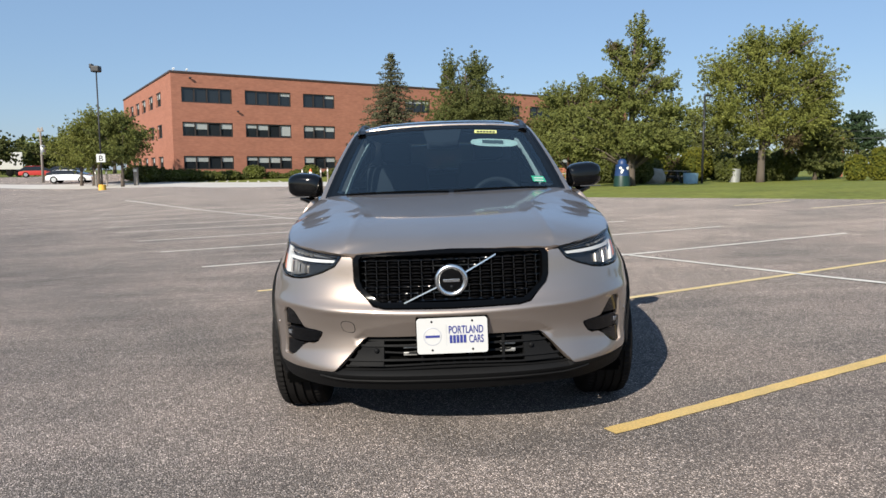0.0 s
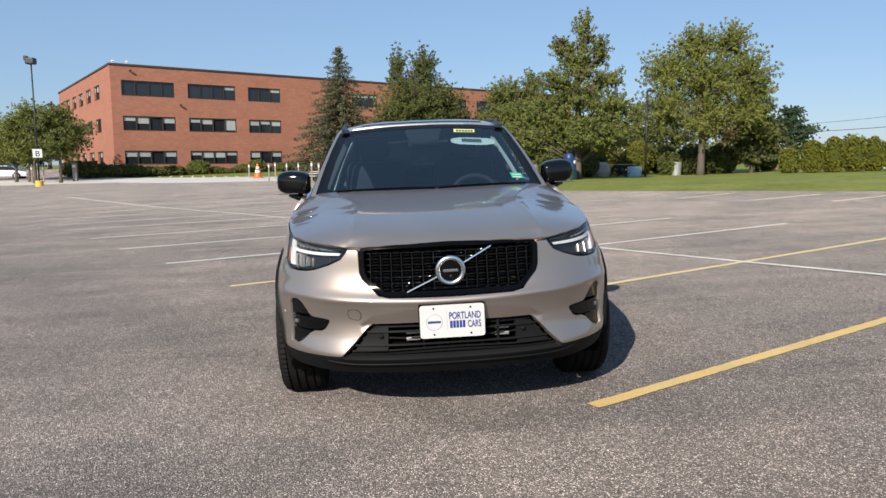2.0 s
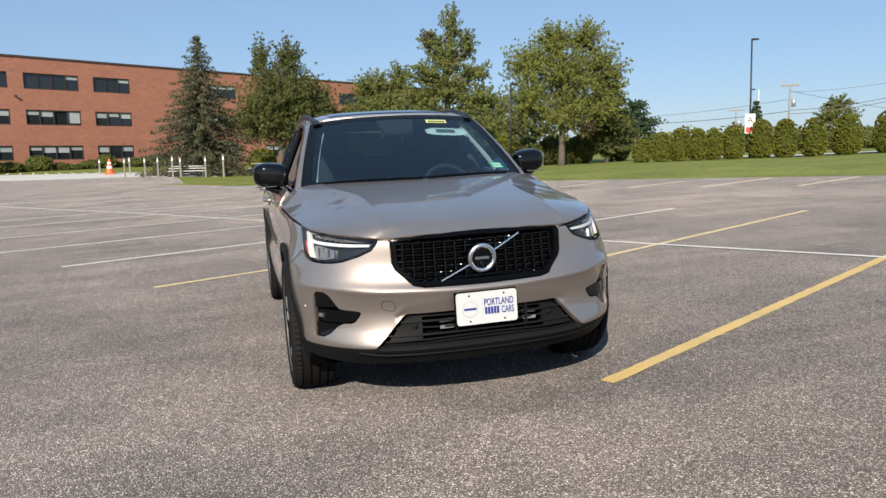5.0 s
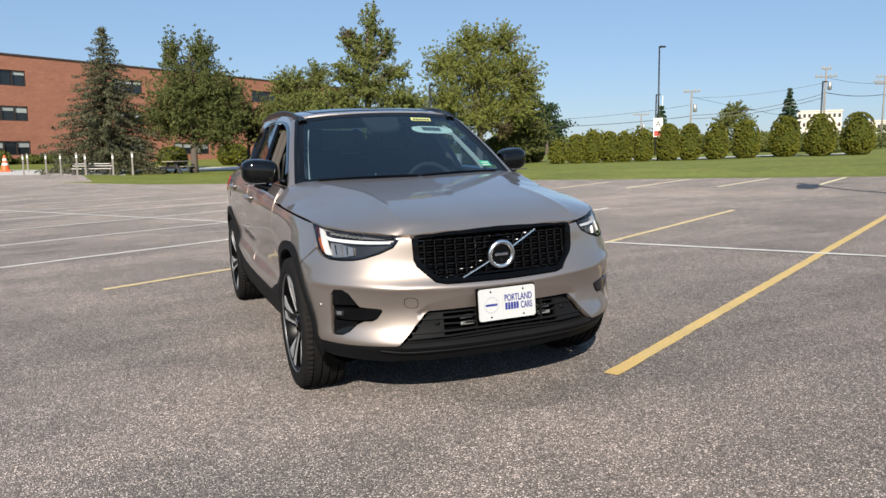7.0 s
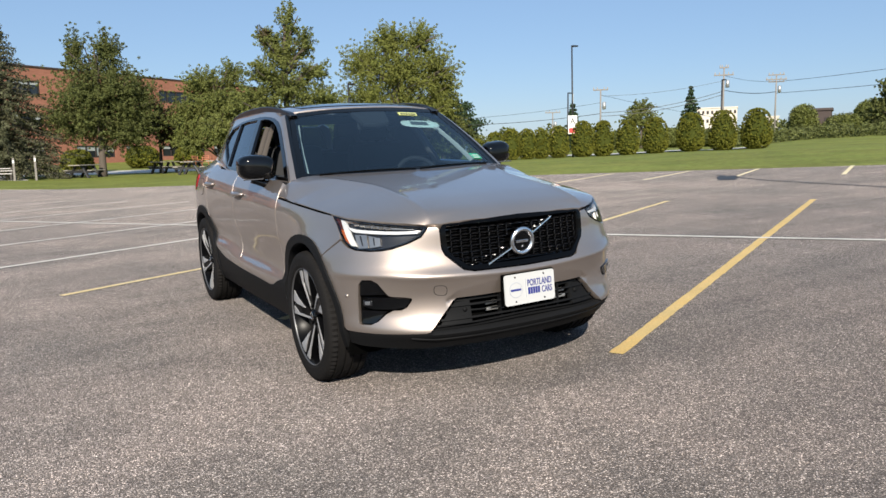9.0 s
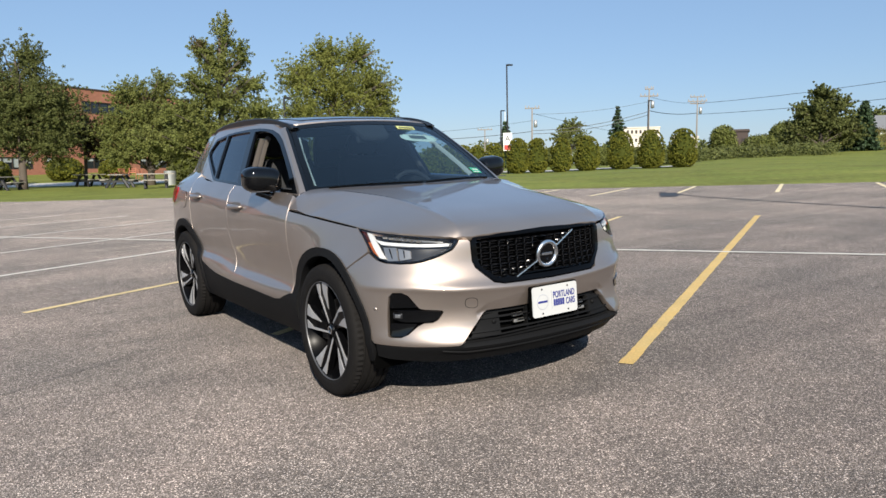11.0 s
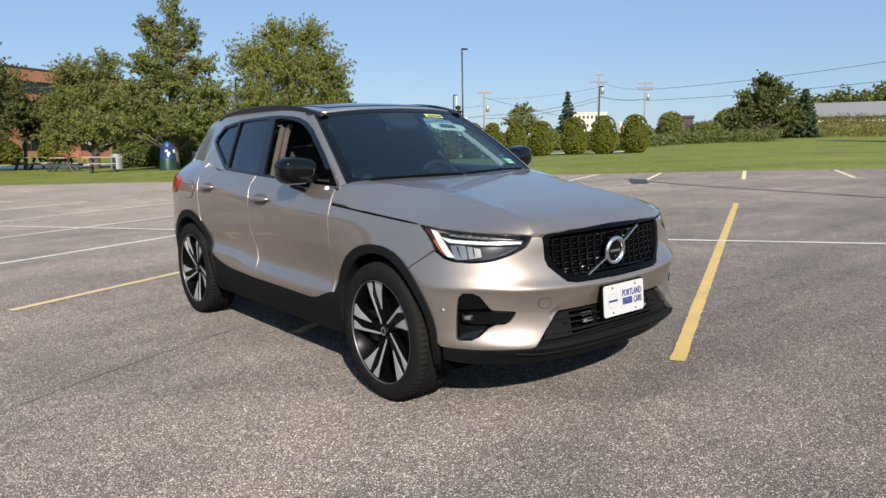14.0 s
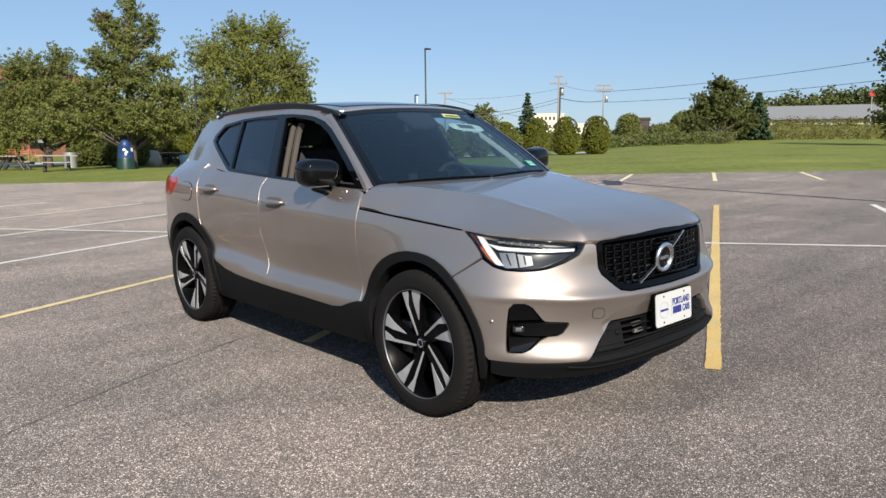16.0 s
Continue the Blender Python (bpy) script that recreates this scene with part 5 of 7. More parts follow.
for sg in (-1, 1):
    bm = bmesh.new()
    pts = []
    for k in range(25):
        u = k / 24
        y = 1.985 + (3.66 - 1.985) * u
        lift = 0.034 * math.sin(math.pi * u) ** 0.42 if 0 < u < 1 else 0.0
        pts.append((sg * (0.568 + 0.008 * math.sin(math.pi * u)), y, roof(0.572, y).z - 0.006 + lift))
    tube(bm, pts, [0.006] + [0.0095] * 23 + [0.006], 10)
    part("roof_rail", bm, RAIL_BLACK, car, "black roof rail", True)
    bm = bmesh.new()
    rows = []
    for x, y, z in pts:
        low = roof(0.572, y).z - 0.012
        toe = 0.010 + 0.036 * max(0.0, 1 - (y - 1.985) / 0.28)
        a, b = x - (toe if sg > 0 else 0.010), x + (0.010 if sg > 0 else toe)
        rows.append([bm.verts.new(q) for q in ((a, y, z + 0.2 * (toe - 0.010)), (b, y, z + 0.2 * (toe - 0.010)), (b, y, low), (a, y, low))])
    for a, b in zip(rows, rows[1:]):
        for i in range(4):
            bm.faces.new((a[i], a[(i + 1) % 4], b[(i + 1) % 4], b[i]))
    bmesh.ops.recalc_face_normals(bm, faces=bm.faces[:])
    part("rail_foot", bm, RAIL_BLACK, car)

# door mirrors
for sg in (-1, 1):
    bm = bmesh.new()
    bmesh.ops.create_uvsphere(bm, u_segments=32, v_segments=18, radius=1)
    for v in bm.verts:
        x, y, z = v.co
        k = 1 / (abs(x) ** 4.2 + abs(y) ** 4.2 + abs(z) ** 4.2) ** (1 / 4.2)
        x, y, z = x * k, y * k, z * k
        taper = 1 - 0.22 * max(0, x) ** 2 - 0.20 * max(0, -z) * (0.5 - 0.5 * x)
        z2 = z * 0.086 * (taper - 0.10 * max(0, -y))
        v.co = (x * 0.112, y * (0.080 if y < 0 else 0.055) + 0.02 * x, z2 + 0.010 * x)
    mirror = part("door_mirror", bm, GLOSS, car, "gloss black door mirror", True, Matrix.Translation((sg * 0.905, 1.735, 1.172)) @ Matrix.Diagonal((sg, 1, 1, 1)))
    bm = bmesh.new()
    tube(bm, [(0.03, 0.0, -0.065), (-0.03, -0.01, -0.095), (-0.085, -0.03, -0.118)], [0.028, 0.024, 0.030], 10)
    part("mirror_foot", bm, GLOSS, mirror, "", True)
    bm = bmesh.new()
    box(bm, -0.03, 0.100, -0.070, -0.055, -0.071, -0.064, 0.003)
    part("indicator", bm, mat("indicator_strip", (0.07, 0.07, 0.075), 0.25, coat=0.4) if "indicator_strip" not in bpy.data.materials else bpy.data.materials["indicator_strip"], mirror)

# dark under-structure and wheel wells
bm = bmesh.new()
box(bm, -0.60, 0.60, 0.40, 4.25, 0.26, 0.62, 0.02)
box(bm, -0.52, 0.52, 0.26, 0.42, 0.29, 0.60, 0.02)
box(bm, -0.80, 0.80, 1.40, 3.12, 0.22, 0.62, 0.02)
box(bm, -0.76, 0.76, 1.44, 4.15, 0.40, 0.98, 0.03)
box(bm, -0.56, 0.56, 0.30, 1.40, 0.60, 0.86, 0.03)
part("underbody", bm, MATT, car)
for sg in (-1, 1):
    for cy in (HUB_F, HUB_R):
        bm = bmesh.new()
        o = [(cy + 0.425 * math.cos(radians(a)), HUB_Z + 0.425 * math.sin(radians(a))) for a in range(-20, 201, 10)]
        a = [bm.verts.new((sg * (skin(sy(y), max(0.3, z)).x - 0.010), y, z)) for y, z in o]
        b = [bm.verts.new((sg * 0.58, y, z)) for y, z in o]
        for i in range(len(a) - 1):
            bm.faces.new((a[i], a[i + 1], b[i + 1], b[i]))
        bm.faces.new(b)
        part("wheel_liner", bm, MATT, car, "", True, None, 40)

# cabin: dashboard, wheel, seats, pillars
bm = bmesh.new()
box(bm, -0.72, 0.72, 1.46, 1.85, 0.80, 1.085, 0.05)
part("dashboard", bm, TRIM_DARK, car, "", True, None, 40)
bm = bmesh.new()
box(bm, -0.12, 0.12, 1.78, 1.82, 0.90, 1.13, 0.01)
part("centre_screen", bm, GLOSS, car)
bm = bmesh.new()
ring = [(0.36 + 0.185 * math.cos(a), 1.95 + 0.06 * math.sin(a), 0.99 + 0.175 * math.sin(a)) for a in np.linspace(0, 2 * math.pi, 33)]
tube(bm, ring, 0.016, 8, False)
box(bm, 0.30, 0.42, 1.925, 1.965, 0.93, 1.03, 0.02)
part("steering_wheel", bm, TRIM_DARK, car, "", True, None, 40)
for x in (-0.36, 0.36):
    bm = bmesh.new()
    box(bm, x - 0.25, x + 0.25, 2.15, 2.70, 0.55, 0.80, 0.06)
    box(bm, x - 0.245, x + 0.245, 2.62, 2.78, 0.75, 1.30, 0.06)
    box(bm, x - 0.12, x + 0.12, 2.70, 2.80, 1.31, 1.47, 0.04)
    part("front_seat", bm, TRIM_DARK, car, "charcoal front seat with headrest", True, None, 40)
bm = bmesh.new()
box(bm, -0.62, 0.62, 3.38, 3.55, 0.8, 1.22, 0.06)
for x in (-0.38, 0.38):
    box(bm, x - 0.11, x + 0.11, 3.42, 3.50, 1.22, 1.36, 0.03)
part("rear_bench", bm, TRIM_DARK, car, "", True, None, 40)
bm = bmesh.new()
box(bm, -0.53, 0.53, 2.12, 3.85, 1.485, 1.505, 0.005)
part("headliner", bm, TRIM_DARK, car)
bm = bmesh.new()
box(bm, -0.11, 0.11, 1.92, 1.96, 1.385, 1.445, 0.015)
part("interior_mirror", bm, TRIM_DARK, car, "", True, None, 40)
for sg in (-1, 1):
    panel("door_pillar_trim", sheet(flank, [(2.322, 1.105), (2.344, 1.112), (2.462, 1.450), (2.458, 1.492), (2.420, 1.492), (2.432, 1.440)], out=-0.060, edge=0.03, sign=sg), TRIM_TAN, car, "tan inner door pillar")
    panel("belt_cover", sheet(flank, [(2.378, 1.112), (2.395, 1.118), (2.505, 1.455), (2.492, 1.470)], out=-0.040, edge=0.03, sign=sg), TRIM_TAN, car, "tan seat belt cover")
    bm = bmesh.new()
    box(bm, sg * 0.75 - 0.03, sg * 0.75 + 0.03, 1.50, 3.2, 0.6, 1.115, 0.02)
    part("door_lining", bm, TRIM_DARK, car)

TRIM_PALE = mat("interior_pale", (0.50, 0.52, 0.47), 0.8, vary=0.06)
for sg in (-1, 1):
    lining = [(0.650, 1.130), (0.595, 1.30), (0.525, 1.478), (0.500, 1.490), (0.555, 1.390), (0.596, 1.270), (0.628, 1.150), (0.640, 1.130)]
    if sg < 0:
        lining = [(x + 0.45 * max(0.0, e - x), z) for (x, z), e in zip(lining, (0.650, 0.595, 0.525, 0.522, 0.561, 0.606, 0.644, 0.650))]
    panel("pillar_lining", sheet(screen, lining, out=-0.055, edge=0.03, sign=sg), TRIM_PALE, car, "pale inner windscreen pillar lining")

LIP = mat("rim_edge", (0.11, 0.11, 0.115), 0.4, metal=0.5, vary=0.06)


# wheels: tyre with grooves, rim with five double spokes
def make_wheel(sg, cy):
    wheel = new("wheel")
    wheel.parent = car
    wheel.matrix_basis = Matrix.Translation((sg * 0.797, cy, HUB_Z)) @ pose(0, 0, 0, 0, 0, 0 if sg > 0 else 180)
    wheel["label"] = "black and machined alloy wheel"
    bm = bmesh.new()
    prof = [(0.256, -0.110), (0.275, -0.115), (0.315, -0.119), (0.345, -0.114), (0.357, -0.104), (0.3625, -0.090)]
    for g in (-0.066, -0.022, 0.022, 0.066):
        prof += [(0.3645, g - 0.006), (0.356, g - 0.005), (0.356, g + 0.005), (0.3645, g + 0.006)]
    prof += [(0.3625, 0.090), (0.357, 0.106), (0.345, 0.114), (0.315, 0.119), (0.295, 0.1175), (0.288, 0.1185), (0.281, 0.115), (0.270, 0.110)]
    lathe(bm, prof, 144, "x")
    for v in bm.verts:
        rr = math.hypot(v.co.y, v.co.z)
        if abs(v.co.x) > 0.07 and rr > 0.35 and int((math.atan2(v.co.z, v.co.y) / (2 * math.pi) + 0.5) * 144 + 0.5) % 2:
            v.co.y *= 0.984
            v.co.z *= 0.984
    bmesh.ops.recalc_face_normals(bm, faces=bm.faces[:])
    tyre = part("tyre", bm, M["rubber"], wheel, "black road tyre with circumferential grooves", True, None, 35)
    bm = bmesh.new()
    lathe(bm, [(0.258, -0.112), (0.240, -0.100), (0.236, -0.02), (0.250, 0.075), (0.264, 0.096), (0.269, 0.110)], 64, "x")
    bmesh.ops.recalc_face_normals(bm, faces=bm.faces[:])
    for f in bm.faces:
        f.normal_flip()
    rim = part("rim", bm, ALLOY_BLACK, wheel, "", True)
    bm = bmesh.new()
    lathe(bm, [(0.267, 0.104), (0.2685, 0.111), (0.2715, 0.113), (0.273, 0.108)], 64, "x")
    part("rim_lip", bm, LIP, rim, "machined rim edge", True)

    def bar(bm, pts, x_in, x_out, thick):
        """A spoke from an outline in (tangent, radius); it dishes in towards the hub."""
        def dish(r):
            return x_in + (x_out - x_in) * smooth01(0.03, 0.24, r)
        top = [bm.verts.new((dish(r), t, r)) for t, r in pts]
        low = [bm.verts.new((dish(r) - thick, t * 1.0, r)) for t, r in pts]
        bm.faces.new(top), bm.faces.new(low[::-1])
        for i in range(len(pts)):
            bm.faces.new((top[i], low[i], low[(i + 1) % len(pts)], top[(i + 1) % len(pts)]))
        bmesh.ops.recalc_face_normals(bm, faces=bm.faces[:])

    for k in range(5):
        turn = Matrix.Rotation(radians(72 * k + (18 if cy < 2 else 44)), 4, "X")
        bm = bmesh.new()
        bar(bm, [(-0.034, 0.03), (0.020, 0.03), (0.036, 0.105), (0.082, 0.195), (0.113, 0.241), (0.047, 0.262), (0.018, 0.264), (-0.031, 0.264), (-0.033, 0.15)], 0.070, 0.096, 0.034)
        spoke = part("spoke", bm, ALLOY_BLACK, rim)
        spoke.matrix_basis = turn
        bm = bmesh.new()
        bar(bm, [(-0.027, 0.040), (-0.017, 0.040), (-0.015, 0.195), (0.015, 0.264), (-0.030, 0.263), (-0.028, 0.195)], 0.073, 0.101, 0.006)
        part("spoke_face", bm, ALLOY, spoke, "machined spoke face")
        bm = bmesh.new()
        bar(bm, [(0.025, 0.112), (0.034, 0.126), (0.078, 0.200), (0.110, 0.241), (0.082, 0.253), (0.046, 0.261), (0.036, 0.205)], 0.073, 0.101, 0.006)
        part("spoke_face", bm, ALLOY, spoke, "machined spoke face")
        bm = bmesh.new()
        lathe(bm, [(0.0001, 0.082), (0.009, 0.082), (0.010, 0.06)], 10, "x", Matrix.Translation((0, 0, 0.0)) @ turn @ Matrix.Translation((0, 0.012, 0.052)))
        part("wheel_bolt", bm, ALLOY_BLACK, rim, "", True, None, 40)
    bm = bmesh.new()
    lathe(bm, [(0.0001, 0.086), (0.026, 0.084), (0.031, 0.078), (0.034, 0.060)], 24, "x")
    cap = part("hub_cap", bm, GLOSS, rim, "", True, None, 40)
    bm = bmesh.new()
    lathe(bm, [(0.015, 0.086), (0.018, 0.0885), (0.022, 0.086)], 24, "x")
    part("cap_ring", bm, CHROME, cap, "", True)
    bm = bmesh.new()
    lathe(bm, [(0.07, 0.020), (0.165, 0.020), (0.165, -0.005), (0.07, -0.005)], 48, "x")
    part("brake_disc", bm, DISC, wheel, "", True, None, 30)
    bm = bmesh.new()
    box(bm, -0.02, 0.045, -0.20, -0.115, -0.09, 0.08, 0.012)
    part("brake_caliper", bm, DISC, wheel, "grey brake caliper", True, None, 40)
    bm = bmesh.new()
    lathe(bm, [(0.0001, -0.06), (0.235, -0.06), (0.235, -0.09)], 32, "x")
    part("back_plate", bm, MATT, wheel)


for sg in (-1, 1):
    for cy in (HUB_F, HUB_R):
        make_wheel(sg, cy)

# surroundings placed to fit the camera's view, pushed out by one factor from mid-walk
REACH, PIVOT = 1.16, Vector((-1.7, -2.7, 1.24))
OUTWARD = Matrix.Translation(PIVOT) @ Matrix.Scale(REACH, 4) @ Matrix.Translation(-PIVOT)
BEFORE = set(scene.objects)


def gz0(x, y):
    """Ground height under a place of the plan before that push outward."""
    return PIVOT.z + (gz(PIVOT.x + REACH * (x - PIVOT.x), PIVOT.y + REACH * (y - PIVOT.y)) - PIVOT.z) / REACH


# ---- office building ----
BA = radians(33.3)
BU, BV = Vector((math.cos(BA), math.sin(BA), 0)), Vector((-math.sin(BA), math.cos(BA), 0))
B0 = Vector((-23.1, 60.9, 0)) + BU * 0.03
BASE, TOP = 0.1, 9.5
building = empty("office_building", "three-storey red brick office building with ribbon windows", "building", Matrix.LocRotScale(B0, Euler((0, 0, BA)), None))
ROWS = [(1.26, 2.44), (4.13, 5.36), (7.03, 8.32)]
FRONT = [(0.85, 5.25, 4), (6.42, 10.80, 4), (12.02, 15.28, 3), (23.2, 26.25, 3), (29.5, 33.8, 4), (35.2, 38.4, 3), (39.9, 46.0, 5), (47.5, 51.8, 4)]
FLANK = [(0.9, 3.5), (5.2, 7.9), (9.6, 12.2), (13.9, 16.5), (18.3, 20.9), (22.7, 25.3)]
LENGTH, DEPTH = 56.0, 30.0


def wall_with_openings(length, thick, spans, rows, z0, z1):
    """A wall along x from 0 to length, its outer face at y = 0, with rectangular openings through it."""
    bm = bmesh.new()
    zs = [z0] + [z for r in rows for z in r] + [z1]
    for i in range(len(zs) - 1):
        if i % 2 == 0:
            box(bm, 0, length, 0, thick, zs[i], zs[i + 1])
        else:
            x = 0
            for s in spans:
                box(bm, x, s[0], 0, thick, zs[i], zs[i + 1])
                x = s[1]
            box(bm, x, length, 0, thick, zs[i], zs[i + 1])
    bmesh.ops.remove_doubles(bm, verts=bm.verts[:], dist=1e-4)
    return bm


def window(parent, m, w, h, panes, seed):
    rnd = random.Random(seed)
    bm = bmesh.new()
    for x0, x1, z0, z1 in ((0, w, 0, 0.09), (0, w, h - 0.09, h), (0, 0.08, 0.09, h - 0.09), (w - 0.08, w, 0.09, h - 0.09)):
        box(bm, x0, x1, 0.05, 0.20, z0, z1)
    for k in range(1, panes):
        box(bm, w * k / panes - 0.045, w * k / panes + 0.045, 0.05, 0.2, 0.09, h - 0.09)
    win = part("window", bm, M["frame_dark"], parent, "", False, m)
    for k in range(panes):
        a, b = w * k / panes + 0.045, w * (k + 1) / panes - 0.045
        bm = bmesh.new()
        box(bm, a, b, 0.16, 0.17, 0.09, h - 0.09)
        part("pane", bm, M["pane"], win)
        drop = rnd.choice([0, 0.3, 0.42, 0.42, 0.5, 0.9]) if seed % 3 != 2 else rnd.choice([0, 0, 0, 0.25])
        if drop:
            bm = bmesh.new()
            box(bm, a + 0.02, b - 0.02, 0.125, 0.135, h - 0.09 - (h - 0.18) * drop, h - 0.09)
            part("blind", bm, M["blind"], win)


part("front_wall", wall_with_openings(LENGTH, 0.35, FRONT, ROWS, BASE - 0.6, TOP), M["brick"], building)
side_m = pose(0, 0, 0, 0, 0, 90) @ Matrix.Diagonal((1, -1, 1, 1))
side_wall = part("side_wall", wall_with_openings(DEPTH, 0.35, FLANK, ROWS, BASE - 0.6, TOP), M["brick"], building)
SPLAY = pose(0, 0, 0, 0, 0, -3.4)
side_wall.matrix_basis = SPLAY @ pose(0.003, DEPTH + 0.355, 0, 0, 0, -90)
for k, (a, b, n) in enumerate(FRONT):
    for j, (z0, z1) in enumerate(ROWS):
        window(building, Matrix.Translation((a, 0, z0)), b - a, z1 - z0, n, k * 3 + j)
for k, (a, b) in enumerate(FLANK):
    for j, (z0, z1) in enumerate(ROWS):
        window(building, SPLAY @ pose(0.0, 0.355 + b, z0, 0, 0, -90), b - a, z1 - z0, 2, 40 + k * 3 + j)
bm = bmesh.new()
box(bm, 2.4, LENGTH, 0.5, DEPTH, TOP - 0.5, TOP - 0.3)
box(bm, LENGTH - 0.4, LENGTH, 0.36, DEPTH, BASE - 0.6, TOP - 0.5)
box(bm, 2.4, LENGTH, DEPTH - 0.4, DEPTH, BASE - 0.6, TOP - 0.5)
for z in (3.5, 6.4):
    box(bm, 2.6, LENGTH - 0.6, 3.0, DEPTH - 0.6, z - 0.2, z)
part("roof", bm, M["roof_grey"], building)
bm = bmesh.new()
box(bm, -0.08, LENGTH + 0.08, -0.08, 0.42, TOP, TOP + 0.16, 0.02)
part("coping", bm, M["coping"], building, "dark metal coping")
bm = bmesh.new()
box(bm, -0.08, 0.42, 0.45, DEPTH + 0.4, TOP, TOP + 0.16, 0.02)
part("coping", bm, M["coping"], building, "dark metal coping", m=SPLAY)
for x, z in ((1.6, 9.05), (5.7, 6.35)):
    bm = bmesh.new()
    tube(bm, [(x, 0.0, z), (x, -0.12, z + 0.04)], 0.03, 8)
    box(bm, x - 0.10, x + 0.10, -0.28, -0.10, z - 0.02, z + 0.12, 0.03)
    part("floodlight", bm, M["steel_dark"], building, "small dark wall floodlight")
for x in (0.3, 1.4):
    bm = bmesh.new()
    tube(bm, [(x, 0.2, TOP + 0.1), (x, 0.2, TOP + 0.28)], 0.03, 8)
    box(bm, x - 0.07, x + 0.07, -0.1, 0.22, TOP + 0.28, TOP + 0.38, 0.02)
    part("roof_camera", bm, M["white_paint"], building)


# ---- trees and bushes ----
def leaf_mesh(name, centres, size, seed, up=0.3, flat=1.0, spread=0.35, per=16):
    """Many small leaf blades in clumps round centres (x, y, z, clump radius), as one mesh."""
    rnd = np.random.RandomState(seed)
    c = np.array(centres, float)
    n = len(c) * per
    base = np.repeat(c[:, :3], per, 0)
    rad = np.repeat(c[:, 3], per)
    d = rnd.normal(size=(n, 3))
    d /= np.linalg.norm(d, axis=1)[:, None]
    p = base + d * (rad * rnd.uniform(0.2, 1.0, n) ** 0.7)[:, None] * np.array([1, 1, flat])
    nrm = d * 0.6 + rnd.normal(size=(n, 3)) * 0.7 + np.array([0, 0, up])
    nrm /= np.linalg.norm(nrm, axis=1)[:, None]
    t = np.cross(nrm, rnd.normal(size=(n, 3)))
    t /= np.linalg.norm(t, axis=1)[:, None]
    b = np.cross(nrm, t)
    s = size * rnd.uniform(0.6, 1.4, n)[:, None]
    v = np.empty((n, 4, 3))
    v[:, 0], v[:, 1], v[:, 2], v[:, 3] = p - t * s, p - b * s * 0.55, p + t * s, p + b * s * 0.55 + nrm * s * 0.25
    me = bpy.data.meshes.new(name)
    me.from_pydata(v.reshape(-1, 3).tolist(), [], np.arange(n * 4).reshape(-1, 4).tolist())
    return me


def clumps(blobs, density, seed, rad=(0.09, 0.27), steps=5, spray=1.0):
    """Clump centres along leafy twigs that reach out and up through egg-shaped masses, with gaps between the sprays."""
    rnd = np.random.RandomState(seed)
    out = []
    for cx, cy, cz, rx, ry, rz in blobs:
        lump = Vector((seed * 1.7, cx, cz))
        for _ in range(int(density * (rx * ry * rz) ** (2 / 3) * 4)):
            d = rnd.normal(size=3)
            d[2] += 0.25
            d /= np.linalg.norm(d)
            r = rnd.uniform(0.70, 1.08) * (1 + 0.24 * noise.noise(Vector(d * 2.6) + lump))
            if rnd.rand() < 0.10:
                r *= rnd.uniform(1.04, 1.16) * spray
            side_ = rnd.normal(size=3) * 0.16
            for k in range(steps):
                u = 0.30 + 0.70 * k / (steps - 1)
                q = d * r * u + side_ * (u - 0.5)
                lift = 0.10 * (u - 0.5) * max(rx, rz)
                out.append((cx + q[0] * rx, cy + q[1] * ry, cz + q[2] * rz + lift, rad[1] + (rad[0] - rad[1]) * (k / (steps - 1)) ** 1.2 * rnd.uniform(0.8, 1.2)))
    return out


def foliage(name, me, material, parent, label=""):
    me.materials.append(material)
    ob = new(name, me)
    ob.parent = parent
    if label:
        ob["label"] = label
    return ob


def broadleaf(name, x, y, height, blobs, material, label, trunk=0.22, density=9, leaf=0.075, seed=1, extra=None, per=12, grow=1.0, wide=1.10):
    """A tree: tapered trunk, limbs to each mass of the crown, and a crown of leaf blades."""
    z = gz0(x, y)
    height *= grow
    blobs = [(a * wide / 1.1, b, c * grow, d * wide, e * wide, f * grow * 1.06) for a, b, c, d, e, f in blobs]
    tree = empty(name, label, "tree", Matrix.Translation((x, y, z)))
    rnd = random.Random(seed)
    bm = bmesh.new()
    lean = [(0, 0, -0.2), (0.02, 0.01, 0.6), (0.05, 0.03, height * 0.3), (0.0, 0.05, height * 0.6), (0.05, 0.0, height * 0.86)]
    tube(bm, lean, [trunk * 1.35, trunk, trunk * 0.8, trunk * 0.5, trunk * 0.15], 10)
    part("trunk", bm, M["bark"], tree, "", True)
    for cx, cy, cz, rx, ry, rz in blobs:
        z0 = max(0.8, min(height * 0.7, cz - 0.9 - 0.35 * math.hypot(cx, cy)))
        for _ in range(4):
            ex, ey, ez = cx + rnd.uniform(-0.7, 0.7) * rx, cy + rnd.uniform(-0.7, 0.7) * ry, cz + rnd.uniform(-0.3, 0.75) * rz
            mid = (ex * 0.45, ey * 0.45, z0 + (ez - z0) * 0.55)
            bm = bmesh.new()
            tube(bm, [(0.02, 0.02, z0), mid, (ex, ey, ez)], [trunk * 0.32, trunk * 0.2, 0.02], 5, False)
            part("limb", bm, M["bark"], tree, "", True)
    foliage("crown", leaf_mesh("crown", clumps(blobs, density, seed), leaf, seed, per=per), material, tree)
    if extra:
        for b2, mat2 in extra:
            b2 = [(a, b, c * grow, d, e, f * grow) for a, b, c, d, e, f in b2]
            foliage("crown", leaf_mesh("crown", clumps(b2, density, seed + 7), leaf, seed + 7, per=per), mat2, tree)
    return tree


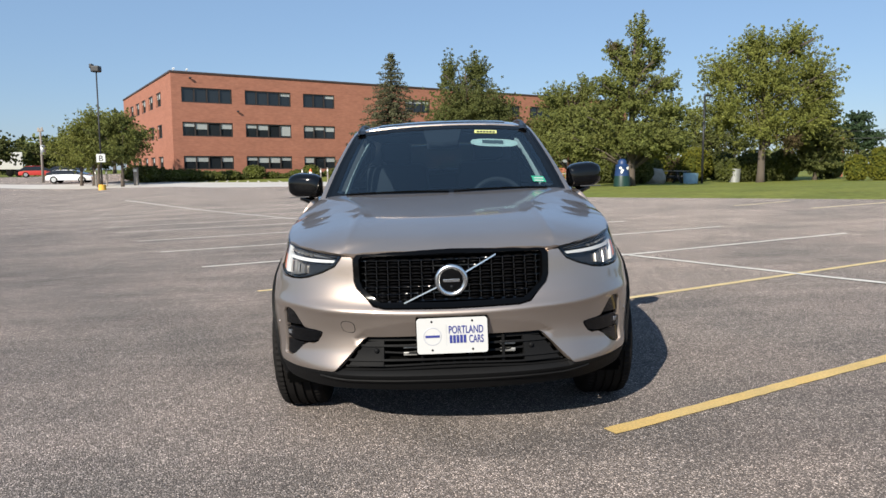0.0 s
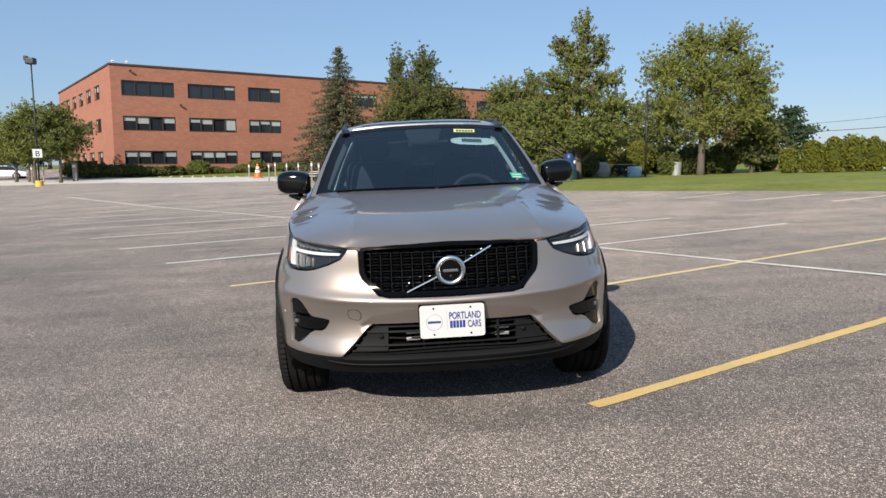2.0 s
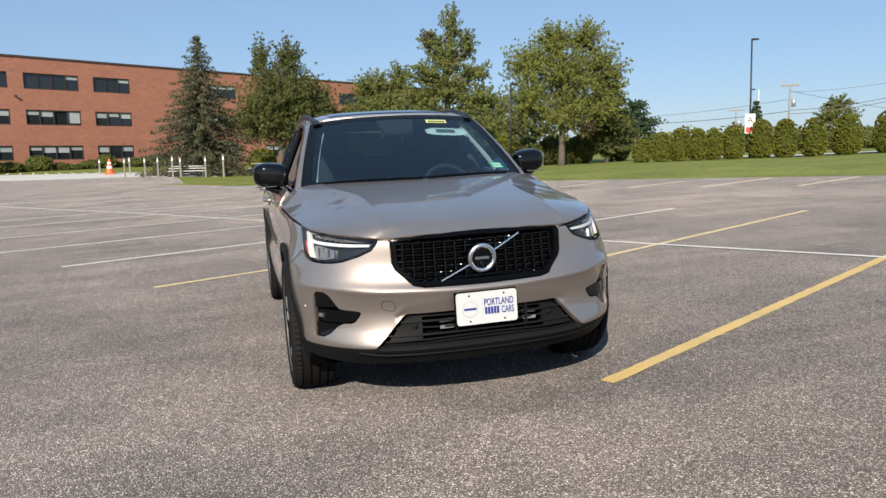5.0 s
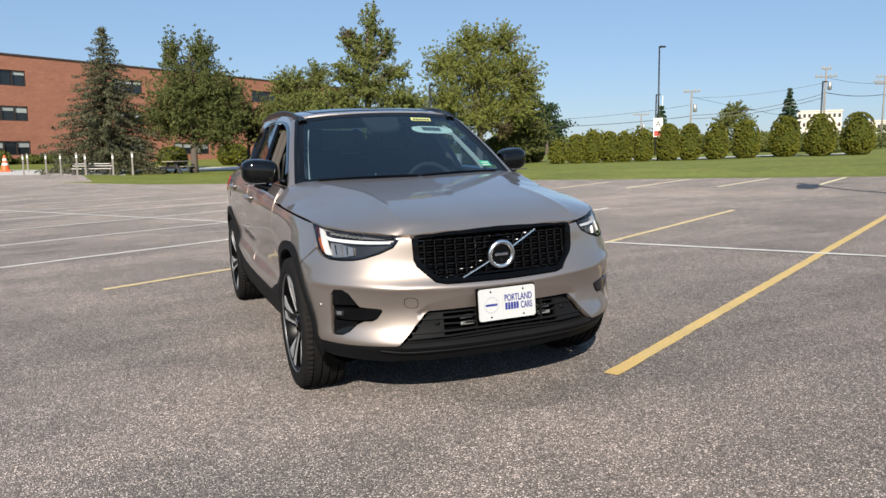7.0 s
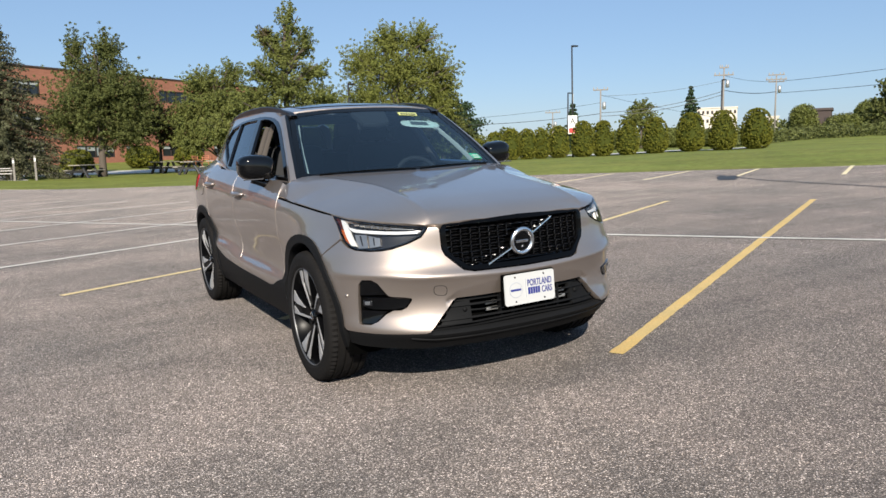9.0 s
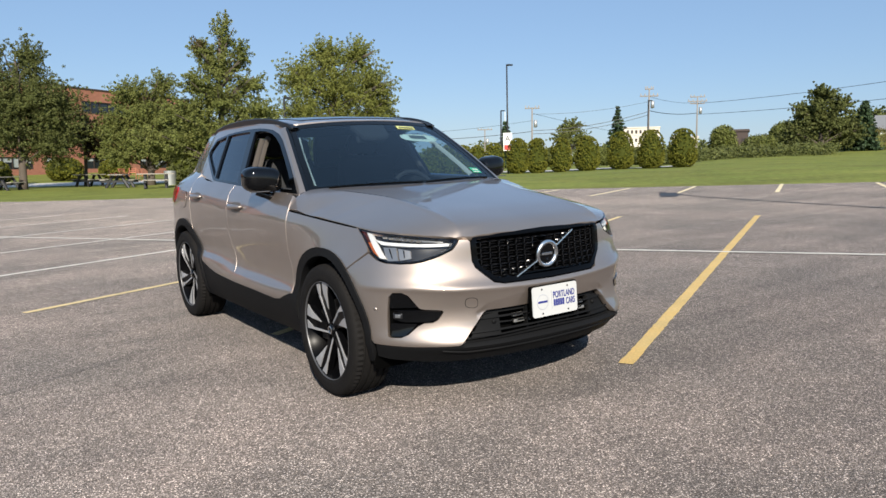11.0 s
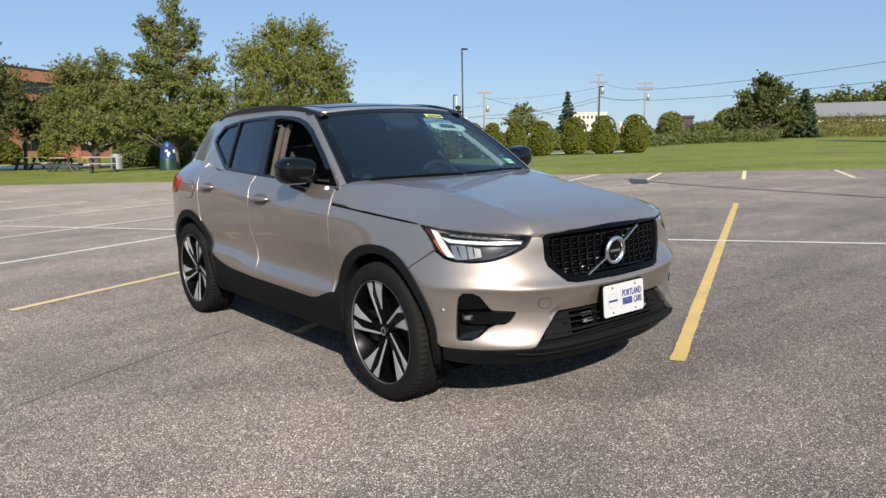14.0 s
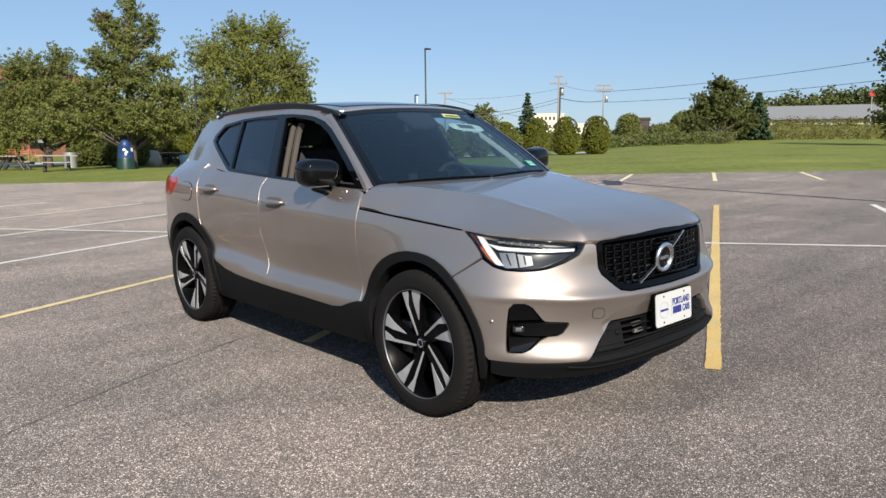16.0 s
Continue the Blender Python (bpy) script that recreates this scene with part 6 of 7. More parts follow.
def conifer(name, x, y, height, radius, material, label, seed=1, leaf=0.12, droop=0.18, tiers=26, low=0.5, per=13):
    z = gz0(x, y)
    tree = empty(name, label, "tree", Matrix.Translation((x, y, z)))
    rnd = random.Random(seed)
    bm = bmesh.new()
    tube(bm, [(0, 0, -0.2), (0, 0, height * 0.5), (0, 0, height)], [radius * 0.07, radius * 0.045, 0.015], 8)
    part("trunk", bm, M["bark"], tree, "", True)
    cs = []
    bm = bmesh.new()
    for k in range(tiers):
        u = k / (tiers - 1)
        h = low + (height - low) * u
        r = radius * (1 - u) ** 0.85 + 0.10
        n = max(4, int(5 + 9 * (1 - u)))
        a0 = rnd.uniform(0, 6)
        for j in range(n):
            a = a0 + 2 * math.pi * j / n + rnd.uniform(-0.2, 0.2)
            rr = r * rnd.uniform(0.62, 1.18)
            end = (rr * math.cos(a), rr * math.sin(a), h - droop * rr + rnd.uniform(-0.1, 0.15))
            tube(bm, [(0, 0, h), (end[0] * 0.5, end[1] * 0.5, h - droop * rr * 0.3), end], [0.03, 0.02, 0.008], 4, False)
            m = max(2, int(rr / 0.28))
            for q in range(m):
                w = (q + 0.6) / m
                cs.append((end[0] * w, end[1] * w, h + (end[2] - h) * w ** 1.3, 0.14 + 0.16 * (1 - abs(w - 0.6))))
    part("branchwork", bm, M["bark"], tree)
    foliage("crown", leaf_mesh("crown", cs, leaf, seed, up=0.5, flat=0.55, per=per), material, tree)
    return tree


def bush(name, x, y, rx, ry, h, material, label, seed=1, density=16, leaf=0.07, group="", square=2.6, per=14, waist=0.42, skin=0.10):
    """A clipped bush: solid core coloured dark for the shade between leaves, and a dense skin of small leaves on an egg
    or dome.
    """
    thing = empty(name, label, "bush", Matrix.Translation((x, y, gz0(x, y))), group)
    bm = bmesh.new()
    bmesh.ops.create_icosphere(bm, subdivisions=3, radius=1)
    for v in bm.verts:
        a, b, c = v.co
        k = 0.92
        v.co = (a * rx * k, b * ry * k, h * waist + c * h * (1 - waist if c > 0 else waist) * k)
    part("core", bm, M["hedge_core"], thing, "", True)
    rnd = np.random.RandomState(seed)
    cs = []
    for _ in range(int(density * (rx * ry * h) ** (2 / 3) * 12)):
        d = rnd.normal(size=3)
        d /= np.linalg.norm(d)
        kk = 1 / (abs(d[0]) ** square + abs(d[1]) ** square + abs(d[2]) ** square) ** (1 / square)
        kk = 1 + (kk - 1) * 0.6
        zz = h * waist + d[2] * kk * h * (1 - waist if d[2] > 0 else waist)
        cs.append((d[0] * kk * rx * 0.98, d[1] * kk * ry * 0.98, zz, skin))
    foliage("leaves", leaf_mesh("leaves", cs, leaf, seed, per=per, up=0.2), material, thing)
    return thing


# trees on the lawn
conifer("spruce", -3.4, 46.3, 8.5, 3.9, M["needle"], "grey-green spruce beside the car park drive", 3, leaf=0.06, tiers=30, per=26)
broadleaf("linden", 1.45, 46.0, 8.9, [(-1.0, 0, 7.0, 0.75, 0.8, 1.5), (0.7, 0.2, 7.2, 1.0, 1.0, 1.7), (0.2, 0, 4.9, 2.6, 2.5, 2.0), (-1.2, 0.3, 3.3, 2.2, 2.2, 1.6), (1.9, -0.3, 4.3, 1.7, 1.8, 1.9), (1.4, 0, 2.7, 2.3, 2.1, 1.5)], M["leaf_c"], "tall leafy linden with two pointed tops on the lawn", seed=4, density=14, leaf=0.051, per=18, grow=1.0)
broadleaf("red_maple", 5.2, 49.0, 4.6, [(0, 0, 3.3, 1.5, 1.4, 1.3), (0.8, 0.2, 2.6, 1.2, 1.2, 1.1)], M["leaf_red"], "small maple with dull red leaves near the building", 0.12, seed=5, density=9)
broadleaf("ash_tree", 8.4, 45.6, 6.7, [(0.9, 0, 5.5, 1.0, 1.0, 1.25), (-0.8, 0, 4.9, 1.4, 1.4, 1.3), (0.2, 0, 3.6, 2.4, 2.2, 1.5), (-1.6, 0.2, 3.0, 1.7, 1.6, 1.5), (2.0, -0.2, 3.0, 1.6, 1.6, 1.5), (0.3, -0.4, 2.2, 2.5, 2.0, 1.2), (1.9, -0.6, 1.75, 1.3, 1.2, 0.8), (-1.9, -0.4, 1.8, 1.2, 1.2, 0.8)], M["leaf_b"], "leafy ash tree on the lawn behind picnic tables", seed=6, density=13, leaf=0.051, per=18, grow=1.05)
broadleaf("maple", 9.7, 35.4, 8.2, [(0.2, 0, 7.1, 0.5, 0.5, 1.15), (-0.55, 0.1, 6.2, 0.6, 0.6, 0.7), (0.85, 0, 6.25, 0.55, 0.55, 0.75), (0.05, 0, 5.5, 1.0, 0.95, 0.9), (1.2, 0, 4.9, 0.8, 0.8, 0.55), (-1.0, 0, 4.8, 0.8, 0.8, 0.5), (0.0, 0, 4.1, 1.35, 1.3, 0.9), (-1.3, 0.2, 3.5, 1.1, 1.1, 0.7), (1.35, -0.2, 3.5, 1.15, 1.1, 0.75), (-0.7, 0, 2.6, 1.5, 1.4, 0.85), (0.9, -0.2, 2.3, 1.5, 1.5, 0.8), (-1.5, 0.3, 1.95, 1.2, 1.1, 0.7), (-2.6, 0.4, 2.1, 0.9, 0.9, 0.65), (1.0, 0.5, 1.95, 1.1, 1.0, 0.7), (0.1, -1.0, 2.05, 1.2, 0.7, 0.75), (1.5, -0.4, 1.9, 0.8, 0.8, 0.65)], M["leaf_b"], "open-crowned maple with a pointed leader on the lawn", seed=8, density=12, leaf=0.051, per=18, grow=1.06, wide=1.42,
          extra=[([(-0.95, 0.1, 6.55, 0.5, 0.45, 0.5)], M["leaf_red"])])
broadleaf("broad_maple", 19.2, 41.6, 8.9, [(1.6, 0, 7.6, 1.4, 1.3, 1.4), (-0.6, 0, 7.4, 1.3, 1.3, 1.3), (-2.2, 0.1, 6.0, 1.7, 1.7, 1.5), (2.9, 0, 5.8, 1.7, 1.6, 1.6), (0.3, 0, 5.4, 2.6, 2.4, 2.0), (-2.3, 0, 3.9, 1.8, 1.7, 1.4), (2.6, -0.1, 3.6, 1.7, 1.7, 1.5), (0.1, 0, 3.2, 2.4, 2.2, 1.5), (3.4, 0.2, 4.6, 1.2, 1.2, 1.1)], M["leaf_a"], "broad spreading maple on the lawn", seed=9, density=12, leaf=0.051, per=18, grow=1.05,
          extra=[([(1.2, -0.8, 2.2, 0.9, 0.8, 0.7)], M["leaf_red"])])
broadleaf("young_oak", 23.5, 43.5, 4.6, [(0, 0, 3.5, 1.4, 1.3, 1.2), (-0.6, 0, 2.3, 1.6, 1.4, 1.2), (0.7, 0, 2.2, 1.5, 1.3, 1.2), (0.1, 0, 1.1, 1.5, 1.3, 0.9)], M["leaf_c"], "dense dark-leaved young oak", 0.14, seed=10, density=12)
broadleaf("white_pine", 50.8, 87.3, 7.0, [(0, 0, 6.3, 1.6, 1.5, 0.9), (-0.9, 0, 5.0, 2.8, 2.5, 0.7), (0.9, 0, 4.0, 3.0, 2.6, 0.7), (-0.3, 0, 3.0, 3.2, 2.8, 0.7)], M["needle_dark"], "layered white pine beyond the lawn", 0.3, seed=11, density=7, leaf=0.11)
for x, y, h, s in ((19.8, 55.3, 5.6, 41), (22.0, 54.6, 5.0, 42), (17.2, 56.0, 5.2, 43), (14.6, 55.5, 4.8, 44)):
    broadleaf("lawn_tree", x, y, h, [(0, 0, h * 0.78, 1.3, 1.3, h * 0.2), (-0.9, 0, h * 0.55, 1.5, 1.5, h * 0.22), (0.9, 0, h * 0.5, 1.5, 1.5, h * 0.22), (0, 0, h * 0.25, 1.9, 1.7, h * 0.2)], M["leaf_c"], "dense green tree behind the lawn maples", 0.14, seed=s, density=10, leaf=0.066, per=10)
for x, y, h, s in ((-29.9, 58.4, 4.9, 21), (-26.6, 54.3, 6.3, 22), (-24.3, 53.2, 6.0, 23), (-28.4, 57.4, 5.4, 24)):
    broadleaf("birch", x, y, h, [(0, 0, h * 0.80, 1.3, 1.3, h * 0.17), (-1.2, 0, h * 0.62, 1.5, 1.5, h * 0.19), (1.1, 0, h * 0.60, 1.5, 1.5, h * 0.2), (0, 0, h * 0.42, 2.0, 1.9, h * 0.19)], M["leaf_b"] if s == 23 else M["leaf_a"], "bushy tree at the corner of the brick building", 0.12, seed=s, density=13, leaf=0.060, per=13)
for k, (x, y, h) in enumerate(((-58, 93, 5.5), (-52, 98, 4.8), (-64, 90, 6.0), (-47, 104, 5.2), (-71, 88, 6.0))):
    broadleaf("far_tree", x, y, h, [(0, 0, h * 0.6, 3.2, 3.0, h * 0.42), (-2.2, 0, h * 0.45, 2.2, 2.2, h * 0.4)], M["leaf_c"], "dark leafy tree far behind the parked cars", 0.25, seed=30 + k, density=5, leaf=0.17)
broadleaf("elm", 74.6, 39.6, 7.4, [(0.16, 0.0, 5.93, 1.76, 1.6, 1.04), (1.28, -0.96, 4.82, 1.76, 1.76, 1.12), (-1.28, 0.64, 4.3, 1.92, 1.76, 1.2), (0.4, 0.0, 2.92, 2.72, 2.4, 1.76), (-2.24, 1.6, 1.89, 1.84, 1.76, 1.44), (2.08, -1.76, 2.06, 1.76, 1.76, 1.52)], M["leaf_c"], "large dark roadside tree above the grass bank", 0.3, seed=12, density=7.5, leaf=0.11)
conifer("cedar", 79.8, 37.8, 5.2, 1.7, M["needle_dark"], "dark cedar beside the large tree", 13, leaf=0.2, tiers=14)
conifer("fir", 80.1, 73.0, 8.2, 2.3, M["needle_dark"], "pointed fir behind the clipped hedge", 14, leaf=0.2, tiers=18)
broadleaf("thin_tree", 67.1, 69.2, 6.4, [(0, 0, 5.0, 1.9, 1.7, 1.3), (-1.1, 0, 3.6, 1.9, 1.8, 1.5), (1.4, 0, 3.3, 1.6, 1.6, 1.5)], M["leaf_b"], "thin open tree behind the clipped hedge", 0.16, seed=15, density=4, leaf=0.11)
conifer("fir", 50.5, 62.5, 5.0, 1.3, M["needle_dark"], "small dark fir behind the clipped hedge", 16, leaf=0.18, tiers=12)
broadleaf("elm", 64.0, 18.9, 8.8, [(0, 0, 6.6, 1.8, 1.8, 1.6), (0.9, -0.6, 4.4, 2.2, 2.2, 1.9), (0.5, 0, 2.4, 2.2, 2.0, 1.8)], M["leaf_c"], "dark tree at the edge of the grass bank", 0.3, seed=17, density=7, leaf=0.11)
for k, (x, y, r, h) in enumerate(((75.4, 52.0, 1.5, 3.5), (80.0, 50.0, 2.0, 1.8), (70.5, 54.5, 2.2, 1.7), (66.5, 57.5, 2.4, 2.0), (63.0, 61.0, 2.4, 2.1), (85, 46, 2.6, 2.3), (72, 44, 2.2, 1.8), (59, 64, 2.2, 2.1), (90, 52, 2.6, 2.6))):
    bush("wild_bush", x, y, r, r, h, M["leaf_c"] if k % 2 else M["leaf_b"], "unclipped green bush along the far road", 50 + k, density=7, leaf=0.11, per=14, square=2.0, skin=0.35)

# clipped hedge row
for k, (x, y, r, h) in enumerate(((22.5, 37.2, 0.60, 1.5), (23.6, 36.8, 0.62, 1.95), (24.95, 37.0, 0.62, 2.15), (26.35, 37.2, 0.62, 2.15), (27.65, 37.4, 0.62, 2.15), (29.2, 37.5, 0.74, 2.3), (31.1, 37.3, 0.80, 2.65), (32.5, 36.8, 0.75, 2.65),
                                  (34.0, 36.0, 0.80, 2.6), (35.7, 35.1, 0.92, 2.65), (37.7, 33.8, 0.98, 2.85), (39.5, 32.6, 1.00, 2.95), (41.2, 31.2, 1.05, 2.95))):
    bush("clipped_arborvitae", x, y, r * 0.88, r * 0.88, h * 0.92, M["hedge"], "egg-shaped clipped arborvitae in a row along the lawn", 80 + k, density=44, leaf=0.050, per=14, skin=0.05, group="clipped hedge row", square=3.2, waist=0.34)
# yellowish and dark bushes under the trees
# the last two are added to fill the canopy's shaded gap beside the ash
for k, (x, y, r, h, m) in enumerate(((17.6, 48.7, 1.2, 2.3, "hedge"), (15.4, 47.0, 0.9, 1.7, "leaf_red"), (14.0, 46.6, 1.0, 1.9, "hedge"), (20.0, 50.0, 1.0, 2.0, "leaf_c"), (22.3, 50.0, 1.0, 2.1, "leaf_c"), (0.6, 56.9, 1.1, 1.6, "hedge"), (5.5, 60.5, 1.3, 1.7, "hedge"), (9.5, 63, 1.2, 1.6, "hedge"),
                                     (11.2, 40.8, 1.2, 1.7, "leaf_c"), (12.8, 44.5, 1.3, 1.7, "leaf_c"), (25.6, 46.0, 0.9, 2.0, "leaf_c"), (16.4, 45.9, 0.8, 1.9, "hedge"), (18.1, 43.9, 0.7, 1.5, "leaf_c"), (19.3, 44.6, 0.8, 1.6, "leaf_c"), (20.3, 44.3, 0.9, 1.7, "leaf_c"), (21.9, 44.6, 1.0, 1.9, "leaf_c"), (12.4, 45.5, 1.0, 1.7, "leaf_c"), (10.3, 44.6, 1.1, 2.1, "leaf_c"), (11.3, 46.4, 1.1, 2.2, "leaf_c"))):
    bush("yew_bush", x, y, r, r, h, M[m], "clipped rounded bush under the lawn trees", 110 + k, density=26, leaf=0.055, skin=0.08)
# bushes along the building's front
rnd = random.Random(5)
for k, (u, w, h) in enumerate(((-0.3, 1.2, 1.05), (0.9, 1.1, 1.0), (2.0, 1.0, 0.85), (3.1, 1.1, 0.80), (4.2, 1.0, 0.85), (5.2, 0.6, 0.5), (6.5, 1.0, 1.22), (8.1, 0.7, 0.6), (9.2, 0.9, 0.45), (10.5, 0.9, 0.75), (11.75, 0.8, 1.15), (12.9, 0.6, 0.5), (14.4, 1.1, 0.75), (15.9, 1.1, 0.8), (17.4, 1.2, 0.8), (19.5, 1.2, 0.8), (22.0, 1.2, 0.8))):
    p = B0 + BU * u - BV * rnd.uniform(1.7, 2.1)
    round_ = h > 1.1
    bush("foundation_bush", p.x, p.y, w, w * 0.95, h, M["leaf_b"] if round_ else M["leaf_c"], "clipped round bush against the brick wall" if round_ else "low clipped bush against the brick wall", 130 + k, density=22 if round_ else 16, leaf=0.055, skin=0.07)
for k, v in enumerate((-1.0, 2.5, 5.5)):
    p = B0 + BV * v - BU * 2.0
    bush("foundation_bush", p.x, p.y, 1.2, 1.2, 1.3, M["leaf_c"], "low clipped bush against the brick wall", 150 + k, density=8, leaf=0.09)


# weeds on the bank and the far woods
def stuff(name, centres, size, material, label, seed, per=12, flat=1.0):
    me = leaf_mesh(name, centres, size, seed, per=per, flat=flat)
    me.materials.append(material)
    return tagged(new(name, me), label, "plants", kind="stuff")


rnd = random.Random(11)
cs = []
for _ in range(3400):
    a, r = radians(rnd.uniform(53, 78)), rnd.uniform(88, 132)
    x, y = r * math.sin(a), r * math.cos(a)
    cs.append((x, y, gz0(x, y) + rnd.uniform(0.0, 0.5), rnd.uniform(0.3, 0.8)))
stuff("weeds", cs, 0.10, M["weed"], "tall yellowing weeds on the far bank", 3, per=16)
cs = []
for _ in range(900):
    a, r = radians(rnd.uniform(50, 63)), rnd.uniform(72, 90)
    x, y = r * math.sin(a), r * math.cos(a)
    cs.append((x, y, gz0(x, y) + rnd.uniform(0.1, 0.8), rnd.uniform(0.4, 0.9)))
stuff("brush", cs, 0.12, M["leaf_c"], "low green brush along the far road", 4, per=22)
cs = []
for _ in range(3000):
    a, r = radians(rnd.uniform(60, 80)), rnd.uniform(235, 265)
    top = 14 + 5 * smooth01(60, 72, math.degrees(a)) + 0.8 * math.sin(math.degrees(a) * 2.3) + rnd.uniform(-1.5, 0.5)
    cs.append((r * math.sin(a), r * math.cos(a), rnd.uniform(4, top), rnd.uniform(1.2, 2.6)))
stuff("far_woods", cs, 0.55, M["leaf_c"], "distant wooded hill on the horizon", 6, per=16)
cs = []
for _ in range(1500):
    a, r = radians(rnd.uniform(24, 62)), rnd.uniform(200, 225)
    cs.append((r * math.sin(a), r * math.cos(a), rnd.uniform(0, 5.5 + 1.5 * math.sin(math.degrees(a) * 1.9)), rnd.uniform(1.0, 2.2)))
stuff("far_woods", cs, 0.6, M["leaf_c"], "distant low belt of trees", 7, per=12)
cs = []
for _ in range(1300):
    a, r = radians(rnd.uniform(-75, -26)), rnd.uniform(150, 175)
    cs.append((r * math.sin(a), r * math.cos(a), rnd.uniform(0, 6.5 + 1.2 * math.sin(math.degrees(a) * 1.7)), rnd.uniform(1.0, 2.2)))
stuff("far_woods", cs, 0.6, M["leaf_c"], "distant dark wood beyond the drive", 8, per=12)


# ---- posts, lamps, wires ----
def lamp_post(x, y, top, label, sign=None, head="box", base=True, r=0.085, lean=0.0):
    z = gz0(x, y)
    thing = empty("lamp_post", label, "street lamp", pose(x, y, z, 0, lean, 0))
    h = top - z
    bm = bmesh.new()
    tube(bm, [(0, 0, 0), (0, 0, h)], [r, r * 0.75], 10)
    part("pole", bm, M["steel_dark"], thing, "", True)
    bm = bmesh.new()
    if head == "flood":
        box(bm, -0.32, 0.30, -0.26, 0.26, h - 0.35, h + 0.08, 0.08)
        box(bm, -0.42, -0.2, -0.2, 0.2, h - 0.1, h + 0.22, 0.06)
    else:
        tube(bm, [(0, 0, h - 0.06), (0.35, 0, h - 0.02)], 0.03, 6)
        box(bm, 0.02, 0.46, -0.13, 0.13, h - 0.05, h + 0.05, 0.03)
    part("lamp_head", bm, M["steel_dark"], thing)
    if base:
        bm = bmesh.new()
        lathe(bm, [(0.0, 0.40), (0.22, 0.40), (0.25, 0.37), (0.27, -0.3)], 16)
        part("base", bm, M["yellow_paint"], thing, "yellow painted concrete base", True, None, 40)
    if sign:
        letter, zz, w, hh = sign
        bm = bmesh.new()
        box(bm, -w / 2, w / 2, -0.13, -0.10, zz - hh / 2 - z, zz + hh / 2 - z, 0.01)
        panel_ = part("sign", bm, M["white_paint"], thing, "white letter sign")
        yaw = math.degrees(math.atan2(-x, y))
        panel_.matrix_basis = pose(0, 0, 0, 0, 0, yaw)
        ob = words(letter, 0.55, 0, zz - 0.2 - z + (0.25 if hh > 1.2 else 0), panel_, M["steel_dark"], y=-0.136)
        if hh > 1.2:
            bm = bmesh.new()
            box(bm, -w * 0.4, w * 0.4, -0.138, -0.131, zz - hh * 0.45 - z, zz - hh * 0.18 - z)
            part("red_field", bm, M["red_paint"], panel_)
    return thing


lamp_post(-24.3, 49.8, 8.42, "black lamp post with a letter sign and yellow base", ("B", 2.08, 0.58, 0.58), "flood", True, 0.062)
lamp_post(30.75, 37.9, 8.15, "tall black lamp post with a letter sign behind the hedge", ("A", 2.85, 0.62, 1.25), "box", False, 0.065, -1.0)
lamp_post(15.45, 41.0, 5.5, "black lamp post among the lawn trees", None, "box", False, 0.07)
lamp_post(47.6, 59.7, 7.0, "slim dark lamp post behind the hedge", None, "box", False, 0.09)
lamp_post(54.8, 45.9, 7.3, "slim dark lamp post beyond the hedge", ("H", 3.0, 0.6, 0.9), "box", False, 0.09)


def utility_pole(x, y, top, arms, label):
    z = gz0(x, y)
    thing = empty("utility_pole", label, "utility pole", pose(x, y, z, 0, 0, -45))
    h = top - z
    bm = bmesh.new()
    tube(bm, [(0, 0, 0), (0, 0, h)], [0.125, 0.085], 10)
    part("pole", bm, M["pole_wood"], thing, "", True)
    for dz, w in arms:
        bm = bmesh.new()
        box(bm, -w, w, -0.08, 0.08, h - dz - 0.07, h - dz + 0.07, 0.01)
        arm = part("crossarm", bm, M["pole_wood"], thing)
        for k in (-0.9, -0.45, 0.45, 0.9):
            bm = bmesh.new()
            lathe(bm, [(0.0, h - dz + 0.34), (0.05, h - dz + 0.32), (0.06, h - dz + 0.07)], 8, "z", Matrix.Translation((k * w, 0, 0)))
            part("insulator", bm, M["granite"], arm, "", True)
    bm = bmesh.new()
    lathe(bm, [(0.0, h - 1.5), (0.22, h - 1.55), (0.22, h - 2.4), (0.0, h - 2.45)], 12, "z", Matrix.Translation((0.42, 0, 0)))
    part("transformer", bm, M["mesh_metal"], thing, "grey transformer can", True)
    return thing


utility_pole(70.1, 58.8, 10.4, ((0.1, 0.5), (0.95, 1.1)), "weathered wooden utility pole with crossarms")
utility_pole(85.6, 63.4, 10.5, ((0.1, 1.0), (0.7, 1.3), (1.0, 1.0)), "weathered wooden utility pole with crossarms")
utility_pole(58.1, 66.7, 8.2, ((0.1, 0.9),), "wooden utility pole behind the hedge")
utility_pole(70.6, 92.5, 7.0, ((0.1, 1.2),), "far wooden utility pole")
utility_pole(-37.8, 67.3, 5.1, ((0.2, 0.7),), "grey utility pole beside the parked cars")
bm = bmesh.new()
tube(bm, [(63, 78, 0.5), (63, 78, 8.6)], 0.055, 8)
tagged(part("flag_pole", bm, M["white_paint"]), "thin white pole behind the hedge", "pole")


def wire(a, b, sag, r=0.028, n=14):
    a, b = Vector(a), Vector(b)
    bm = bmesh.new()
    tube(bm, [a.lerp(b, k / n) - Vector((0, 0, sag * 4 * (k / n) * (1 - k / n))) for k in range(n + 1)], r, 5)
    tagged(part("power_line", bm, M["steel_dark"]), "thin dark overhead power line", "wire", "overhead lines")


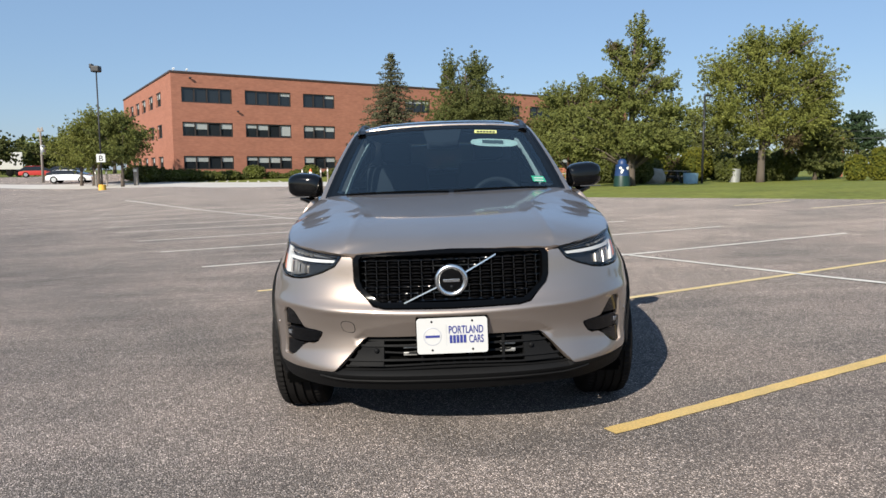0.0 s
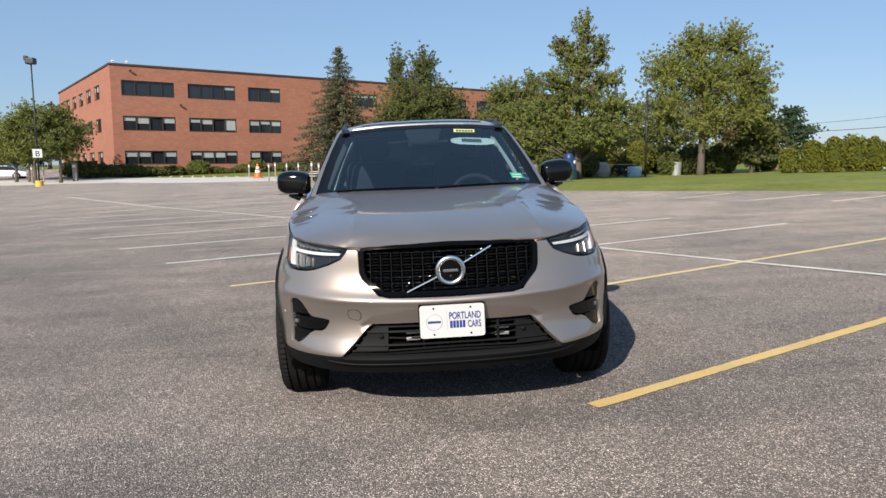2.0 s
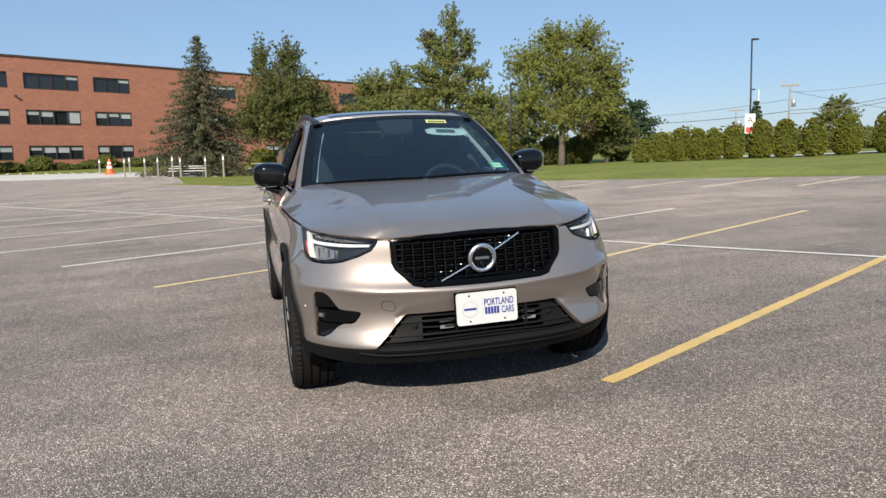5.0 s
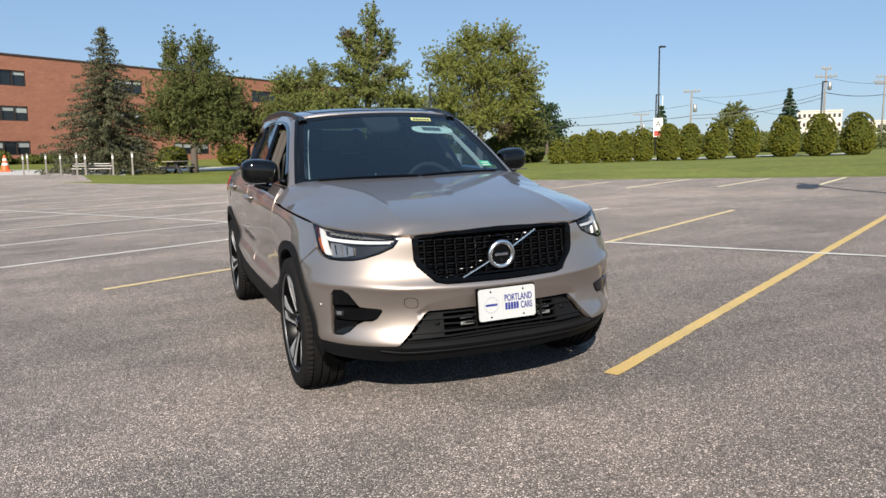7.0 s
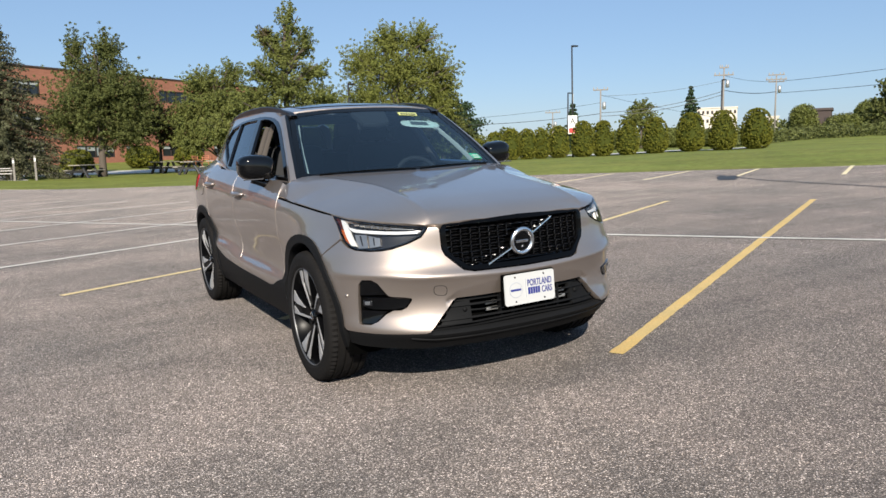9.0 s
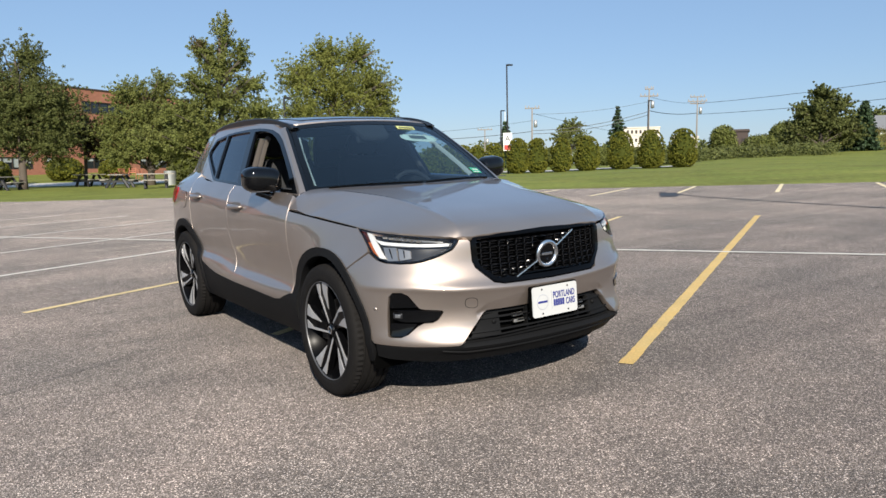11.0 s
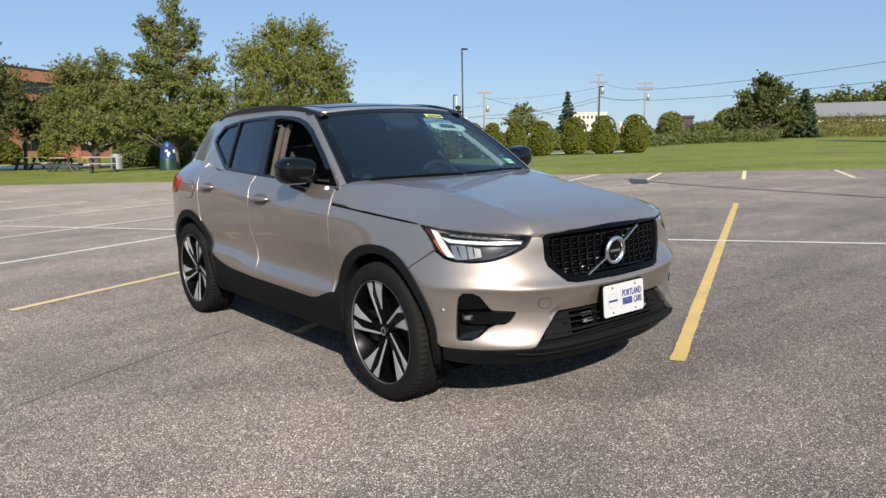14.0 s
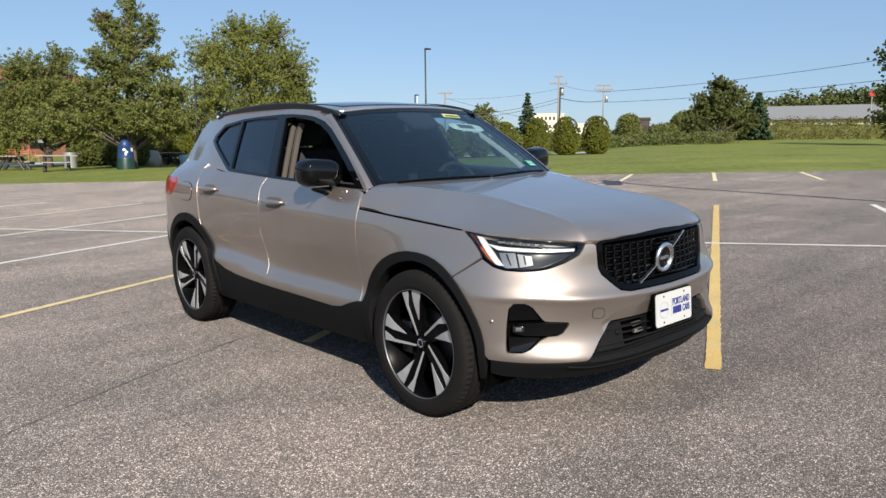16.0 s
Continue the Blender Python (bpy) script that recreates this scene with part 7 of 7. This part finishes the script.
P1, P2, P3, P4 = (70.1, 58.8), (85.6, 63.4), (58.1, 66.7), (70.6, 92.5)
for d, z in ((0, 7.6), (0.3, 7.2)):
    wire((*P1, z), (*P3, z - 2.2), 0.5, 0.035)
wire((*P1, 8.8), (*P3, 7.4), 0.4, 0.02)
wire((*P1, 9.4), (85.6, 63.4, 9.6), 0.3, 0.02)
wire((*P1, 7.7), (85.6, 63.4, 8.2), 0.3, 0.04)
wire((85.6, 63.4, 9.5), (82, 18, 11.2), 0.6, 0.028)
wire((85.6, 63.4, 8.0), (82, 18, 8.9), 0.5, 0.030)
wire((*P3, 5.3), (40, 84, 4.6), 0.5, 0.035)
wire((*P3, 6.6), (40, 84, 5.2), 0.5, 0.02)
wire((*P3, 7.5), (75, 60.5, 4.2), 0.2, 0.02)


# ---- far buildings ----
def block_building(name, x, y, yaw, w, d, z0, h, material, label, floors, cols, roof_mat=None):
    b = empty(name, label, "building", pose(x, y, z0, 0, 0, yaw))
    bm = bmesh.new()
    box(bm, 0, w, 0, d, -3, h, 0.05)
    part("wall", bm, material, b)
    bm = bmesh.new()
    box(bm, -0.2, w + 0.2, -0.2, d + 0.2, h, h + 0.4)
    part("roof", bm, roof_mat or material, b)
    for f in range(floors):
        for c in range(cols):
            x0 = w * (c + 0.25) / cols
            zz = h * (f + 0.35) / floors
            bm = bmesh.new()
            box(bm, x0, x0 + w * 0.5 / cols, -0.06, 0.1, zz, zz + h * 0.4 / floors)
            part("window", bm, M["frame_dark"], b)
    return b


block_building("hotel", 190.6, 172.5, -50, 12.5, 12, 2, 11.2, M["cream"], "cream multi-storey building far away", 4, 9)
block_building("annexe", 202, 160, -50, 8, 10, 2, 7.8, M["cream"], "low cream building far away", 2, 5)
block_building("shed", 112, 76, -58, 2.6, 5, 2, 4.6, M["coping"], "small brown shed behind the brush", 1, 2)
barn = empty("barn", "long low barn with a grey gabled roof on the bank", "building", pose(105.3, 49.2, 4.2, 0, 0, -71))
bm = bmesh.new()
box(bm, 0, 34, 0, 9, -2, 1.5)
part("wall", bm, M["white_paint"], barn)
bm = bmesh.new()
vs = [bm.verts.new(p) for p in ((-0.5, -0.6, 1.4), (34.5, -0.6, 1.4), (34.5, 4.5, 3.6), (-0.5, 4.5, 3.6), (34.5, 9.6, 1.4), (-0.5, 9.6, 1.4))]
for q in ((0, 1, 2, 3), (3, 2, 4, 5), (0, 3, 5), (1, 4, 2), (0, 5, 4, 1)):
    bm.faces.new([vs[i] for i in q])
bmesh.ops.recalc_face_normals(bm, faces=bm.faces[:])
part("roof", bm, M["roof_grey"], barn)
bm = bmesh.new()
tube(bm, [(0, 0, -2), (0, 0, 1.2)], 0.05, 8)
sg_ = empty("road_sign", "red octagonal road sign on a post", "sign", pose(81, 26.5, 5.8, 0, 0, -72))
part("post", bm, M["mesh_metal"], sg_)
bm = bmesh.new()
slab(bm, [(0.27 * math.cos(radians(22.5 + 45 * k)), 1.2 + 0.27 * math.sin(radians(22.5 + 45 * k))) for k in range(8)], -0.09, -0.06)
part("plate", bm, M["red_paint"], sg_)

# ---- things on the lawn and drive ----
table = empty("picnic_table", "weathered picnic table with two benches on the lawn", "table", pose(6.6, 36.6, gz0(6.6, 36.6), 0, 0, -14), "picnic tables")
for y in (-0.30, -0.10, 0.10, 0.30):
    bm = bmesh.new()
    box(bm, -0.9, 0.9, y - 0.09, y + 0.09, 0.72, 0.765, 0.008)
    part("tabletop_board", bm, M["granite"], table)
for y in (-0.78, 0.78):
    bm = bmesh.new()
    box(bm, -0.62, 0.62, y - 0.14, y + 0.14, 0.42, 0.465, 0.008)
    part("bench_board", bm, M["granite"], table)
for x in (-0.50, 0.50):
    for sgn in (-1, 1):
        bm = bmesh.new()
        tube(bm, [(x, sgn * 0.62, 0), (x, sgn * 0.2, 0.72)], 0.085, 6)
        part("leg", bm, M["steel_dark"], table)
    bm = bmesh.new()
    box(bm, x - 0.05, x + 0.05, -0.85, 0.85, 0.30, 0.42)
    part("brace", bm, M["steel_dark"], table)
for x, y, a in ((6.0, 42.5, 62), (5.2, 47.6, 28), (0.4, 45.0, 50), (14.4, 42.3, 40)):
    copy_thing(table, pose(x, y, gz0(x, y), 0, 0, a))

bin_ = empty("painted_bin", "tapering litter bin painted blue, white and green", "bin", pose(8.85, 33.75, gz0(8.85, 33.75)) @ Matrix.Scale(0.88, 4))
bm = bmesh.new()
lathe(bm, [(0.47, 0.0), (0.43, 0.56), (0.42, 0.60)], 20)
part("base", bm, mat("bin_green", (0.010, 0.036, 0.026), 0.4, vary=0.1), bin_, "dark green base", True)
bm = bmesh.new()
lathe(bm, [(0.42, 0.60), (0.37, 1.12), (0.39, 1.16)], 20)
part("body", bm, mat("bin_blue", (0.014, 0.042, 0.13), 0.45, vary=0.2, scale=4), bin_, "", True)
bm = bmesh.new()
lathe(bm, [(0.39, 1.16), (0.34, 1.22), (0.26, 1.25), (0.24, 1.44), (0.14, 1.54), (0.0, 1.56)], 20)
part("lid", bm, bpy.data.materials["bin_blue"], bin_, "", True, None, 40)
rnd = random.Random(2)
for k in range(5):
    a, z = radians(rnd.uniform(200, 320)), rnd.uniform(0.72, 1.08)
    r = 0.42 - (z - 0.60) * 0.096 + 0.004
    bm = bmesh.new()
    slab(bm, [(0.085 * math.cos(q) * rnd.uniform(0.6, 1.1), 0.09 * math.sin(q) * rnd.uniform(0.6, 1.1)) for q in np.linspace(0, 2 * math.pi, 9)[:-1]], -0.012, 0.03)
    part("painted_patch", bm, M["white_paint"], bin_, "", False, pose(r * math.cos(a), r * math.sin(a), z, 0, 0, math.degrees(a) + 90))
red_chair = empty("garden_chair", "rust-red tubular metal garden chair on the paving", "chair", pose(8.8, 56.0, gz0(8.8, 56.0), 0, 0, 20), "red garden chairs")
for x in (-0.24, 0.24):
    bm = bmesh.new()
    tube(bm, [(x, -0.26, 0), (x, -0.24, 0.62), (x, 0.20, 0.60)], 0.022, 6)
    part("arm_leg", bm, M["brick_pale"], red_chair)
    bm = bmesh.new()
    tube(bm, [(x, 0.30, 0), (x, 0.18, 0.45), (x, 0.28, 0.95)], 0.022, 6)
    part("back_leg", bm, M["brick_pale"], red_chair)
bm = bmesh.new()
box(bm, -0.25, 0.25, -0.24, 0.20, 0.42, 0.45, 0.006)
part("seat", bm, M["brick_pale"], red_chair)
for z in (0.62, 0.76, 0.90):
    bm = bmesh.new()
    box(bm, -0.25, 0.25, 0.21 + 0.2 * (z - 0.62), 0.24 + 0.2 * (z - 0.62), z - 0.03, z + 0.03, 0.005)
    part("back_slat", bm, M["brick_pale"], red_chair)
for x, y, a in ((9.5, 56.3, -15), (10.2, 56.1, 50), (8.0, 55.6, 80)):
    copy_thing(red_chair, pose(x, y, gz0(x, y), 0, 0, a))
can = empty("wire_basket", "galvanised wire litter basket with plants", "bin", pose(8.8, 42.6, gz0(8.8, 42.6)))
bm = bmesh.new()
lathe(bm, [(0.32, 0.0), (0.36, 0.85), (0.33, 0.85), (0.29, 0.05)], 18)
part("basket", bm, M["mesh_metal"], can, "", True, None, 40)
foliage("plants", leaf_mesh("plants", [(0, 0, 0.9, 0.25)] * 6, 0.07, 3), M["leaf_c"], can)
copy_thing(can, pose(18.4, 43.5, gz0(18.4, 43.5)))
bm = bmesh.new()
lathe(bm, [(0.0, 0.62), (0.42, 0.62), (0.44, 0.58), (0.40, 0.0)], 20)
tagged(part("planter", bm, M["pale_blue"], None, "", True, Matrix.Translation((14.7, 40.8, gz0(14.7, 40.8))), 40), "round pale blue tub on the lawn", "planter")
bm = bmesh.new()
bmesh.ops.create_icosphere(bm, subdivisions=3, radius=0.75)
for v in bm.verts:
    v.co = Vector((v.co.x * 1.1, v.co.y * 0.8, v.co.z * 0.75)) * (1 + 0.22 * noise.noise(v.co * 2.2))
tagged(part("boulder", bm, M["granite"], None, "", True, Matrix.Translation((12.6, 41.2, gz0(12.6, 41.2) + 0.35)), 30), "grey granite boulder on the lawn", "rock")
brickpost = bmesh.new()
box(brickpost, -0.10, 0.10, -0.10, 0.10, -0.2, 2.8, 0.02)
tagged(part("rust_post", brickpost, M["brick_pale"], None, "", False, Matrix.Translation((28.6, 49.9, gz0(28.6, 49.9)))), "rust-red post behind the oak", "post")

for k, (x, y, h, w) in enumerate(((-7.6, 42.9, 1.35, 0.04), (-6.4, 42.0, 1.35, 0.04), (-5.7, 42.0, 1.35, 0.04), (-4.9, 41.9, 1.45, 0.05), (-4.5, 42.2, 1.35, 0.05), (-3.1, 41.9, 1.4, 0.05), (-2.1, 41.9, 1.55, 0.05), (-8.4, 51.1, 1.35, 0.05), (-23.7, 54.3, 1.6, 0.14), (-26.5, 55.5, 1.5, 0.05), (-27.6, 56, 1.5, 0.05), (-10.6, 53.0, 1.2, 0.05))):
    thing = empty("parking_post", "weathered wooden post with a white notice", "post", Matrix.Translation((x, y, gz0(x, y))), "posts along the drive")
    bm = bmesh.new()
    h *= 0.85
    box(bm, -w, w, -w, w, -0.1, h, 0.01)
    part("post", bm, M["pole_wood"], thing)
    bm = bmesh.new()
    box(bm, -w * 0.9, w * 0.9, -w - 0.02, -w - 0.005, h * 0.76, h * 0.90)
    part("notice", bm, M["white_paint"], thing)
bench = empty("garden_bench", "grey slatted bench at the edge of the lawn", "bench", pose(-4.2, 42.6, gz0(-4.2, 42.6), 0, 0, -4) @ Matrix.Diagonal((1, 1, 0.75, 1)))
for y, z in ((-0.2, 0.46), (-0.05, 0.46), (0.1, 0.46), (0.22, 0.66), (0.26, 0.82)):
    bm = bmesh.new()
    box(bm, -1.0, 1.0, y - 0.06, y + 0.06, z - 0.03, z + 0.03, 0.006)
    part("slat", bm, M["concrete"], bench)
for x in (-0.95, 0.95):
    for y in (-0.2, 0.24):
        bm = bmesh.new()
        box(bm, x - 0.05, x + 0.05, y - 0.05, y + 0.05, 0, 0.45 if y < 0 else 0.9)
        part("leg", bm, M["weathered_wood"], bench)
cone = empty("traffic_cone", "orange traffic cone with white bands on the drive", "cone", Matrix.Translation((-9.8, 52.0, gz0(-9.8, 52.0))))
bm = bmesh.new()
box(bm, -0.34, 0.34, -0.34, 0.34, 0, 0.07, 0.02)
part("foot", bm, M["orange"], cone)
for (r0, z0), (r1, z1), m in (((0.27, 0.07), (0.20, 0.40), "orange"), ((0.20, 0.40), (0.165, 0.56), "white_paint"), ((0.165, 0.56), (0.135, 0.70), "orange"), ((0.135, 0.70), (0.105, 0.84), "white_paint"), ((0.105, 0.84), (0.06, 1.05), "orange")):
    bm = bmesh.new()
    lathe(bm, [(r0, z0), (r1, z1)], 16)
    part("band", bm, M[m], cone, "", True)


def far_car(name, x, y, yaw, material, label, length=4.2, h=1.28):
    c = empty(name, label, "car", pose(x, y, gz0(x, y), 0, 0, yaw))
    bm = bmesh.new()
    n = 30
    rows = []
    for k in range(n + 1):
        u = k / n
        px = -length / 2 + length * u
        top = 0.62 + 0.20 * math.sin(math.pi * min(1, u * 1.02)) ** 0.4
        w = 0.90 * (1 - 0.16 * abs(2 * u - 1) ** 4)
        rows.append([bm.verts.new((px, s * w * q, z)) for s, q, z in ((-1, 0.93, 0.28), (-1, 1.0, 0.5), (-1, 0.95, top), (1, 0.95, top), (1, 1.0, 0.5), (1, 0.93, 0.28))])
    for a, b in zip(rows, rows[1:]):
        for i in range(6):
            bm.faces.new((a[i], a[(i + 1) % 6], b[(i + 1) % 6], b[i]))
    bm.faces.new(rows[0]), bm.faces.new(rows[-1][::-1])
    bmesh.ops.recalc_face_normals(bm, faces=bm.faces[:])
    part("body", bm, material, c, "", True, None, 50)
    for nm, inset_, m, z0 in (("cabin", 0.0, M["pane"], 0.78), ("roof", 0.0, material, h - 0.06)):
        bm = bmesh.new()
        prof = [(-2.05, 0.80), (-1.25, h - 0.04), (-0.2, h), (0.55, h - 0.06), (1.45, 0.84)] if nm == "cabin" else [(-1.35, h - 0.06), (-0.9, h - 0.005), (-0.2, h + 0.02), (0.4, h - 0.02), (0.6, h - 0.08)]
        a = [bm.verts.new((px, -0.80 + 0.28 * max(0, z - 0.8), z)) for px, z in prof]
        b = [bm.verts.new((px, 0.80 - 0.28 * max(0, z - 0.8), z)) for px, z in prof]
        bm.faces.new(a), bm.faces.new(b[::-1])
        for i in range(len(prof)):
            bm.faces.new((a[i], a[(i + 1) % len(prof)], b[(i + 1) % len(prof)], b[i]))
        bmesh.ops.recalc_face_normals(bm, faces=bm.faces[:])
        part(nm, bm, m, c)
    for px in (-length * 0.31, length * 0.30):
        for s in (-1, 1):
            bm = bmesh.new()
            lathe(bm, [(0.0, 0.10), (0.2, 0.10), (0.32, 0.08), (0.33, 0.0), (0.33, -0.1)], 18, "y", Matrix.Translation((px, s * 0.80, 0.33)) @ Matrix.Diagonal((1, s, 1, 1)))
            w_ = part("wheel", bm, M["rubber"], c, "", True, None, 40)
            bm = bmesh.new()
            lathe(bm, [(0.0, 0.11), (0.20, 0.105)], 14, "y", Matrix.Translation((px, s * 0.80, 0.33)) @ Matrix.Diagonal((1, s, 1, 1)))
            part("rim", bm, M["mesh_metal"], w_)
    return c


far_car("parked_car", -33.8, 64.6, 8, M["car_white"], "white saloon parked beyond the drive", 3.9, 1.22)
far_car("parked_car", -39.4, 75.5, 12, M["car_dark"], "dark car parked behind the white saloon", 4.1, 1.35)
far_car("parked_car", -47.5, 84.5, 25, M["red_paint"], "red car parked far off", 4.0, 1.35)
truck = empty("box_truck", "white box trailer parked far off", "truck", pose(-61.0, 101.0, gz0(-61.0, 101.0), 0, 0, 30))
bm = bmesh.new()
box(bm, -6, 2.2, -1.25, 1.25, 1.0, 3.4, 0.04)
part("box", bm, M["white_paint"], truck)
bm = bmesh.new()
box(bm, -5.8, 2.0, -0.5, 0.5, 0.75, 1.0)
part("chassis", bm, M["steel_dark"], truck)
for px in (-4.6, -3.4, 0.6, 1.6):
    for s in (-1, 1):
        bm = bmesh.new()
        lathe(bm, [(0.0, 0.14), (0.45, 0.14), (0.5, 0.1), (0.5, -0.14)], 16, "y", Matrix.Translation((px, s * 1.05, 0.5)) @ Matrix.Diagonal((1, s, 1, 1)))
        part("wheel", bm, M["rubber"], truck, "", True, None, 40)

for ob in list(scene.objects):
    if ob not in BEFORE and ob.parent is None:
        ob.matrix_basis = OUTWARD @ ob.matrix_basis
